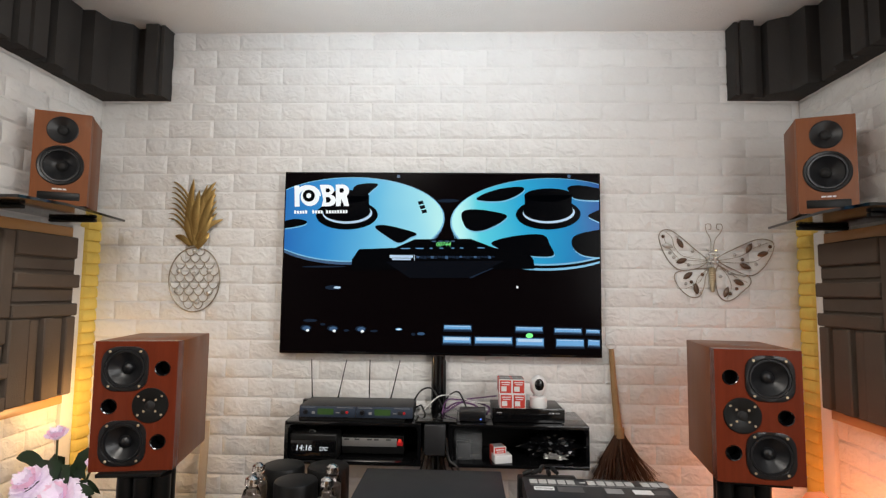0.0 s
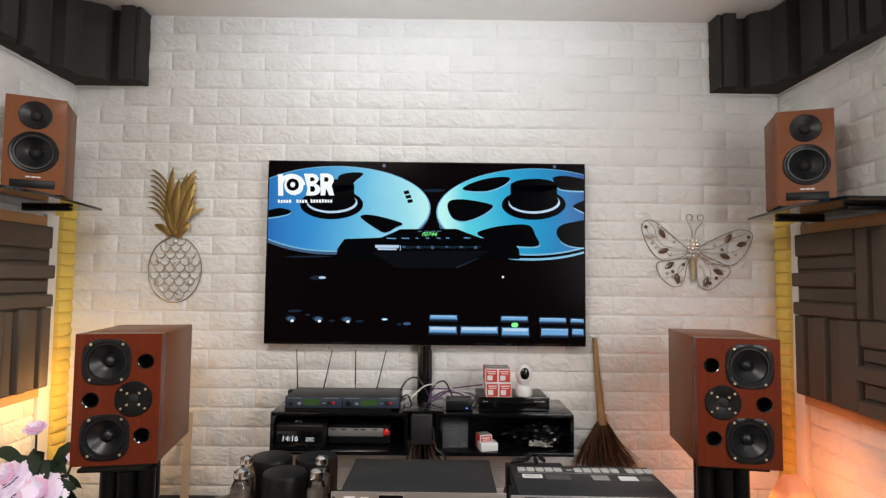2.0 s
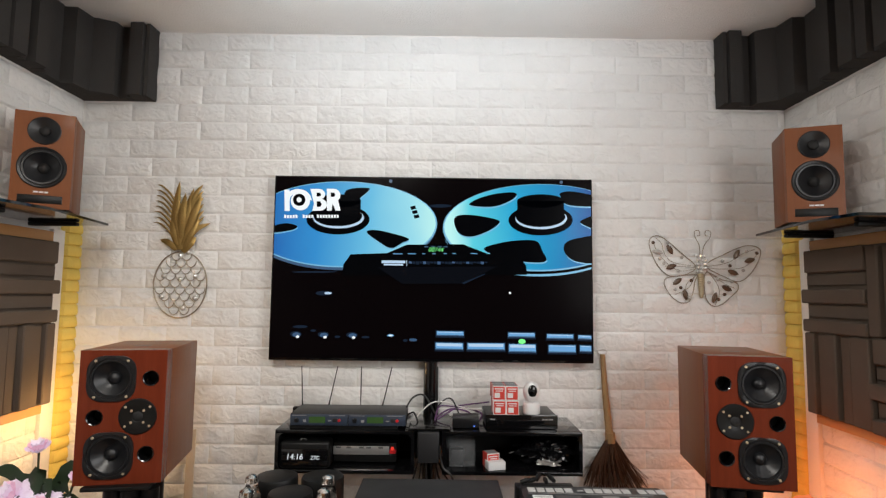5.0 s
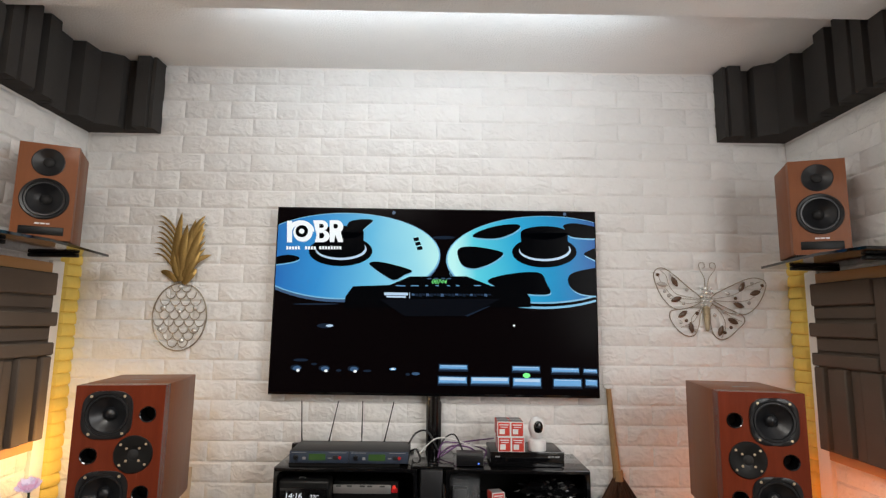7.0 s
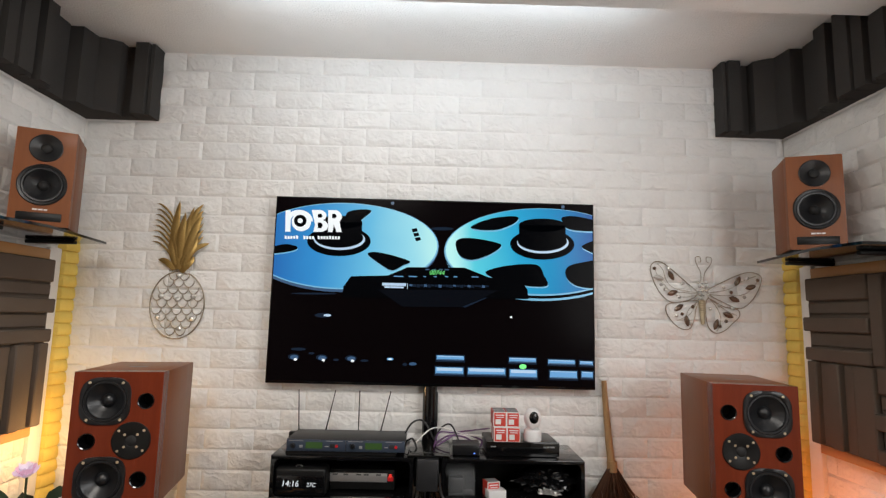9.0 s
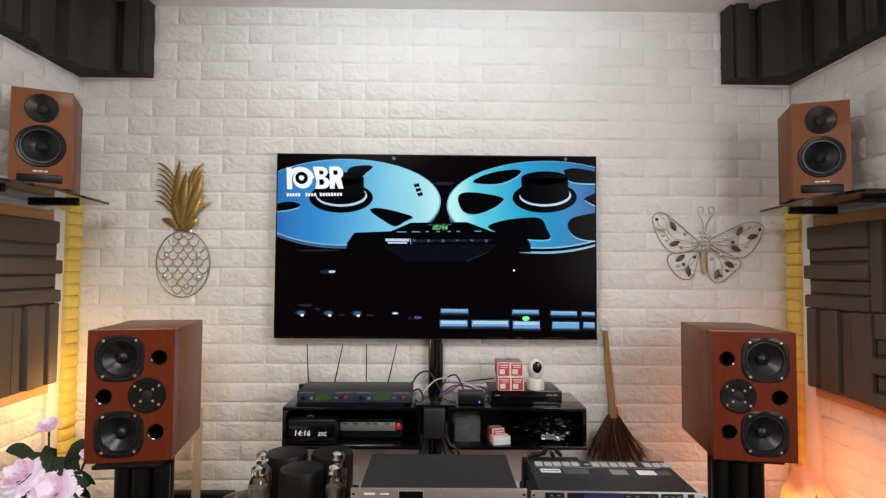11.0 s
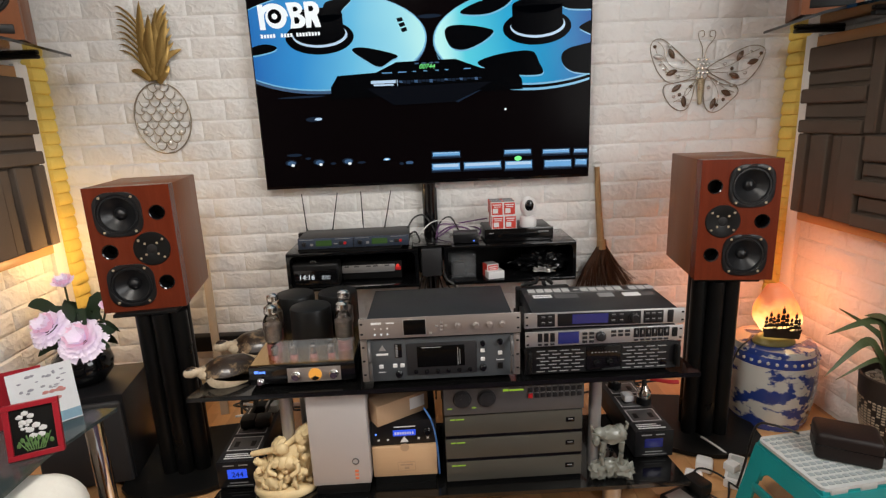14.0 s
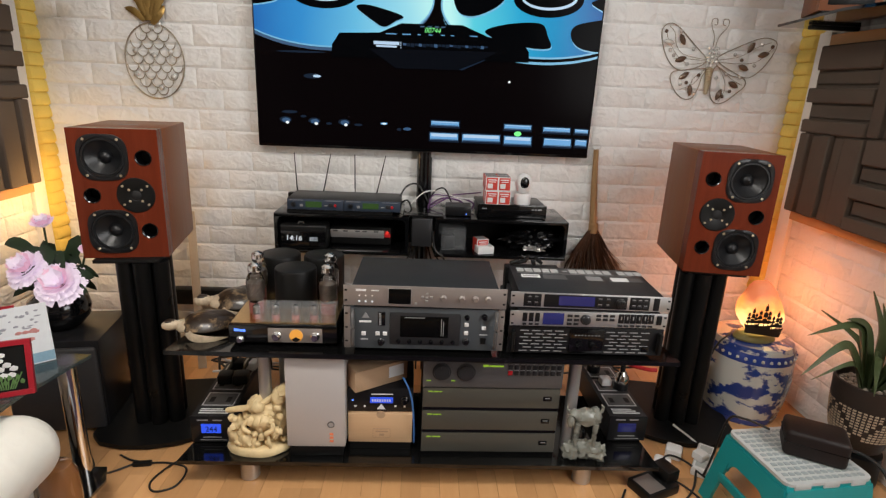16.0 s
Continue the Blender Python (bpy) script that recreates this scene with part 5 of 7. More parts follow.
for x, z, r in ((-0.130, 0.035, 0.011), (0.127, 0.122, 0.008), (0.127, 0.043, 0.011), (0.180, 0.125, 0.009)):
    knob(r2, x, z, r, BLACKG, -0.001, 0.014)
part("socket", box(B(), 0.172, 0.188, -0.004, 0, 0.035, 0.055, 0.001), BLACKM, r2)
bars(r2, [(-0.196, -0.160, 0.097, 0.103), (-0.192, -0.170, 0.041, 0.043), (0.168, 0.192, 0.064, 0.066)], PRINT, -0.001)
part("emblem", prism(B(), [(-0.188, 0.112), (-0.166, 0.112), (-0.177, 0.130)], -0.0025, 0.0), PRINTG, r2)

# equaliser pair and power amplifier
u1 = thing("equaliser", (0.507, -0.985, 0.6555), -1.6, "silver-fronted rack equaliser with blue display, printed black top", "rack unit", "rack units")
part("casing", box(B(), -0.218, 0.218, 0.004, 0.245, 0.002, 0.050, 0.002), DARKGREY, u1)
part("front_panel", box(B(), -0.2415, 0.2415, -0.001, 0.004, 0.002, 0.050, 0.0015), SILVER, u1)
ears(u1, 0.483, 0.05, None)
for x0, x1 in ((-0.203, -0.150), (-0.142, 0.108), (0.116, 0.176), (0.188, 0.206)):
    part("control_field", box(B(), x0, x1, -0.0025, 0, 0.006, 0.046, 0.001), BLACKS, u1)
part("display", box(B(), -0.098, 0.010, -0.004, -0.002, 0.013, 0.043), BLUEDIM, u1, "dim blue display")
knob(u1, 0.088, 0.026, 0.015, BLACKS, -0.0025, 0.016)
for x, z in ((-0.185, 0.016), (-0.165, 0.016), (-0.165, 0.034), (-0.185, 0.034), (0.026, 0.016), (0.026, 0.034), (0.050, 0.016), (0.050, 0.034), (0.128, 0.016), (0.146, 0.016), (0.164, 0.016), (0.128, 0.034), (0.146, 0.034), (0.164, 0.034)):
    part("button", box(B(), x - 0.006, x + 0.006, -0.005, -0.002, z - 0.003, z + 0.003, 0.001), DARKGREY, u1)
    bars(u1, [(x - 0.005, x + 0.005, z + 0.004, z + 0.0055)], PRINTG, -0.0025)
x = -0.198
for count in (5, 1, 5, 0, 3):
    for i in range(count):
        bm = B()
        if count == 1:
            box(bm, x, x + 0.018, 0.203, 0.212, 0.0497, 0.0506)
        else:
            box(bm, x, x + 0.0235, 0.190, 0.226, 0.0497, 0.0506)
        part("printed_block", bm, BLOCKGREY, u1, "pale printed block")
        x += 0.0285 if count > 1 else 0.023
    x += 0.010 if count != 1 else 0.001
for x0, x1, y0, y1, m_ in ((-0.19, -0.13, 0.135, 0.165, PRINT), (-0.12, -0.045, 0.125, 0.165, SLATE), (0.02, 0.07, 0.125, 0.165, PRINTG), (0.10, 0.155, 0.125, 0.160, PRINT), (0.16, 0.20, 0.125, 0.16, SLATE), (-0.20, 0.18, 0.178, 0.182, PRINTG), (-0.185, -0.135, 0.148, 0.152, SLATE)):
    part("printed_block", box(B(), x0, x1, y0, y1, 0.0497, 0.0503 + (0.0003 if m_ is SLATE else 0)), m_, u1)
u2 = thing("loudspeaker_processor", (0.508, -0.985, 0.594), 0.4, "silver rack processor with blue display and central dial", "rack unit", "rack units")
part("casing", box(B(), -0.218, 0.218, 0.004, 0.23, 0.002, 0.0565, 0.002), DARKGREY, u2)
part("front_panel", box(B(), -0.2415, 0.2415, -0.001, 0.004, 0.006, 0.054, 0.0015), SILVER, u2)
ears(u2, 0.483, 0.056, None)
part("display", box(B(), -0.142, -0.078, -0.003, 0, 0.012, 0.050, 0.001), BLUEDIM, u2, "dim blue display")
for i in range(3):
    part("meter", box(B(), -0.204 + i * 0.019, -0.190 + i * 0.019, -0.003, 0, 0.021, 0.049, 0.001), BLACKS, u2)
    part("button", box(B(), -0.203 + i * 0.019, -0.191 + i * 0.019, -0.004, 0, 0.010, 0.016, 0.001), DARKGREY, u2)
for i in range(2):
    for j in range(3):
        part("button", box(B(), -0.068 + i * 0.021, -0.053 + i * 0.021, -0.004, 0, 0.012 + j * 0.013, 0.020 + j * 0.013, 0.001), DARKGREY, u2)
for i in range(3):
    for j in range(2):
        part("button", box(B(), 0.020 + i * 0.021, 0.035 + i * 0.021, -0.004, 0, 0.028 + j * 0.012, 0.036 + j * 0.012, 0.001), DARKGREY, u2)
knob(u2, -0.012, 0.031, 0.016, DARKGREY, -0.001, 0.014)
for i in range(6):
    part("meter", box(B(), 0.089 + i * 0.0185, 0.106 + i * 0.0185, -0.003, 0, 0.021, 0.051, 0.001), BLACKS, u2)
    bars(u2, [(0.096 + i * 0.0185, 0.099 + i * 0.0185, 0.033, 0.044)], PRINTG, -0.003)
    part("button", box(B(), 0.090 + i * 0.0185, 0.104 + i * 0.0185, -0.004, 0, 0.010, 0.016, 0.001), DARKGREY, u2)
part("switch", box(B(), 0.207, 0.223, -0.005, 0, 0.018, 0.048, 0.002), BLACKM, u2)
pa = thing("power_amplifier", (0.508, -0.975, 0.4955), 0, "black rack power amplifier with slotted front grille", "amplifier", "rack units")
part("casing", box(B(), -0.218, 0.218, 0.004, 0.36, 0.010, 0.0965, 0.003), BLACKM, pa)
part("front_panel", box(B(), -0.2415, 0.2415, -0.001, 0.004, 0.008, 0.0975, 0.002), BLACKS, pa)
part("centre_panel", box(B(), -0.052, 0.056, -0.005, 0, 0.012, 0.094, 0.003), BLACKG, pa)
for s, x0 in ((-1, -0.205), (1, 0.062)):
    for r in range(7):
        for c in range(4):
            x = x0 + c * 0.036 + (0.012 if r % 2 else 0)
            if x + 0.026 < x0 + 0.146:
                part("vent_slot", box(B(), x, x + 0.026, -0.0028, 0, 0.016 + r * 0.0112, 0.0185 + r * 0.0112), PRINTG, pa, "grey slot edge")
for x in (-0.020, 0.022):
    knob(pa, x, 0.040, 0.011, BLACKG, -0.005, 0.018)
for i in range(8):
    part("led", box(B(), -0.036 + i * 0.0105, -0.032 + i * 0.0105, -0.006, -0.004, 0.072, 0.075), PRINTG, pa)
part("socket", box(B(), 0.178, 0.200, -0.004, 0, 0.020, 0.040, 0.002), BLACKG, pa)
for s in (-1, 1):
    part("handle", box(B(), s * 0.222, s * 0.234, -0.022, 0, 0.018, 0.088, 0.004), BLACKM, pa)
for i in range(5):
    solo("loose_plug", lathe(B(), [(0.006, 0), (0.008, 0.02), (0.005, 0.034)], 12, AX["x"]), BLACKM, "small black jack plug lying behind the equaliser", "plug", pose(0.30 + i * 0.028, -0.72 + 0.012 * (i % 3), 0.7015 + 0.008, 0, -20 + 15 * (i % 2), 30 * i), "loose plugs")
solo("accessory_tray", box(B(), 0.285, 0.47, -0.735, -0.69, 0.4955, 0.7005, 0.004), BLACKM, "dark box standing behind the equaliser", "box")

# valve amplifier
va = thing("valve_amplifier", (-0.418, -0.958, 0.4955), 1, "valve amplifier with gold deck and black transformer cans", "amplifier")
part("chassis", box(B(), -0.163, 0.163, 0.0, 0.37, 0.012, 0.070, 0.004), BLACKG, va)
part("deck", box(B(), -0.158, 0.158, 0.012, 0.365, 0.0695, 0.0725), GOLDP, va, "polished gold deck plate")
part("meter_plate", box(B(), -0.045, 0.118, -0.003, 0.001, 0.016, 0.062, 0.001), GREYMETAL, va)
bm = B()
lathe(bm, [(0.020, 0), (0.020, 0.004), (0.018, 0.005)], 32, Matrix.Translation((0.040, -0.003, 0.040)) @ AX["y"])
part("meter", bm, AMBER, va, "glowing amber level meter")
part("meter_shade", prism(B(), [(0.031, 0.024), (0.040, 0.021), (0.049, 0.024), (0.053, 0.030), (0.046, 0.033), (0.040, 0.037), (0.034, 0.033), (0.027, 0.030)], -0.0095, -0.008), BLACKM, va)
for x in (-0.018, 0.098):
    knob(va, x, 0.040, 0.014, CHROME, -0.003, 0.02)
knob(va, -0.128, 0.024, 0.011, CHROME, 0.0, 0.012)
bars(va, [(-0.145, -0.132, 0.050, 0.058), (-0.130, -0.122, 0.049, 0.056), (-0.120, -0.112, 0.049, 0.056)], BLUELED, 0.0, "blue_mark")
for s in (-0.14, 0.14):
    for y in (0.04, 0.33):
        part("foot", cyl(B(), (s, y, 0.0), 0.016, 0.012, "z", 16), BLACKM, va)
part("shield", box(B(), -0.085, 0.158, 0.020, 0.023, 0.073, 0.122), ACRYL, va, "clear acrylic front shield")
part("shield_top", box(B(), -0.085, 0.158, 0.023, 0.075, 0.119, 0.122), ACRYL, va, "clear acrylic front shield")
for x, y, r, top in ((0.003, 0.19, 0.068, 0.196), (-0.078, 0.325, 0.070, 0.20), (0.075, 0.325, 0.070, 0.20)):
    part("transformer_can", lathe(B(), [(r, 0.0726), (r, top - 0.008), (r - 0.003, top - 0.002), (r - 0.009, top)], 44, Matrix.Translation((x, y, 0))), BLACKM, va)


def big_valve(x, y):
    m = Matrix.Translation((x, y, 0.0726)) @ Matrix.Diagonal((1.12, 1.12, 1.2, 1))
    part("valve_base", lathe(B(), [(0.020, 0), (0.020, 0.026), (0.018, 0.03)], 24, m), PINKTUBE, va)
    g = part("valve_glass", lathe(B(), [(0.018, 0.03), (0.0245, 0.042), (0.0255, 0.085), (0.021, 0.10), (0.016, 0.108), (0.019, 0.118), (0.017, 0.130), (0.008, 0.136), (0, 0.137)], 28, m), GLASS, va)
    part("plate", lathe(B(), [(0.012, 0.034), (0.017, 0.038), (0.017, 0.082), (0.009, 0.09), (0.009, 0.10)], 10, m), TUBEIN, g)
    part("getter", lathe(B(), [(0.0165, 0.116), (0.0155, 0.129), (0.007, 0.1345), (0, 0.1355)], 20, m), CHROME, g)


for x, y in ((-0.104, 0.10), (0.122, 0.10), (-0.127, 0.22), (0.112, 0.22)):
    big_valve(x, y)
for x in (-0.09, -0.032, 0.029, 0.085):
    m = Matrix.Translation((x, 0.050, 0.0726))
    part("valve_base", lathe(B(), [(0.012, 0), (0.012, 0.010), (0.010, 0.014)], 18, m), PINKTUBE, va)
    g = part("small_valve", lathe(B(), [(0.0095, 0.014), (0.0105, 0.018), (0.0105, 0.040), (0.006, 0.046), (0, 0.049)], 18, m), GLASS, va)
    part("plate", lathe(B(), [(0.006, 0.016), (0.007, 0.036), (0.003, 0.040)], 8, m), TUBEIN, g)

# turtles


def turtle(at, yaw, s, label):
    t = thing("turtle_figurine", at, yaw, label, "figurine", "turtle figurines")
    bm = B()
    lathe(bm, [(0.108, 0.024), (0.112, 0.030), (0.098, 0.050), (0.070, 0.068), (0.034, 0.077), (0, 0.079)], 30, Matrix.Scale(s, 4) @ Matrix.Diagonal((1.0, 0.78, 1, 1)))
    for v in bm.verts:
        v.co += Vector((0, 0, 0.007 * s * noise.noise(v.co * 38)))
    part("carapace", bm, SHELL, t, "dark mottled glossy carapace", 50)
    bm = B()
    blob(bm, (0, 0, 0.026 * s), 0.086 * s, 0.066 * s, 0.020 * s, 3)
    part("plastron", bm, SKIN, t)
    bm = B()
    tube(bm, [(-0.085 * s, 0, 0.032 * s), (-0.115 * s, 0, 0.040 * s)], 0.020 * s, 10)
    blob(bm, (-0.137 * s, 0, 0.044 * s), 0.034 * s, 0.024 * s, 0.022 * s, 2)
    blob(bm, (-0.078 * s, 0, 0.032 * s), 0.045 * s, 0.055 * s, 0.026 * s, 2)
    part("head", bm, SKIN, t)
    part("head_plate", blob(B(), (-0.139 * s, 0, 0.055 * s), 0.022 * s, 0.017 * s, 0.014 * s, 2), SHELL, t, "brown plate on the head")
    for k in (-1, 1):
        part("flipper", blade(B(), [(-0.085 * s, k * 0.04 * s, 0.028 * s), (-0.065 * s, k * 0.088 * s, 0.018 * s), (-0.01 * s, k * 0.112 * s, 0.010 * s), (0.06 * s, k * 0.108 * s, 0.006 * s)], 0.017 * s, 0.006, 0.2), SKIN, t)
        part("hind_flipper", blade(B(), [(0.08 * s, k * 0.04 * s, 0.02 * s), (0.12 * s, k * 0.06 * s, 0.010 * s), (0.15 * s, k * 0.065 * s, 0.006 * s)], 0.016 * s, 0.005, 0.2), SKIN, t)
    return t


turtle((-0.680, -0.855, 0.4962), 24, 0.80, "cream-headed dark-shelled turtle figurine on black glass")
turtle((-0.630, -0.665, 0.4962), 22, 0.95, "larger dark-shelled turtle figurine behind the first")

# ---- lower shelf ----
zl = 0.1125


def power_strip(at, yaw, label, lit):
    p = thing("power_conditioner", at, yaw, label, "power conditioner", "power conditioners")
    part("casing", box(B(), -0.067, 0.067, 0.006, 0.37, 0.004, 0.100, 0.004), DARKGREY, p)
    part("front_panel", box(B(), -0.068, 0.068, 0.0, 0.007, 0.003, 0.101, 0.003), BLACKS, p)
    part("display", box(B(), -0.034, 0.030, -0.003, 0.001, 0.040, 0.074, 0.002), BLUELCD if lit else BLUEDIM, p, "blue lit display")
    if lit:
        part("digits", text_bm("244", 0.026, (0.0, -0.0045, 0.048)), BLACKM, p)
    bars(p, [(-0.045, -0.01, 0.086, 0.090), (0.005, 0.035, 0.086, 0.090), (-0.03, 0.03, 0.022, 0.025), (-0.04, 0.045, 0.012, 0.014)], PRINTG, 0)
    for k in range(3):
        y = 0.06 + k * 0.10
        part("socket_plate", box(B(), -0.055, 0.055, y, y + 0.085, 0.0995, 0.1025, 0.001), SLATE, p)
        for q in ((-0.052, 0.052, y + 0.003, y + 0.006), (-0.052, 0.052, y + 0.079, y + 0.082), (-0.052, -0.049, y + 0.006, y + 0.079), (0.049, 0.052, y + 0.006, y + 0.079)):
            part("printed_line", box(B(), *q, 0.1024, 0.1031), PRINT, p)
        for x in (-0.028, 0.028):
            part("socket_hole", box(B(), x - 0.008, x + 0.008, y + 0.025, y + 0.055, 0.102, 0.1032), BLACKM, p)
    for y0 in (0.020, 0.032, 0.043):
        part("printed_line", box(B(), -0.048, 0.048 - (y0 - 0.02), y0, y0 + 0.005, 0.0997, 0.1008), PRINT, p)
    return p


def plug(at, yaw, material, label, s=1.0):
    p = thing("mains_plug", at, yaw, label, "plug", "mains plugs")
    part("body", box(B(), -0.024 * s, 0.024 * s, -0.024 * s, 0.024 * s, 0, 0.034 * s, 0.008 * s, 2), material, p)
    if material is not WHITEP:
        part("cord_grip", tube(B(), smooth_path([(0, 0.02 * s, 0.018 * s), (0, 0.05 * s, 0.022 * s), (0.01, 0.10 * s, 0.03 * s)], 5), 0.0055 * s, 8), CABLE, p)
    return p


power_strip((-0.676, -0.915, zl), 1, "dark mains conditioner with lit blue voltage display", True)
power_strip((0.733, -0.870, zl), 1, "dark mains conditioner with blue voltage display", False)
for x, y, m_, s in ((-0.70, -0.70, BLACKM, 1.1), (-0.645, -0.70, BLACKM, 1.15), (-0.69, -0.60, BLACKM, 1.0)):
    plug((x, y, zl + 0.1035), 5, m_, "black mains plug in a power conditioner", s)
plug((-0.64, -0.60, zl + 0.1035), 0, WHITEP, "white mains plug in a power conditioner", 1.0)
plug((0.715, -0.66, zl + 0.1035), 4, WHITEP, "white mains plug in a power conditioner", 0.85)
for x, y in ((0.765, -0.69), (0.70, -0.56)):
    p = thing("round_mains_plug", (x, y, zl + 0.1035), 0, "clear and black round audio mains plug standing up", "plug", "round plugs")
    part("collar", cyl(B(), (0, 0, 0), 0.027, 0.030, "z", 24, 0.003), BLACKS, p)
    part("barrel", lathe(B(), [(0.025, 0.030), (0.026, 0.05), (0.018, 0.062), (0.012, 0.075)], 24), CHROME, p)
    part("cord", tube(B(), smooth_path([(0, 0, 0.07), (0.0, 0.01, 0.12), (0.01, 0.05, 0.18), (0.02, 0.12, 0.21)], 5), 0.009, 8), CABLE, p)
solo("red_plug_lead", tube(B(), smooth_path([(0.80, -0.66, 0.30), (0.85, -0.70, 0.305), (0.885, -0.705, 0.305)], 5), 0.008, 8), REDP, "red connector on a thin lead beside the rack", "cable")
solo("red_plug_lead", tube(B(), smooth_path([(0.55, -0.60, 0.36), (0.58, -0.62, 0.38), (0.60, -0.63, 0.35)], 5), 0.006, 8), REDP, "short red lead behind the silver pillar", "cable")


for pts, m_ in (([(-0.70, -0.62, 0.25), (-0.72, -0.55, 0.30), (-0.80, -0.45, 0.22), (-0.86, -0.35, 0.06), (-0.84, -0.25, 0.01)], CABLE), ([(-0.64, -0.55, 0.25), (-0.62, -0.45, 0.33), (-0.70, -0.35, 0.28), (-0.82, -0.30, 0.10), (-0.80, -0.22, 0.01)], CABLE),
                ([(-0.66, -0.52, 0.24), (-0.70, -0.40, 0.35), (-0.80, -0.36, 0.36), (-0.90, -0.28, 0.2), (-0.88, -0.2, 0.01)], CABLEW), ([(0.76, -0.50, 0.25), (0.80, -0.42, 0.32), (0.86, -0.36, 0.20), (0.88, -0.30, 0.01)], CABLE)):
    solo("mains_lead", tube(B(), smooth_path(pts, 7), 0.005, 7), m_, "mains lead trailing behind the glass rack", "cable", group="mains leads")


rr = random.Random(31)
for i in range(9):
    side = -1 if i < 6 else 1
    x, y, z = side * rr.uniform(0.60, 0.78), rr.uniform(-0.58, -0.50), rr.uniform(0.13, 0.30)
    pts = [(x, y, z)]
    for k in range(4):
        pts.append((side * rr.uniform(0.58, 0.92), y + 0.06 * (k + 1) + rr.uniform(-0.03, 0.03), max(0.02, z * (1 - 0.22 * k) + rr.uniform(-0.05, 0.07))))
    pts.append((side * rr.uniform(0.7, 0.9), -0.20, 0.006))
    solo("mains_lead", tube(B(), smooth_path(pts, 7), 0.0045, 7), CABLE if i % 4 else CABLEW, "tangled mains lead behind the glass rack", "cable", group="mains leads")


def group_statue():
    """Carved figures on an oval plinth, one plain mass."""
    bm = B()
    lathe(bm, [(0.10, 0), (0.103, 0.006), (0.098, 0.02), (0.085, 0.026)], 28, Matrix.Diagonal((1, 0.62, 1, 1)))
    rr = random.Random(9)
    for x, y, z, sx, sz in ((-0.065, -0.01, 0.055, 0.03, 0.034), (-0.06, -0.01, 0.095, 0.022, 0.024), (-0.03, -0.025, 0.05, 0.026, 0.03), (0.02, 0.0, 0.07, 0.045, 0.05), (0.015, -0.02, 0.115, 0.036, 0.036),
                            (0.0, -0.01, 0.165, 0.026, 0.03), (0.065, 0.01, 0.10, 0.028, 0.09), (0.07, 0.0, 0.19, 0.024, 0.03), (0.04, 0.0, 0.14, 0.03, 0.03), (-0.03, 0.01, 0.12, 0.02, 0.02), (0.085, 0.0, 0.21, 0.018, 0.02)):
        blob(bm, (x, y, z), sx, 0.03, sz, 3, 0.35, 45)
    tube(bm, [(-0.095, 0, 0.135), (-0.04, -0.02, 0.155), (0.01, -0.02, 0.165), (0.06, 0.0, 0.195)], 0.010, 8)
    for x, y, z, q in ((-0.045, -0.028, 0.075, 0.017), (-0.075, -0.02, 0.118, 0.013), (0.012, -0.034, 0.168, 0.019), (0.030, -0.036, 0.118, 0.020), (-0.012, -0.034, 0.118, 0.016), (0.070, -0.02, 0.158, 0.015), (0.078, -0.018, 0.125, 0.014)):
        blob(bm, (x, y, z), q, q * 0.8, q * 1.1, 3, 0.25, 60)
    for pts in ([(-0.02, -0.035, 0.13), (-0.035, -0.045, 0.10), (-0.01, -0.05, 0.085)], [(0.045, -0.03, 0.13), (0.06, -0.045, 0.10), (0.035, -0.05, 0.08)], [(0.0, -0.035, 0.07), (-0.005, -0.045, 0.045), (-0.01, -0.04, 0.02)], [(0.04, -0.035, 0.07), (0.045, -0.045, 0.045), (0.05, -0.04, 0.02)]):
        tube(bm, smooth_path(pts, 5), 0.0075, 8)
    for i in range(26):
        blob(bm, (rr.uniform(-0.085, 0.085), -0.03 + rr.uniform(-0.01, 0.01), rr.uniform(0.03, 0.13)), 0.012, 0.012, 0.012, 1, 0.4, 60)
    bm.normal_update()
    for v in bm.verts:
        v.co += v.normal * 0.0035 * noise.noise(v.co * 85)
    return bm


solo("carved_group_statue", group_statue(), IVORY, "cream carved group of figures on an oval plinth", "statue", pose(-0.52, -0.925, zl), angle=60)
bm = B()
blob(bm, (0.012, 0, 0.150), 0.046, 0.026, 0.030, 3, 0.3, 40)
blob(bm, (0.040, 0, 0.155), 0.022, 0.024, 0.030, 3, 0.3, 40)
tube(bm, smooth_path([(-0.020, 0, 0.155), (-0.038, -0.008, 0.165), (-0.048, -0.016, 0.160)], 5), 0.018, 10, taper=lambda f: 1.15 - 0.25 * f)
blob(bm, (-0.052, -0.022, 0.148), 0.013, 0.014, 0.022, 3, 0.3, 50)
for k in (-1, 1):
    tube(bm, smooth_path([(-0.050, -0.014 + 0.008 * k, 0.166), (-0.054 - 0.004 * k, -0.010 + 0.022 * k, 0.174), (-0.066 + 0.010 * k, -0.014 + 0.028 * k, 0.186)], 5), 0.004, 7, taper=lambda f: 1.2 - 0.8 * f)
for x, y, fx in ((-0.024, -0.016, -0.030), (-0.014, 0.014, -0.008), (0.042, -0.016, 0.040), (0.050, 0.014, 0.056)):
    tube(bm, smooth_path([(x, y, 0.135), (fx, y * 1.1, 0.095), (x, y * 1.1, 0.055)], 4), 0.0085, 8, taper=lambda f: 1.3 - 0.5 * f)
tube(bm, smooth_path([(0.060, 0, 0.170), (0.066, 0, 0.185), (0.058, 0, 0.196)], 4), 0.006, 7, taper=lambda f: 1.1 - 0.5 * f)
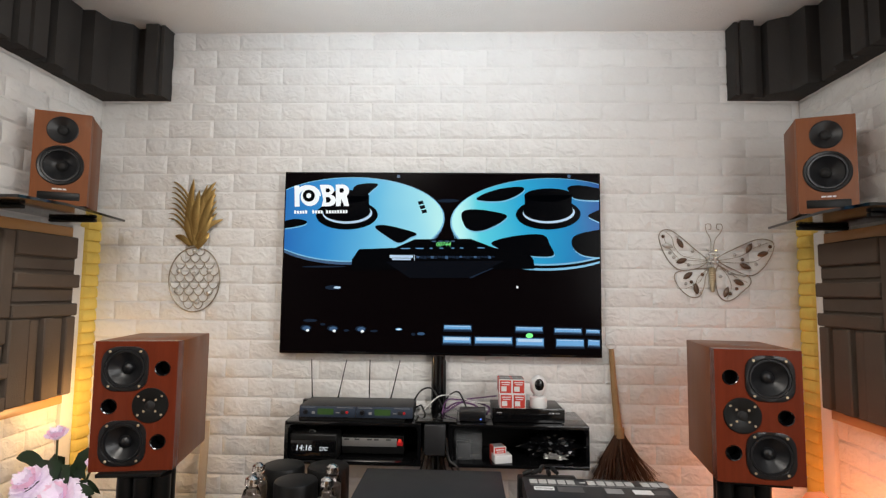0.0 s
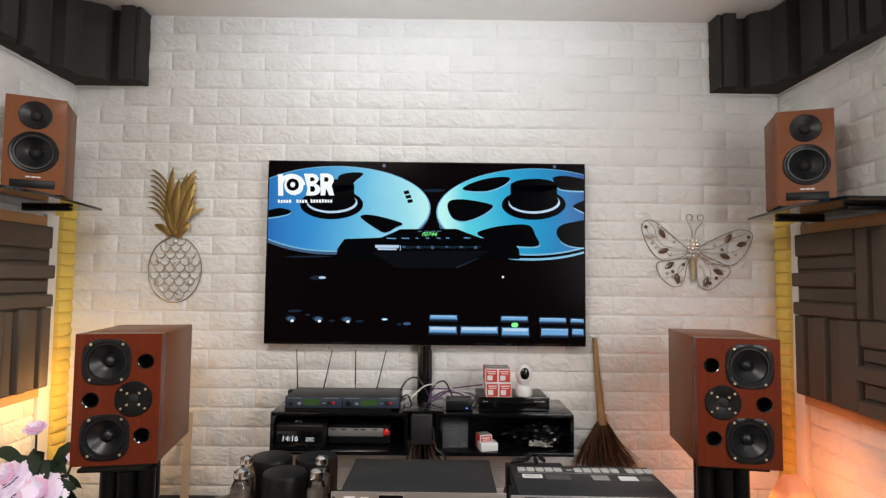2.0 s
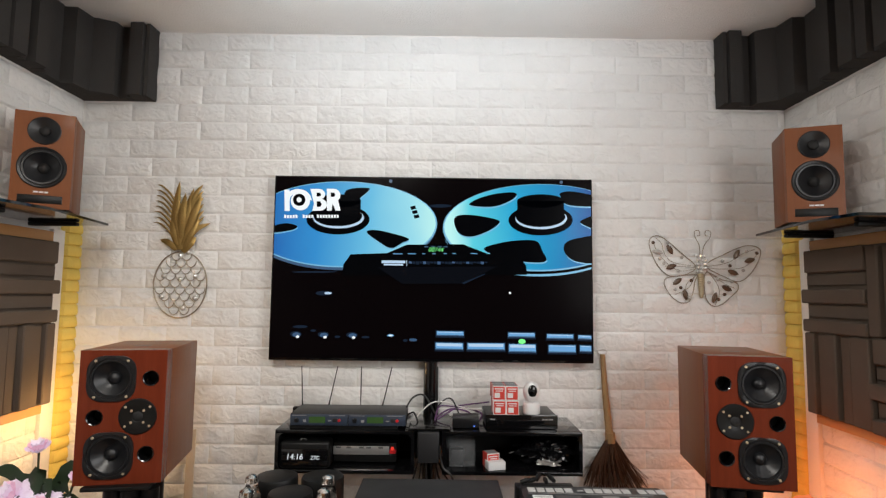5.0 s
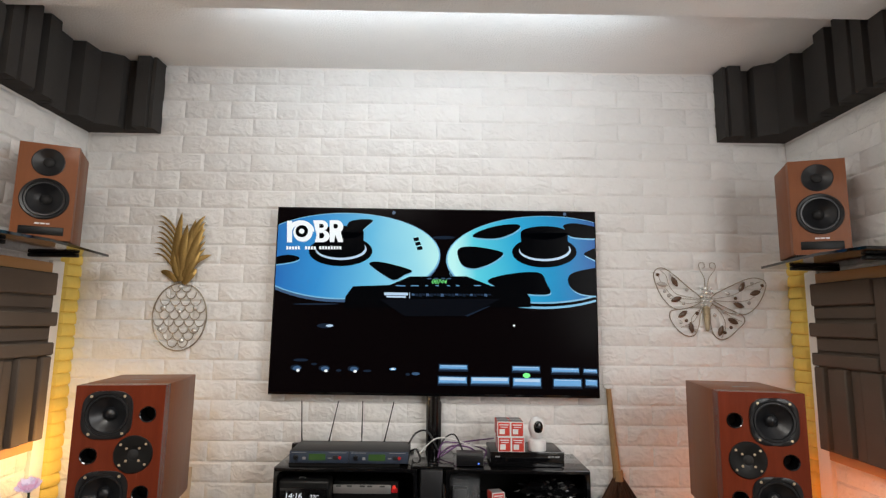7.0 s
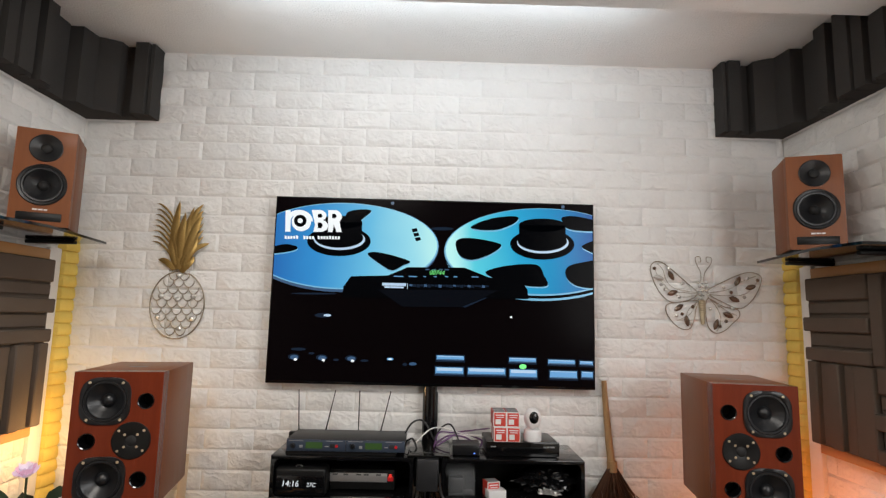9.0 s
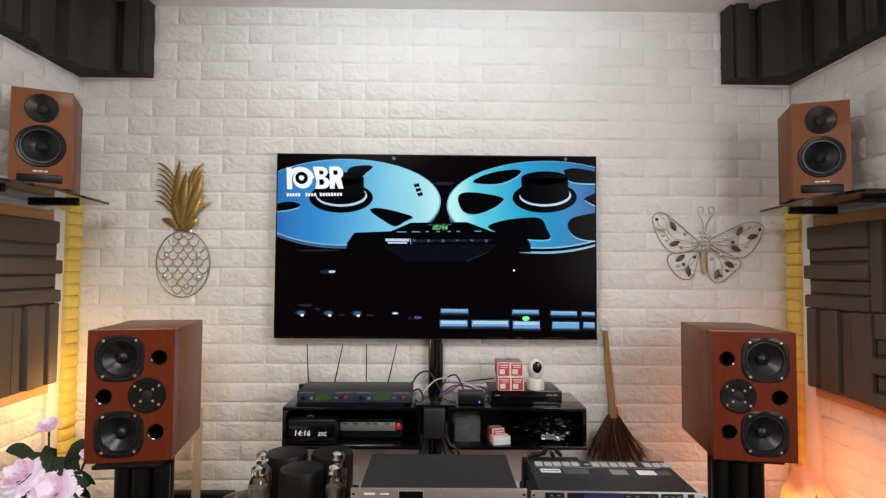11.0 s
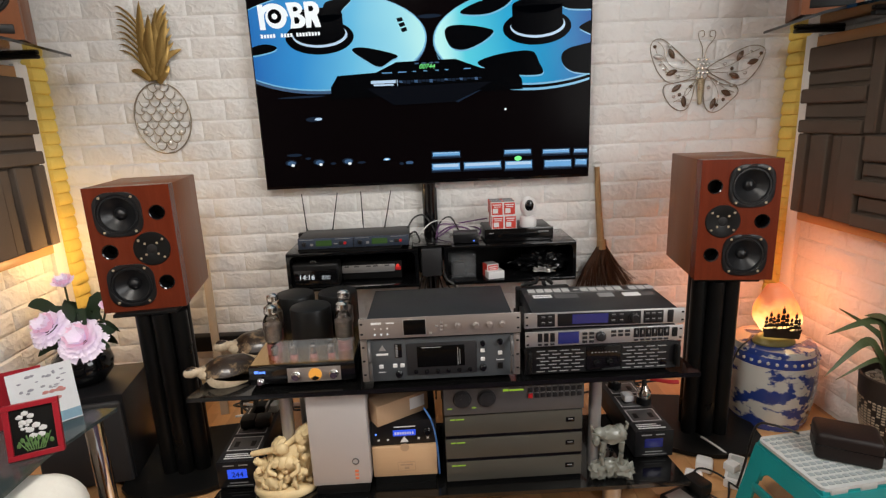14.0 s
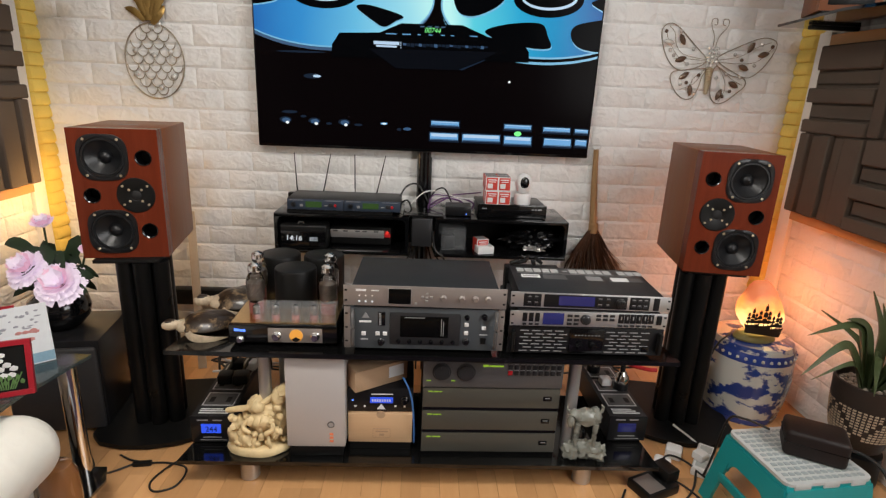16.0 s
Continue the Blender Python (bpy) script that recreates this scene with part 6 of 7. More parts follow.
for x, y, z, q in ((-0.030, -0.005, 0.028, 0.034), (0.005, 0.0, 0.034, 0.034), (0.040, -0.004, 0.030, 0.036), (0.066, -0.012, 0.026, 0.024)):
    blob(bm, (x, y, z), q, q * 0.8, 0.030, 3, 0.6, 55)
solo("stone_ox", bm, ICE, "grey-green polished stone ox standing on rocks", "statue", pose(0.543, -0.955, zl) @ Matrix.Diagonal((0.92, 1, 1.02, 1)), angle=60)

tower = thing("computer_tower", (-0.324, -0.97, zl), 0.5, "silver-grey computer tower on a black base", "computer")
part("base", box(B(), -0.085, 0.085, 0.002, 0.40, 0.0, 0.034, 0.003), BLACKM, tower)
part("casing", box(B(), -0.093, 0.093, 0.0, 0.42, 0.034, 0.352, 0.004), mat("warm_grey_case", (0.52, 0.49, 0.475), 0.45, metal=0.2, var=0.04, bump=0.01), tower)
part("button", tube(B(), [(0.048 + 0.010 * math.cos(a), -0.002, 0.118 + 0.010 * math.sin(a)) for a in [2 * math.pi * i / 18 for i in range(18)]], 0.0016, 6, True), SLATE, tower)
bars(tower, [(0.043, 0.055, 0.052 + i * 0.013, 0.060 + i * 0.013) for i in range(3)], ORANGEM, 0.0, "orange_mark")
wb = thing("wooden_box", (-0.122, -0.93, zl), 0, "pale wooden box with a printed crest", "box")
part("riser", box(B(), -0.10, 0.10, 0.0, 0.30, 0, 0.028), BLACKM, wb)
part("box_body", box(B(), -0.105, 0.105, -0.004, 0.30, 0.0285, 0.136, 0.002), BOXWOOD, wb)
part("thumb_notch", cyl(B(), (0.002, -0.003, 0.134), 0.014, 0.002, "y", 20), CARD, wb)
bars(wb, [(-0.024, 0.034, 0.048, 0.0495), (-0.024, 0.034, 0.080, 0.0815), (-0.024, -0.0228, 0.048, 0.081), (0.0328, 0.034, 0.048, 0.081), (-0.015, 0.025, 0.068, 0.073), (-0.002, 0.013, 0.054, 0.062)], CARD, -0.004, "printed_mark")
pr2 = thing("preamplifier", (-0.122, -0.925, zl + 0.1365), 1, "black preamplifier with a bright blue display", "preamplifier")
part("casing", box(B(), -0.106, 0.106, 0.0, 0.26, 0.003, 0.088, 0.003), BLACKS, pr2)
part("display", box(B(), -0.034, 0.040, -0.003, 0.001, 0.036, 0.056, 0.001), BLUELCD, pr2, "bright blue display")
bars(pr2, [(-0.028 + i * 0.008, -0.023 + i * 0.008, 0.042, 0.050) for i in range(8)], PRINT, -0.003)
bars(pr2, [(-0.03, 0.04, 0.066, 0.069), (-0.085, -0.078, 0.02, 0.026), (-0.055, -0.048, 0.02, 0.026), (0.045, 0.052, 0.02, 0.026), (0.075, 0.082, 0.02, 0.026)], PRINT, 0.0)
part("led", cyl(B(), (-0.090, 0.0, 0.045), 0.003, 0.002, "y", 10), BLUELED, pr2)
knob(pr2, 0.078, 0.047, 0.013, BLACKG, 0, 0.014)
part("emblem", prism(B(), [(-0.012, 0.012), (0.016, 0.012), (0.002, 0.032)], -0.0015, 0.001), PRINT, pr2)
cb = thing("cardboard_box", (-0.115, -0.905, zl + 0.226), 32, "open brown cardboard box with white label", "box")
part("carton", box(B(), -0.10, 0.09, 0.0, 0.13, 0.0, 0.072, 0.001), CARD, cb)
part("flap", box(B(), -0.10, 0.09, -0.002, 0.06, 0.073, 0.0755, m=Matrix.Translation((0, 0, 0.0)) @ Matrix.Rotation(radians(5), 4, "X")), CARD, cb)
part("label", box(B(), 0.02, 0.075, -0.0015, 0.001, 0.02, 0.06), PRINT, cb, "white paper label")
solo("network_cable", tube(B(), smooth_path([(-0.05, -0.96, 0.40), (-0.03, -0.965, 0.36), (-0.018, -0.955, 0.30), (-0.012, -0.95, 0.22), (-0.01, -0.93, 0.14)], 6), 0.003, 6), CABLEB, "thin blue network cable hanging by the preamplifier", "cable")

MER = mat("olive_grey_case", (0.090, 0.085, 0.070), 0.42, metal=0.3, var=0.06, bump=0.01)
for i in range(3):
    u = thing("hifi_power_unit", (0.236, -0.95, zl + 0.0005 + i * 0.0835), 0.6, "flat olive-grey hi-fi unit with green mark", "hi-fi unit", "stacked hi-fi units")
    part("casing", box(B(), -0.222, 0.222, 0.004, 0.32, 0.004, 0.082, 0.002), BLACKM, u)
    part("front_panel", box(B(), -0.222, 0.222, -0.001, 0.005, 0.010, 0.080, 0.002), MER, u)
    part("plinth", box(B(), -0.220, 0.220, 0.001, 0.30, 0.0, 0.010), BLACKG, u)
    bars(u, [(-0.205, -0.190, 0.066, 0.070), (-0.187, -0.160, 0.066, 0.0695)], LIME, -0.001, "green_mark")
    part("socket", box(B(), 0.168, 0.196, -0.003, 0.0, 0.038, 0.055, 0.002), BLACKG, u)
    bars(u, [(0.174, 0.190, 0.048, 0.050)], PRINTG, -0.003)
u = thing("hifi_preamplifier", (0.236, -0.955, zl + 0.252), 0.6, "dark hi-fi preamplifier with two round dials", "preamplifier", "stacked hi-fi units")
part("casing", box(B(), -0.224, 0.224, 0.004, 0.32, 0.002, 0.098, 0.002), BLACKM, u)
part("front_panel", box(B(), -0.224, 0.224, -0.001, 0.005, 0.002, 0.098, 0.002), SLATE, u)
for x in (-0.165, -0.088):
    knob(u, x, 0.058, 0.030, DARKGREY, -0.001, 0.012, "dial")
bars(u, [(-0.212, -0.198, 0.024, 0.027), (-0.135, -0.121, 0.024, 0.027), (-0.035, -0.018, 0.077, 0.084), (-0.015, 0.03, 0.077, 0.082)], LIME, -0.001, "green_mark")
for r in range(2):
    for c in range(9):
        x = 0.045 + c * 0.0195
        part("button", box(B(), x, x + 0.014, -0.005, 0, 0.050 + r * 0.020, 0.064 + r * 0.020, 0.001), REDP if (r == 0 and c == 0) else DARKGREY, u)
        bars(u, [(x, x + 0.014, 0.066 + r * 0.020, 0.0675 + r * 0.020)], PRINTG, -0.001)

# leaning strip and skirting unit behind
solo("wooden_strip", box(B(), -0.018, 0.018, -0.004, 0.004, 0, 0.72, 0.002), mat("pale_strip", (0.55, 0.44, 0.32), 0.6), "pale thin strip leaning against the brick wall", "strip", pose(-0.985, -0.23, 0.0, -16, -5, 4))
solo("wall_box", box(B(), -1.19, -0.90, -0.06, -0.004, 0.24, 0.315, 0.004), BLACKM, "long black box fixed low on the wall", "box")

# ---- right corner ----
jar = thing("china_garden_seat", (1.393, -0.462, 0), 0, "blue and white china garden seat carrying a lamp", "garden seat")
part("drum", lathe(B(), [(0.140, 0), (0.144, 0.012), (0.158, 0.07), (0.168, 0.16), (0.169, 0.22), (0.164, 0.285), (0.156, 0.33), (0.149, 0.345), (0.120, 0.352), (0, 0.354)], 56), CHINA, jar)
part("lace_band", lathe(B(), [(0.1655, 0.282), (0.1660, 0.290), (0.1610, 0.315), (0.1590, 0.322), (0.156, 0.318)], 56, None, False), COBALT, jar, "cobalt lace band")
for i in range(34):
    a = 2 * math.pi * i / 34
    part("lace_spot", blob(B(), (0.1635 * math.cos(a), 0.1635 * math.sin(a), 0.301), 0.0075, 0.0075, 0.008, 1), CHINA, jar)
part("foot_band", lathe(B(), [(0.1435, 0.006), (0.1455, 0.014), (0.1485, 0.026), (0.146, 0.028)], 56, None, False), COBALT, jar)

lamp = thing("salt_lamp", (1.362, -0.510, 0.3545), 0, "lit orange salt crystal lamp with ship silhouettes", "lamp")
bm = B()
lathe(bm, [(0.068, 0), (0.070, 0.008), (0.062, 0.022), (0.055, 0.028)], 28, Matrix.Diagonal((1.2, 0.8, 1, 1)))
part("base", bm, mat("olive_lamp_base", (0.20, 0.17, 0.06), 0.5), lamp, "olive lamp base")
bm = B()
g = bmesh.ops.create_icosphere(bm, subdivisions=4, radius=1)
for v in g["verts"]:
    c = v.co.copy()
    d = 1 + 0.16 * noise.noise(c * 1.6 + Vector((3, 1, 7))) + 0.05 * noise.noise(c * 5)
    taper = 1.06 - 0.30 * max(-0.3, c.z)
    v.co = Vector((c.x * 0.084 * d * taper - 0.012 * c.z, c.y * 0.062 * d * taper, 0.026 + 0.112 * (1 + max(-0.85, c.z) * d)))
part("crystal", bm, SALT, lamp, "glowing orange salt crystal", 60)
SHIP = mat("dark_ship_metal", (0.016, 0.008, 0.004), 0.5, bump=0)
for x, z, k in ((-0.080, 0.084, 1.15), (-0.032, 0.078, 1.45), (0.020, 0.068, 1.2)):
    part("ship_hull", prism(B(), [(x - 0.020 * k, z), (x + 0.020 * k, z - 0.003), (x + 0.025 * k, z + 0.013 * k), (x + 0.012 * k, z + 0.009 * k), (x - 0.012 * k, z + 0.009 * k), (x - 0.024 * k, z + 0.015 * k)], -0.086, -0.082), SHIP, lamp)
    for dx, h2 in ((-0.012, 0.042), (0.002, 0.060), (0.013, 0.040)):
        part("ship_mast", tube(B(), [(x + dx * k, -0.084, z + 0.006), (x + dx * k, -0.084, z + (0.012 + h2) * k)], 0.0016, 6), SHIP, lamp)
        for j in range(3):
            z2, w2 = z + (0.016 + j * h2 * 0.30) * k, (0.0085 - j * 0.0018) * k
            part("ship_sail", prism(B(), [(x + dx * k - w2, z2), (x + dx * k + w2 * 0.9, z2), (x + dx * k + w2 * 0.6, z2 + h2 * 0.24 * k), (x + dx * k - w2 * 0.7, z2 + h2 * 0.24 * k)], -0.0858, -0.083), SHIP, lamp)
part("ship_ground", prism(B(), [(-0.100, 0.062), (0.040, 0.044), (0.046, 0.062), (0.030, 0.070), (-0.02, 0.079), (-0.100, 0.086)], -0.0855, -0.0825), SHIP, lamp)
solo("lamp_cable", tube(B(), smooth_path([(1.30, -0.46, 0.365), (1.25, -0.52, 0.37), (1.205, -0.53, 0.33), (1.19, -0.50, 0.2), (1.18, -0.46, 0.006)], 6), 0.0035, 6), CABLE, "thin black lamp cable over the china seat", "cable")

plant = thing("potted_agave", (1.552, -0.885, 0), 0, "spiky agave in a dark patterned pot", "plant")
part("stand", lathe(B(), [(0.085, 0), (0.09, 0.01), (0.085, 0.120), (0.06, 0.126)], 28), BLACKM, plant)
part("pot", lathe(B(), [(0.06, 0.1262), (0.078, 0.141), (0.098, 0.226), (0.108, 0.316), (0.112, 0.381), (0.106, 0.383), (0.100, 0.356), (0, 0.354)], 48), POT, plant)


def pot_radius(z):
    z -= 0.066
    return 0.078 + 0.0205 * (z - 0.075) / 0.085 if z < 0.16 else (0.098 + 0.0105 * (z - 0.16) / 0.09 if z < 0.25 else 0.1085 + 0.004 * (z - 0.25) / 0.065)


dash = as_mesh("pot_line", box(B(), -0.0050, 0.0050, -0.0012, 0.0012, -0.0027, 0.0027), POTLINE)
for row in range(11):
    z = 0.196 + row * 0.0105
    for i in range(44):
        a, f = 2 * math.pi * i / 44, (i % 11) / 11
        if abs(abs(2 * f - 1) * 10 - row) > 0.95:
            piece("pot_line", dash, plant, Matrix.Translation((pot_radius(z) * math.cos(a), pot_radius(z) * math.sin(a), z)) @ Matrix.Rotation(a + math.pi / 2, 4, "Z"))
bm = B()
rr = random.Random(3)
for i in range(130):
    a, r = rr.uniform(0, 6.28), 0.095 * math.sqrt(rr.random())
    blob(bm, (r * math.cos(a), r * math.sin(a), 0.359), rr.uniform(0.006, 0.011), rr.uniform(0.006, 0.011), 0.006, 1)
ob = part("pebbles", bm, GRAVEL, plant)


def agave(bm, pts, w):
    """A thick channelled leaf through pts, broad below and tapering to a point."""
    pts = smooth_path(pts, 6)
    n, rows = len(pts), []
    for i, p in enumerate(pts):
        f = i / (n - 1)
        d = (pts[min(n - 1, i + 1)] - pts[max(0, i - 1)]).normalized()
        side = d.cross(Vector((0.15, -0.75, 0.62))).normalized()
        up = side.cross(d)
        wd = max(0.0008, w * (0.80 + 0.55 * f - 1.35 * f ** 2.2))
        rows.append([bm.verts.new(p + side * wd + up * wd * 0.30), bm.verts.new(p + up * 0.001), bm.verts.new(p - side * wd + up * wd * 0.30), bm.verts.new(p - up * (0.003 + wd * 0.30))])
    for p, q in zip(rows, rows[1:]):
        for j in range(4):
            k = (j + 1) % 4
            bm.faces.new((p[j], p[k], q[k], q[j]))
    bm.faces.new(rows[0][::-1])
    bm.faces.new(rows[-1])
    return bm


LEAVES = (((-0.15, -0.03, 0.60), (-0.32, -0.06, 0.573), 0.021), ((-0.11, -0.02, 0.60), (-0.207, -0.06, 0.632), 0.023), ((-0.19, -0.05, 0.535), (-0.335, -0.09, 0.445), 0.022), ((-0.15, -0.05, 0.47), (-0.28, -0.07, 0.420), 0.012),
          ((-0.07, -0.06, 0.50), (-0.11, -0.13, 0.400), 0.026), ((-0.03, 0.0, 0.58), (-0.07, 0.02, 0.70), 0.026), ((0.01, -0.07, 0.52), (0.0, -0.19, 0.55), 0.028), ((0.05, -0.04, 0.56), (0.07, -0.10, 0.68), 0.026),
          ((0.04, 0.05, 0.54), (0.07, 0.12, 0.62), 0.022), ((-0.06, 0.06, 0.52), (-0.13, 0.14, 0.58), 0.022), ((0.05, -0.09, 0.47), (0.06, -0.20, 0.44), 0.025), ((-0.04, -0.09, 0.49), (-0.06, -0.20, 0.50), 0.026))
for mid, tip, w in LEAVES:
    part("leaf", agave(B(), [(mid[0] * 0.22, mid[1] * 0.22, 0.352), (mid[0] * 0.62, mid[1] * 0.62, 0.352 + (mid[2] - 0.352) * 0.72), mid, tip], w), AGAVE, plant)

stool = thing("step_stool", (1.154, -1.115, 0), 7, "teal plastic folding step stool with white top", "stool")
SW, SD, SH = 0.138, 0.125, 0.262
part("top_frame", box(B(), -SW, SW, -SD, SD, SH - 0.030, SH - 0.008, 0.006), TEAL, stool)
corner = [(sx * (SW - 0.020) + 0.022 * math.cos(radians(q)), sy * (SD - 0.020) + 0.022 * math.sin(radians(q))) for sx, sy, q0 in ((1, 1, 0), (-1, 1, 90), (-1, -1, 180), (1, -1, 270)) for q in range(q0, q0 + 91, 18)]
part("seat", slab(B(), corner, SH - 0.010, SH), SEATW, stool, "white gridded seat panel")
for x0, x1 in ((-0.115, -0.062), (-0.022, 0.030), (0.068, 0.115)):
    part("seat_lip", box(B(), x0, x1, -SD - 0.0035, -SD + 0.004, SH - 0.022, SH - 0.002, 0.003), SEATW, stool)
nub = as_mesh("grip_pad", slab(B(), [(-0.008, -0.006), (0.007, -0.006), (0.009, 0.0), (0.004, 0.006), (-0.008, 0.006)], 0.0, 0.0022), mat("grey_grip", (0.30, 0.34, 0.34), 0.6))
for i in range(12):
    for j in range(11):
        piece("grip_pad", nub, stool, pose(-0.120 + i * 0.0213 + 0.005 * (j % 2), -0.108 + j * 0.0215, SH - 0.0004))


def leg_panel(w_top, w_bot, h):
    """A splayed side: two feet, an apron and rounded inner corners, 10 mm thick."""
    bm, za, lw = B(), 0.182, 0.049
    at = lambda z: w_bot + (w_top - w_bot) * z / h
    prism(bm, [(-at(za), za), (at(za), za), (at(h), h), (-at(h), h)], -0.005, 0.005)
    for k in (-1, 1):
        q = [(k * at(0), 0), (k * (at(0) - lw), 0), (k * (at(za) - lw - 0.004), za), (k * at(za), za)]
        prism(bm, q, -0.005, 0.005)
        ox, r = at(za) - lw - 0.004, 0.04
        arc = [(k * ox, za)] + [(k * (ox - r + r * math.cos(radians(a))), za - r + r * math.sin(radians(a))) for a in range(0, 91, 15)]
        prism(bm, arc, -0.0049, 0.0049)
    return bm


for s in (-1, 1):
    p = part("leg_panel", leg_panel(SW, SW + 0.035, SH - 0.02), TEAL, stool)
    p.matrix_basis = Matrix.Translation((0, s * (SD + 0.028), 0)) @ Matrix.Rotation(radians(s * 6.5), 4, "X")
    p = part("leg_panel", leg_panel(SD, SD + 0.03, SH - 0.02), TEAL, stool)
    p.matrix_basis = Matrix.Translation((s * (SW + 0.034), 0, 0)) @ Matrix.Rotation(radians(-s * 8), 4, "Y") @ Matrix.Rotation(radians(90), 4, "Z")
    p = part("cross_brace", box(B(), -0.10, 0.10, -0.006, 0.006, 0.0, 0.03, 0.004), TEAL, stool)
    p.matrix_basis = Matrix.Translation((s * (SW + 0.02), 0, 0.095)) @ Matrix.Rotation(radians(90), 4, "Z")
part("sticker", box(B(), -0.03, 0.075, -SD - 0.0085, -SD - 0.004, 0.195, 0.214), PRINT, stool, "plain white sticker").matrix_basis = pose(0, 0, 0)
bb = thing("adapter_box", (1.195, -1.118, 0.2638), -29, "black mains adapter box lying on the stool", "adapter")
part("casing", box(B(), -0.082, 0.082, -0.055, 0.060, 0, 0.084, 0.014, 3), ADAPT, bb)
part("lid_seam", box(B(), -0.0828, 0.0828, -0.0558, 0.0608, 0.046, 0.048), BLACKG, bb)
solo("adapter_cable", tube(B(), smooth_path([(1.275, -1.125, 0.29), (1.33, -1.16, 0.285), (1.362, -1.21, 0.25), (1.385, -1.27, 0.12), (1.39, -1.33, 0.012), (1.25, -1.45, 0.008)], 6), 0.005, 7), CABLE, "black cable hanging from the adapter box", "cable")
solo("adapter_cable", tube(B(), smooth_path([(1.11, -1.04, 0.29), (1.05, -1.0, 0.30), (1.02, -0.965, 0.27), (1.01, -0.94, 0.1), (1.0, -0.93, 0.02)], 6), 0.004, 7), CABLE, "thin black cable behind the stool", "cable")

psu = thing("power_adapter", (0.805, -0.975, 0), 24, "black power adapter with grey label on floor", "adapter")
part("casing", box(B(), -0.07, 0.07, -0.05, 0.05, 0, 0.035, 0.006), BLACKM, psu)
part("label", box(B(), -0.06, 0.01, -0.042, 0.036, 0.0345, 0.0358), GREYMETAL, psu, "grey metal rating plate")
part("socket_block", box(B(), 0.03, 0.085, -0.03, 0.045, 0.033, 0.075, 0.006), BLACKM, psu)
block = thing("extension_block", (1.045, -0.845, 0), 55, "white mains extension block lying on the floor", "extension lead")
part("casing", box(B(), -0.085, 0.085, -0.03, 0.03, 0, 0.036, 0.006), WHITEP, block)
for i in range(3):
    part("socket_face", box(B(), -0.072 + i * 0.05, -0.032 + i * 0.05, -0.02, 0.02, 0.0355, 0.038, 0.001), SEATW, block)
plug((1.02, -0.86, 0.037), 30, WHITEP, "white mains plug in the extension block", 0.9)
plug((0.955, -0.80, 0.001), 60, WHITEP, "white mains plug lying on the floor", 1.2)
plug((0.88, -0.87, 0.001), -30, WHITEP, "white mains plug lying on the floor", 1.2)
for pts in ([(0.70, -1.0, 0.02), (0.66, -1.07, 0.006), (0.65, -1.16, 0.006), (0.70, -1.30, 0.006), (0.80, -1.5, 0.006)], [(0.87, -0.93, 0.02), (0.93, -0.98, 0.006), (0.945, -1.06, 0.006), (0.86, -1.13, 0.006), (0.75, -1.165, 0.006), (0.72, -1.24, 0.006), (0.76, -1.4, 0.006)],
            [(1.0, -0.88, 0.03), (0.95, -0.97, 0.006), (0.88, -1.04, 0.006), (0.80, -1.10, 0.006), (0.735, -1.18, 0.006), (0.70, -1.35, 0.006)], [(0.85, -0.90, 0.03), (0.90, -0.86, 0.05), (0.96, -0.88, 0.04), (1.02, -0.93, 0.01), (1.06, -0.88, 0.02)]):
    solo("floor_cable", tube(B(), smooth_path(pts, 8), 0.0037, 6), CABLE, "black cable curling across the wooden floor", "cable", group="floor cables")
solo("white_cable", tube(B(), smooth_path([(1.00, -0.68, 0.055), (1.05, -0.72, 0.03), (1.09, -0.78, 0.006), (1.06, -0.84, 0.02)], 6), 0.004, 6), CABLEW, "short white cable beside the stand base", "cable")

# ---- left corner ----
sub = thing("subwoofer", (-1.293, -0.728, 0), 8.5, "black subwoofer box supporting a vase", "subwoofer")
part("cabinet", box(B(), -0.155, 0.155, 0.012, 0.29, 0.012, 0.365, 0.004), BLACKS, sub)
part("grille", box(B(), -0.150, 0.150, -0.008, 0.012, 0.018, 0.345, 0.012, 3), CLOTHBLK, sub, "rounded cloth grille, reflection carried in its grey")
for x in (-0.13, 0.13):
    for y in (0.04, 0.26):
        part("foot", cyl(B(), (x, y, 0), 0.016, 0.012, "z", 14), BLACKM, sub)

vase = thing("flower_vase", (-1.335, -0.575, 0.3655), 0, "round black vase of blush LED-lit peonies", "vase")
part("bowl", lathe(B(), [(0.045, 0), (0.070, 0.008), (0.095, 0.04), (0.102, 0.075), (0.094, 0.11), (0.072, 0.132), (0.066, 0.138), (0.060, 0.132), (0, 0.12)], 40), BLACKG, vase)


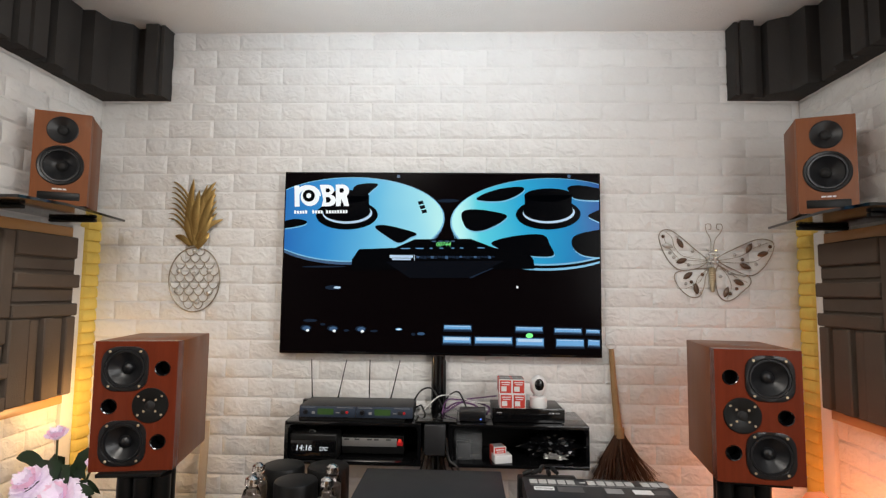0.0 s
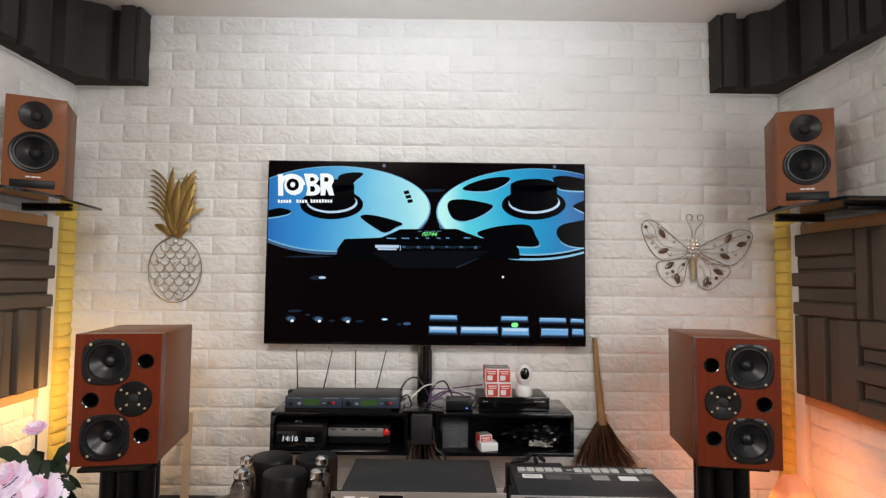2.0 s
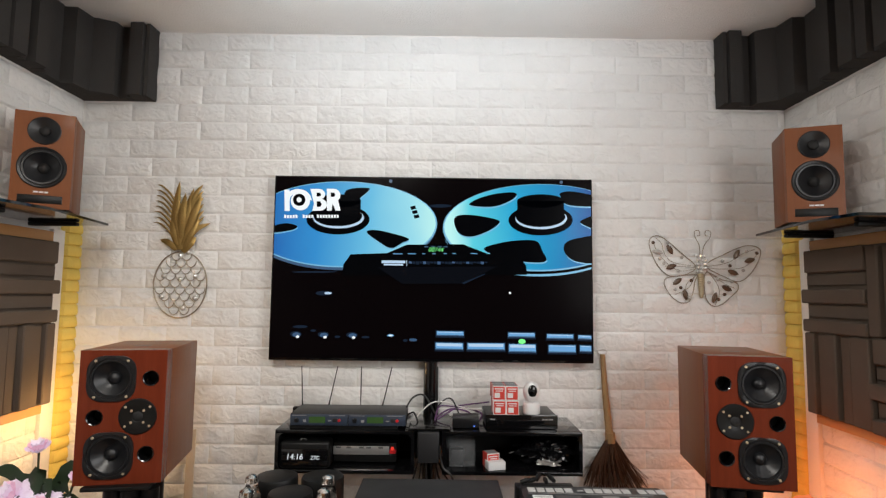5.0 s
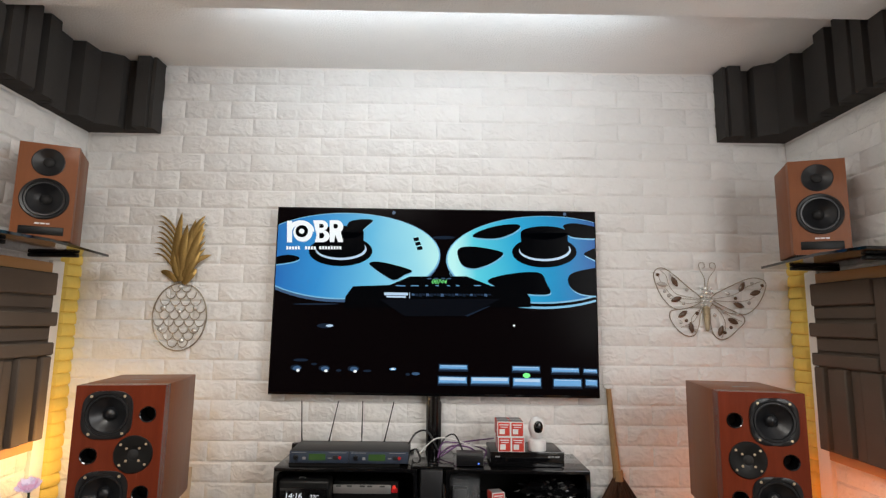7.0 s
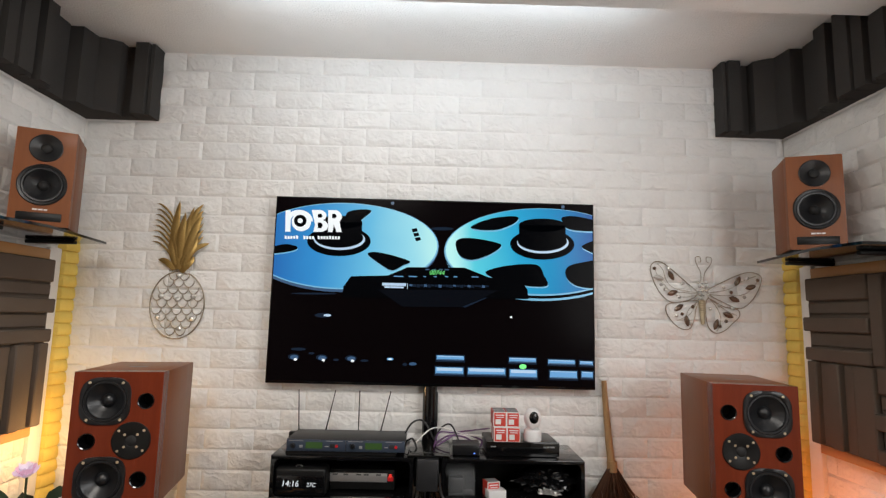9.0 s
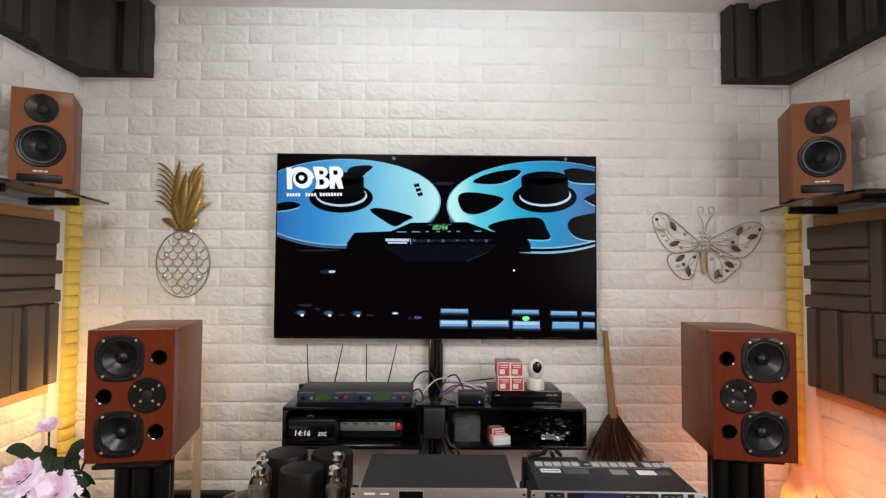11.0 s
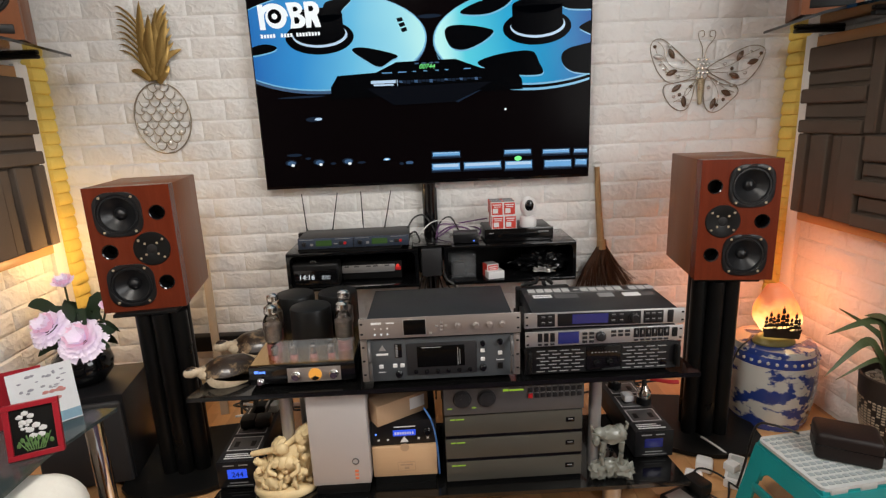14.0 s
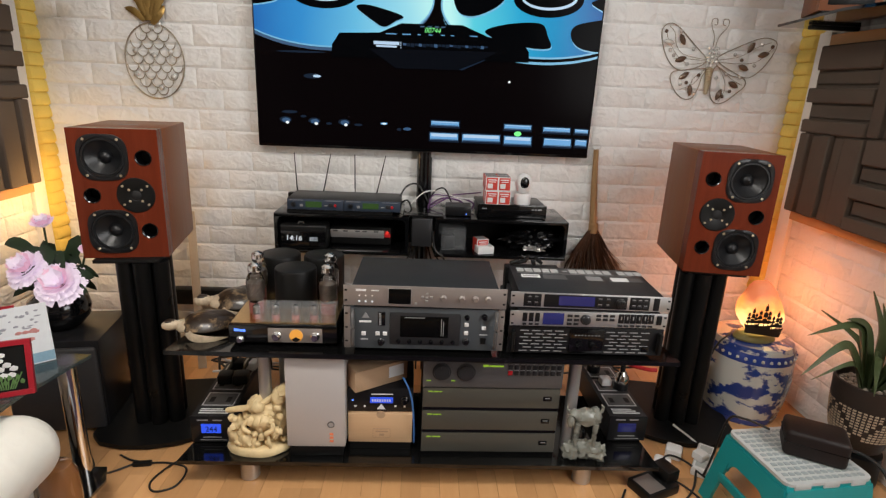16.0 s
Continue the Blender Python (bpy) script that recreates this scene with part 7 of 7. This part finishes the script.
def peony(cx, cy, cz, s, tilt, name="peony"):
    fl = part(name, tube(B(), [(cx * 0.15, cy * 0.2, 0.12), (cx * 0.7, cy * 0.7, cz * 0.65), (cx, cy, cz)], 0.004, 6), LEAF, vase)
    rr = random.Random(int(cz * 1000))
    kinds = ((5, 0.12, 1.05), (7, 0.32, 0.90), (9, 0.55, 0.66), (11, 0.78, 0.40), (12, 1.0, 0.10))
    for ring, (cnt, r0, up) in enumerate(kinds[:3] if name == "peony_bud" else kinds):
        for i in range(cnt):
            a = 2 * math.pi * (i + 0.37 * ring) / cnt + rr.uniform(-0.2, 0.2)
            bm = B()
            g = bmesh.ops.create_grid(bm, x_segments=6, y_segments=5, size=1)
            for v in g["verts"]:
                u, w = v.co.x, (v.co.y + 1) / 2
                width = 0.36 * (0.45 + 0.9 * w - 0.55 * w * w)
                rad = r0 * 0.35 + w * (0.25 + 0.45 * r0)
                z = up * w * 0.75 + 0.10 * (1 - u * u) * (1 - up) - 0.16 * w * w * r0 + 0.16 * w * noise.noise((u * 2.6 + i * 3.1, w * 1.5, ring * 2.7))
                v.co = Vector((rad, u * width, z)) * s
                v.co.z += 0.10 * s * (u * u) * up
            rot = Matrix.Translation((cx, cy, cz)) @ Matrix.Rotation(radians(tilt[0]), 4, "X") @ Matrix.Rotation(radians(tilt[1]), 4, "Y") @ Matrix.Rotation(a, 4, "Z")
            bmesh.ops.transform(bm, matrix=rot, verts=bm.verts)
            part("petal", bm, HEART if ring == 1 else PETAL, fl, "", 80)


peony(0.006, -0.02, 0.385, 0.052, (15, 0), "peony_bud")
peony(-0.058, -0.04, 0.232, 0.074, (40, -15))
peony(0.052, -0.05, 0.186, 0.082, (50, 5))
peony(0.125, 0.0, 0.290, 0.036, (20, 25), "peony_bud")
rr = random.Random(12)
for i in range(22):
    a = rr.uniform(0, 6.28)
    r, z = rr.uniform(0.08, 0.16), rr.uniform(0.12, 0.30)
    pts = [(0.02 * math.cos(a), 0.02 * math.sin(a), 0.12), (r * 0.6 * math.cos(a), r * 0.6 * math.sin(a), z + 0.02), (r * math.cos(a), r * math.sin(a), z - 0.01 + rr.uniform(-0.03, 0.02))]
    part("leaf", blade(B(), pts, rr.uniform(0.018, 0.03), 0.001, 0.15), LEAF, vase)
for pts in ([(-0.05, -0.01, 0.28), (-0.09, -0.02, 0.32), (-0.14, -0.02, 0.315)], [(-0.02, -0.02, 0.30), (0.01, -0.03, 0.29), (0.02, -0.04, 0.25)], [(0.06, -0.02, 0.20), (0.11, -0.03, 0.215), (0.16, -0.03, 0.205)], [(0.06, -0.03, 0.17), (0.10, -0.05, 0.175), (0.15, -0.06, 0.16)]):
    part("leaf", blade(B(), pts, 0.026, 0.001, 0.15), LEAF, vase)

table = thing("side_table", (-0.96, -1.065, 0), 0, "tinted glass side table on chrome legs", "side table")
part("glass_top", slab(B(), [(0.02, 0.02), (-0.62, 0.02), (-0.62, -0.55), (-0.03, -0.55), (-0.03, -0.20)], 0.492, 0.502), TINT, table, "tinted glass top")
part("lower_glass", slab(B(), [(0.0, 0.04), (-0.60, 0.03), (-0.60, -0.5), (-0.02, -0.5), (0.03, -0.02)], 0.095, 0.103), GLASSBLK, table)
for x, y in ((-0.04, -0.005), (-0.58, -0.02), (-0.58, -0.5)):
    part("leg", cyl(B(), (x, y, 0), 0.024, 0.491, "z", 28), CHROME, table, "chrome tube leg")
    part("collar", cyl(B(), (x, y, 0.085), 0.029, 0.012, "z", 28, 0.002), CHROME, table)

fr = thing("picture_frame", (-1.0105, -1.270, 0.5025), 23.6, "red-framed picture of white flowers on black", "picture frame")
tilt = Matrix.Rotation(radians(-14), 4, "X")
for a in ((-0.058, 0.058, 0.0, 0.013), (-0.058, 0.058, 0.125, 0.138), (-0.058, -0.045, 0.013, 0.125), (0.045, 0.058, 0.013, 0.125)):
    part("frame_bar", box(B(), a[0], a[1], -0.008, 0.008, a[2], a[3], 0.001, 1, tilt), REDFRAME, fr)
part("picture", box(B(), -0.046, 0.046, -0.002, 0.004, 0.012, 0.126, m=tilt), BLACKM, fr)
for cx, cz, q in ((-0.014, 0.100, 0.017), (0.006, 0.064, 0.020), (-0.018, 0.080, 0.010)):
    for i in range(5):
        a = 2 * math.pi * i / 5 + 0.3
        part("white_petal", blob(B(), tilt @ Vector((cx + q * 0.7 * math.cos(a), -0.003, cz + q * 0.7 * math.sin(a))), q * 0.52, 0.0015, q * 0.42, 1), PRINT, fr)
for i in range(9):
    a = -0.034 + i * 0.0085
    part("stem", tube(B(), [tilt @ Vector((a * 0.5, -0.003, 0.018)), tilt @ Vector((a, -0.003, 0.045 + 0.006 * (i % 3)))], 0.0016, 5), PICGREEN, fr)
    part("painted_leaf", blob(B(), tilt @ Vector((a, -0.003, 0.034 + 0.012 * (i % 2))), 0.0055, 0.0014, 0.008, 1), PICGREEN, fr)
CARDW = mat("greeting_card_paper", (0.62, 0.64, 0.66), 0.6, var=0.06, scale=40, bump=0.01)
cd = thing("greeting_card", (-1.064, -1.118, 0.5025), 40, "white floral greeting card standing open", "card", "greeting cards")
tilt = Matrix.Rotation(radians(-10), 4, "X")
part("front_leaf", box(B(), -0.085, 0.062, -0.001, 0.001, 0.0, 0.165, m=tilt), CARDW, cd)
part("back_leaf", box(B(), -0.085, 0.062, 0.028, 0.030, 0.0, 0.16, m=tilt), CARDW, cd)
rr = random.Random(5)
PINKP = mat("pink_print", (0.50, 0.22, 0.20), 0.6)
BLUEP = mat("blue_print", (0.20, 0.33, 0.42), 0.6)
GREYP = mat("grey_floral_print", (0.30, 0.30, 0.34), 0.6)
for i in range(20):
    x, z = rr.uniform(-0.06, 0.045), rr.uniform(0.10, 0.15)
    part("printed_leaf", blob(B(), tilt @ Vector((x, -0.0015, z)), rr.uniform(0.004, 0.009), 0.0008, rr.uniform(0.002, 0.005), 1), GREYP, cd)
for i in range(10):
    part("printed_flower", blob(B(), tilt @ Vector((rr.uniform(-0.01, 0.04), -0.0015, rr.uniform(0.06, 0.095))), 0.009, 0.0009, 0.006, 1), PINKP, cd)
part("blue_wash", box(B(), -0.085, 0.0615, -0.0018, 0.0, 0.003, 0.030, m=tilt), BLUEP, cd)
c2 = thing("greeting_card", (-1.155, -1.115, 0.5025), 30, "deep red greeting card behind the floral one", "card", "greeting cards")
part("front_leaf", box(B(), -0.08, 0.06, -0.001, 0.001, 0, 0.155, m=tilt), REDFRAME, c2)
part("back_leaf", box(B(), -0.08, 0.06, 0.02, 0.022, 0, 0.15, m=tilt), CARDW, c2)

sofa = thing("armchair", (-1.03, -1.34, 0), 0, "cream leather armchair arm with turned wood front", "armchair")
bm = B()
box(bm, -0.42, 0.142, -0.55, 0.100, 0.285, 0.462, 0.080, 6)
for v in bm.verts:
    v.co.z += 0.016 * noise.noise(v.co * 7)
    v.co.x += 0.012 * noise.noise(v.co * 9 + Vector((5, 0, 0)))
part("arm", bm, LEATHER, sofa, "plump cream leather arm")
bm = B()
box(bm, -0.42, 0.045, -0.55, 0.075, 0.10, 0.34, 0.03, 3)
part("arm_side", bm, LEATHER, sofa)
bm = B()
lathe(bm, [(0.030, 0), (0.038, 0.02), (0.044, 0.10), (0.048, 0.20), (0.045, 0.262), (0.034, 0.292), (0.012, 0.302), (0, 0.303)], 30, Matrix.Translation((0.092, 0.085, 0.0)))
part("front_post", bm, SOFAWOOD, sofa, "rounded brown wooden post")
part("seat_box", box(B(), -0.42, 0.05, -0.5, 0.05, 0.02, 0.16, 0.01), LEATHER, sofa)
bm = B()
box(bm, -0.28, 0.28, -0.15, 0.15, 0, 0.10, 0.045, 4)
solo("grey_cushion", bm, GREYCLOTH, "pale grey cloth cushion on the floor", "cushion", pose(-0.86, -1.62, 0.0, 0, 0, 8))

bm = B()
lathe(bm, [(0.95, 0.0), (0.96, 0.006), (0.95, 0.012), (0, 0.013)], 72, Matrix.Diagonal((1.25, 0.75, 1, 1)))
solo("oval_rug", bm, RUG, "dark purple oval rug on the oak floor", "rug", pose(0.22, -1.895, -0.0005))

lead = thing("corded_switch", (-0.93, -0.89, 0), 8, "thin black lead with an inline switch on floor", "cable")
part("switch", box(B(), -0.03, 0.03, -0.009, 0.009, 0, 0.016, 0.004), BLACKM, lead)
part("lead", tube(B(), smooth_path([(0.03, 0, 0.008), (0.09, -0.005, 0.005), (0.15, -0.04, 0.005), (0.14, -0.12, 0.005), (0.08, -0.14, 0.005), (0.055, -0.09, 0.005), (0.10, -0.01, 0.006), (0.16, 0.03, 0.005)], 8), 0.0035, 6), CABLE, lead)
part("lead", tube(B(), smooth_path([(-0.03, 0, 0.008), (-0.09, -0.03, 0.005), (-0.14, -0.03, 0.005), (-0.16, 0.02, 0.005), (-0.19, 0.07, 0.005)], 8), 0.0035, 6), CABLE, lead)
part("lead", tube(B(), smooth_path([(-0.01, 0.01, 0.008), (-0.05, 0.03, 0.005), (-0.09, 0.06, 0.005)], 8), 0.0035, 6), CABLE, lead)

# window beside the viewer
win = thing("window_1", (XW + 0.07, -2.35, 0.9), 0, "white-framed window in the side wall", "window", "", "structure")
for a in ((-0.649, 0.649, 0.002, 0.05), (-0.649, 0.649, 1.25, 1.298), (-0.649, -0.60, 0.05, 1.25), (0.60, 0.649, 0.05, 1.25), (-0.025, 0.025, 0.05, 1.25)):
    part("window_frame", box(B(), -0.03, 0.03, a[0], a[1], a[2], a[3], 0.004), TRIMW, win)

# ---- bricks and floor strips ----


def brick_mesh(bm, w, h, d, seed):
    """A pillow-faced moulded brick in x, z with its face towards -y."""
    r = random.Random(seed)
    g = 0.0025
    ends = min(0.019, w * 0.25)
    xs = [-w / 2 + g, -w / 2 + ends * r.uniform(0.7, 1.1), -w * 0.14, w * 0.15, w / 2 - ends * r.uniform(0.7, 1.1), w / 2 - g]
    zs = [-h / 2 + g, -h / 2 + 0.011, h / 2 - 0.011, h / 2 - g]
    nx, nz, vs = 5, 3, []
    for j, z0 in enumerate(zs):
        row = []
        for i, x0 in enumerate(xs):
            edge = i in (0, nx) or j in (0, nz)
            x, z = x0 + (0 if edge else r.uniform(-0.004, 0.004)), z0 + (0 if edge else r.uniform(-0.003, 0.003))
            y = -d * (r.uniform(0.12, 0.3) if edge else r.uniform(0.85, 1.2))
            row.append(bm.verts.new((x, y, z)))
        vs.append(row)
    for j in range(nz):
        for i in range(nx):
            bm.faces.new((vs[j][i], vs[j][i + 1], vs[j + 1][i + 1], vs[j + 1][i]))
    rim = vs[0][:] + [vs[j][nx] for j in range(1, nz + 1)] + vs[nz][-2::-1] + [vs[j][0] for j in range(nz - 1, 0, -1)]
    k = len(rim)
    base = [bm.verts.new((v.co.x * 1.0 + (0.004 if v.co.x > 0 else -0.004), 0.001, v.co.z + (0.004 if v.co.z > 0 else -0.004))) for v in rim]
    for i in range(k):
        j = (i + 1) % k
        bm.faces.new((rim[j], rim[i], base[i], base[j]))
    return bm


BW, BH, BD = 0.219, 0.0873, 0.0068
whole = [as_mesh("brick", brick_mesh(B(), BW, BH, BD, 100 + i), WALL, 30) for i in range(10)]


def lay(wall, s_from, s_to, place, chosen, rest_name, shift=0.0):
    """Bricks along a wall in running bond: chosen ones are pieces, the others one mesh."""
    rest, r, z, row = B(), random.Random(17), 2.450 + BH / 2, 0
    while z > 0.03:
        s = s_from - shift - (BW / 2 if row % 2 else 0)
        while s < s_to:
            a, b = max(s, s_from), min(s + BW, s_to)
            if b - a > 0.03:
                m = place((a + b) / 2, z)
                if chosen((a + b) / 2, z) and b - a > BW * 0.98:
                    piece("brick", whole[r.randrange(10)], wall, m)
                else:
                    n0 = len(rest.verts)
                    brick_mesh(rest, b - a, BH, BD, r.randrange(10 ** 6))
                    rest.verts.ensure_lookup_table()
                    for v in rest.verts[n0:]:
                        v.co = m @ v.co
            s += BW
        z -= BH
        row += 1
    ob = new(rest_name, as_mesh(rest_name, rest, WALLSTUFF, 30))
    ob.parent = wall
    tagged(ob, kind="stuff")


lay(wall_north, -XW, XW, lambda s, z: pose(s, 0, z), lambda s, z: z > 0.98 and abs(s) < 1.62, "bricks_rest", 0.208)
lay(wall_west, 0.0, 2.4, lambda s, z: pose(-XW, -s, z, 0, 0, 90), lambda s, z: s < 1.25, "bricks_rest")
lay(wall_east, 0.0, 1.68, lambda s, z: pose(XW, -s, z, 0, 0, -90), lambda s, z: s < 1.25, "bricks_rest")


def plank_mesh(seed):
    r, bm = random.Random(seed), B()
    for k in range(3):
        x0, y = -0.0965 + k * 0.0645, 0.0
        while y < 1.20:
            L = min(r.uniform(0.25, 0.48), 1.205 - y)
            box(bm, x0 + 0.0002, x0 + 0.0641, y + 0.0002, y + L - 0.0002, -0.008, 0.0 - r.uniform(0, 0.0002))
            y += L
    return bm


planks = [as_mesh("floor_plank", plank_mesh(60 + i), OAK) for i in range(5)]
r = random.Random(2)
c = 0
x = -XW + 0.097
while x < XW - 0.09:
    y = -4.4 - r.uniform(0, 0.9)
    while y < 0:
        if y + 1.206 > -4.3:
            yy = max(min(y, -1.207), -4.395)
            if yy == y or y < -0.1:
                piece("floor_plank", planks[r.randrange(5)], floor, pose(x, yy, -0.0002 * (c % 3) - (0.0006 if yy != y else 0)))
        y += 1.207
        c += 1
    x += 0.194
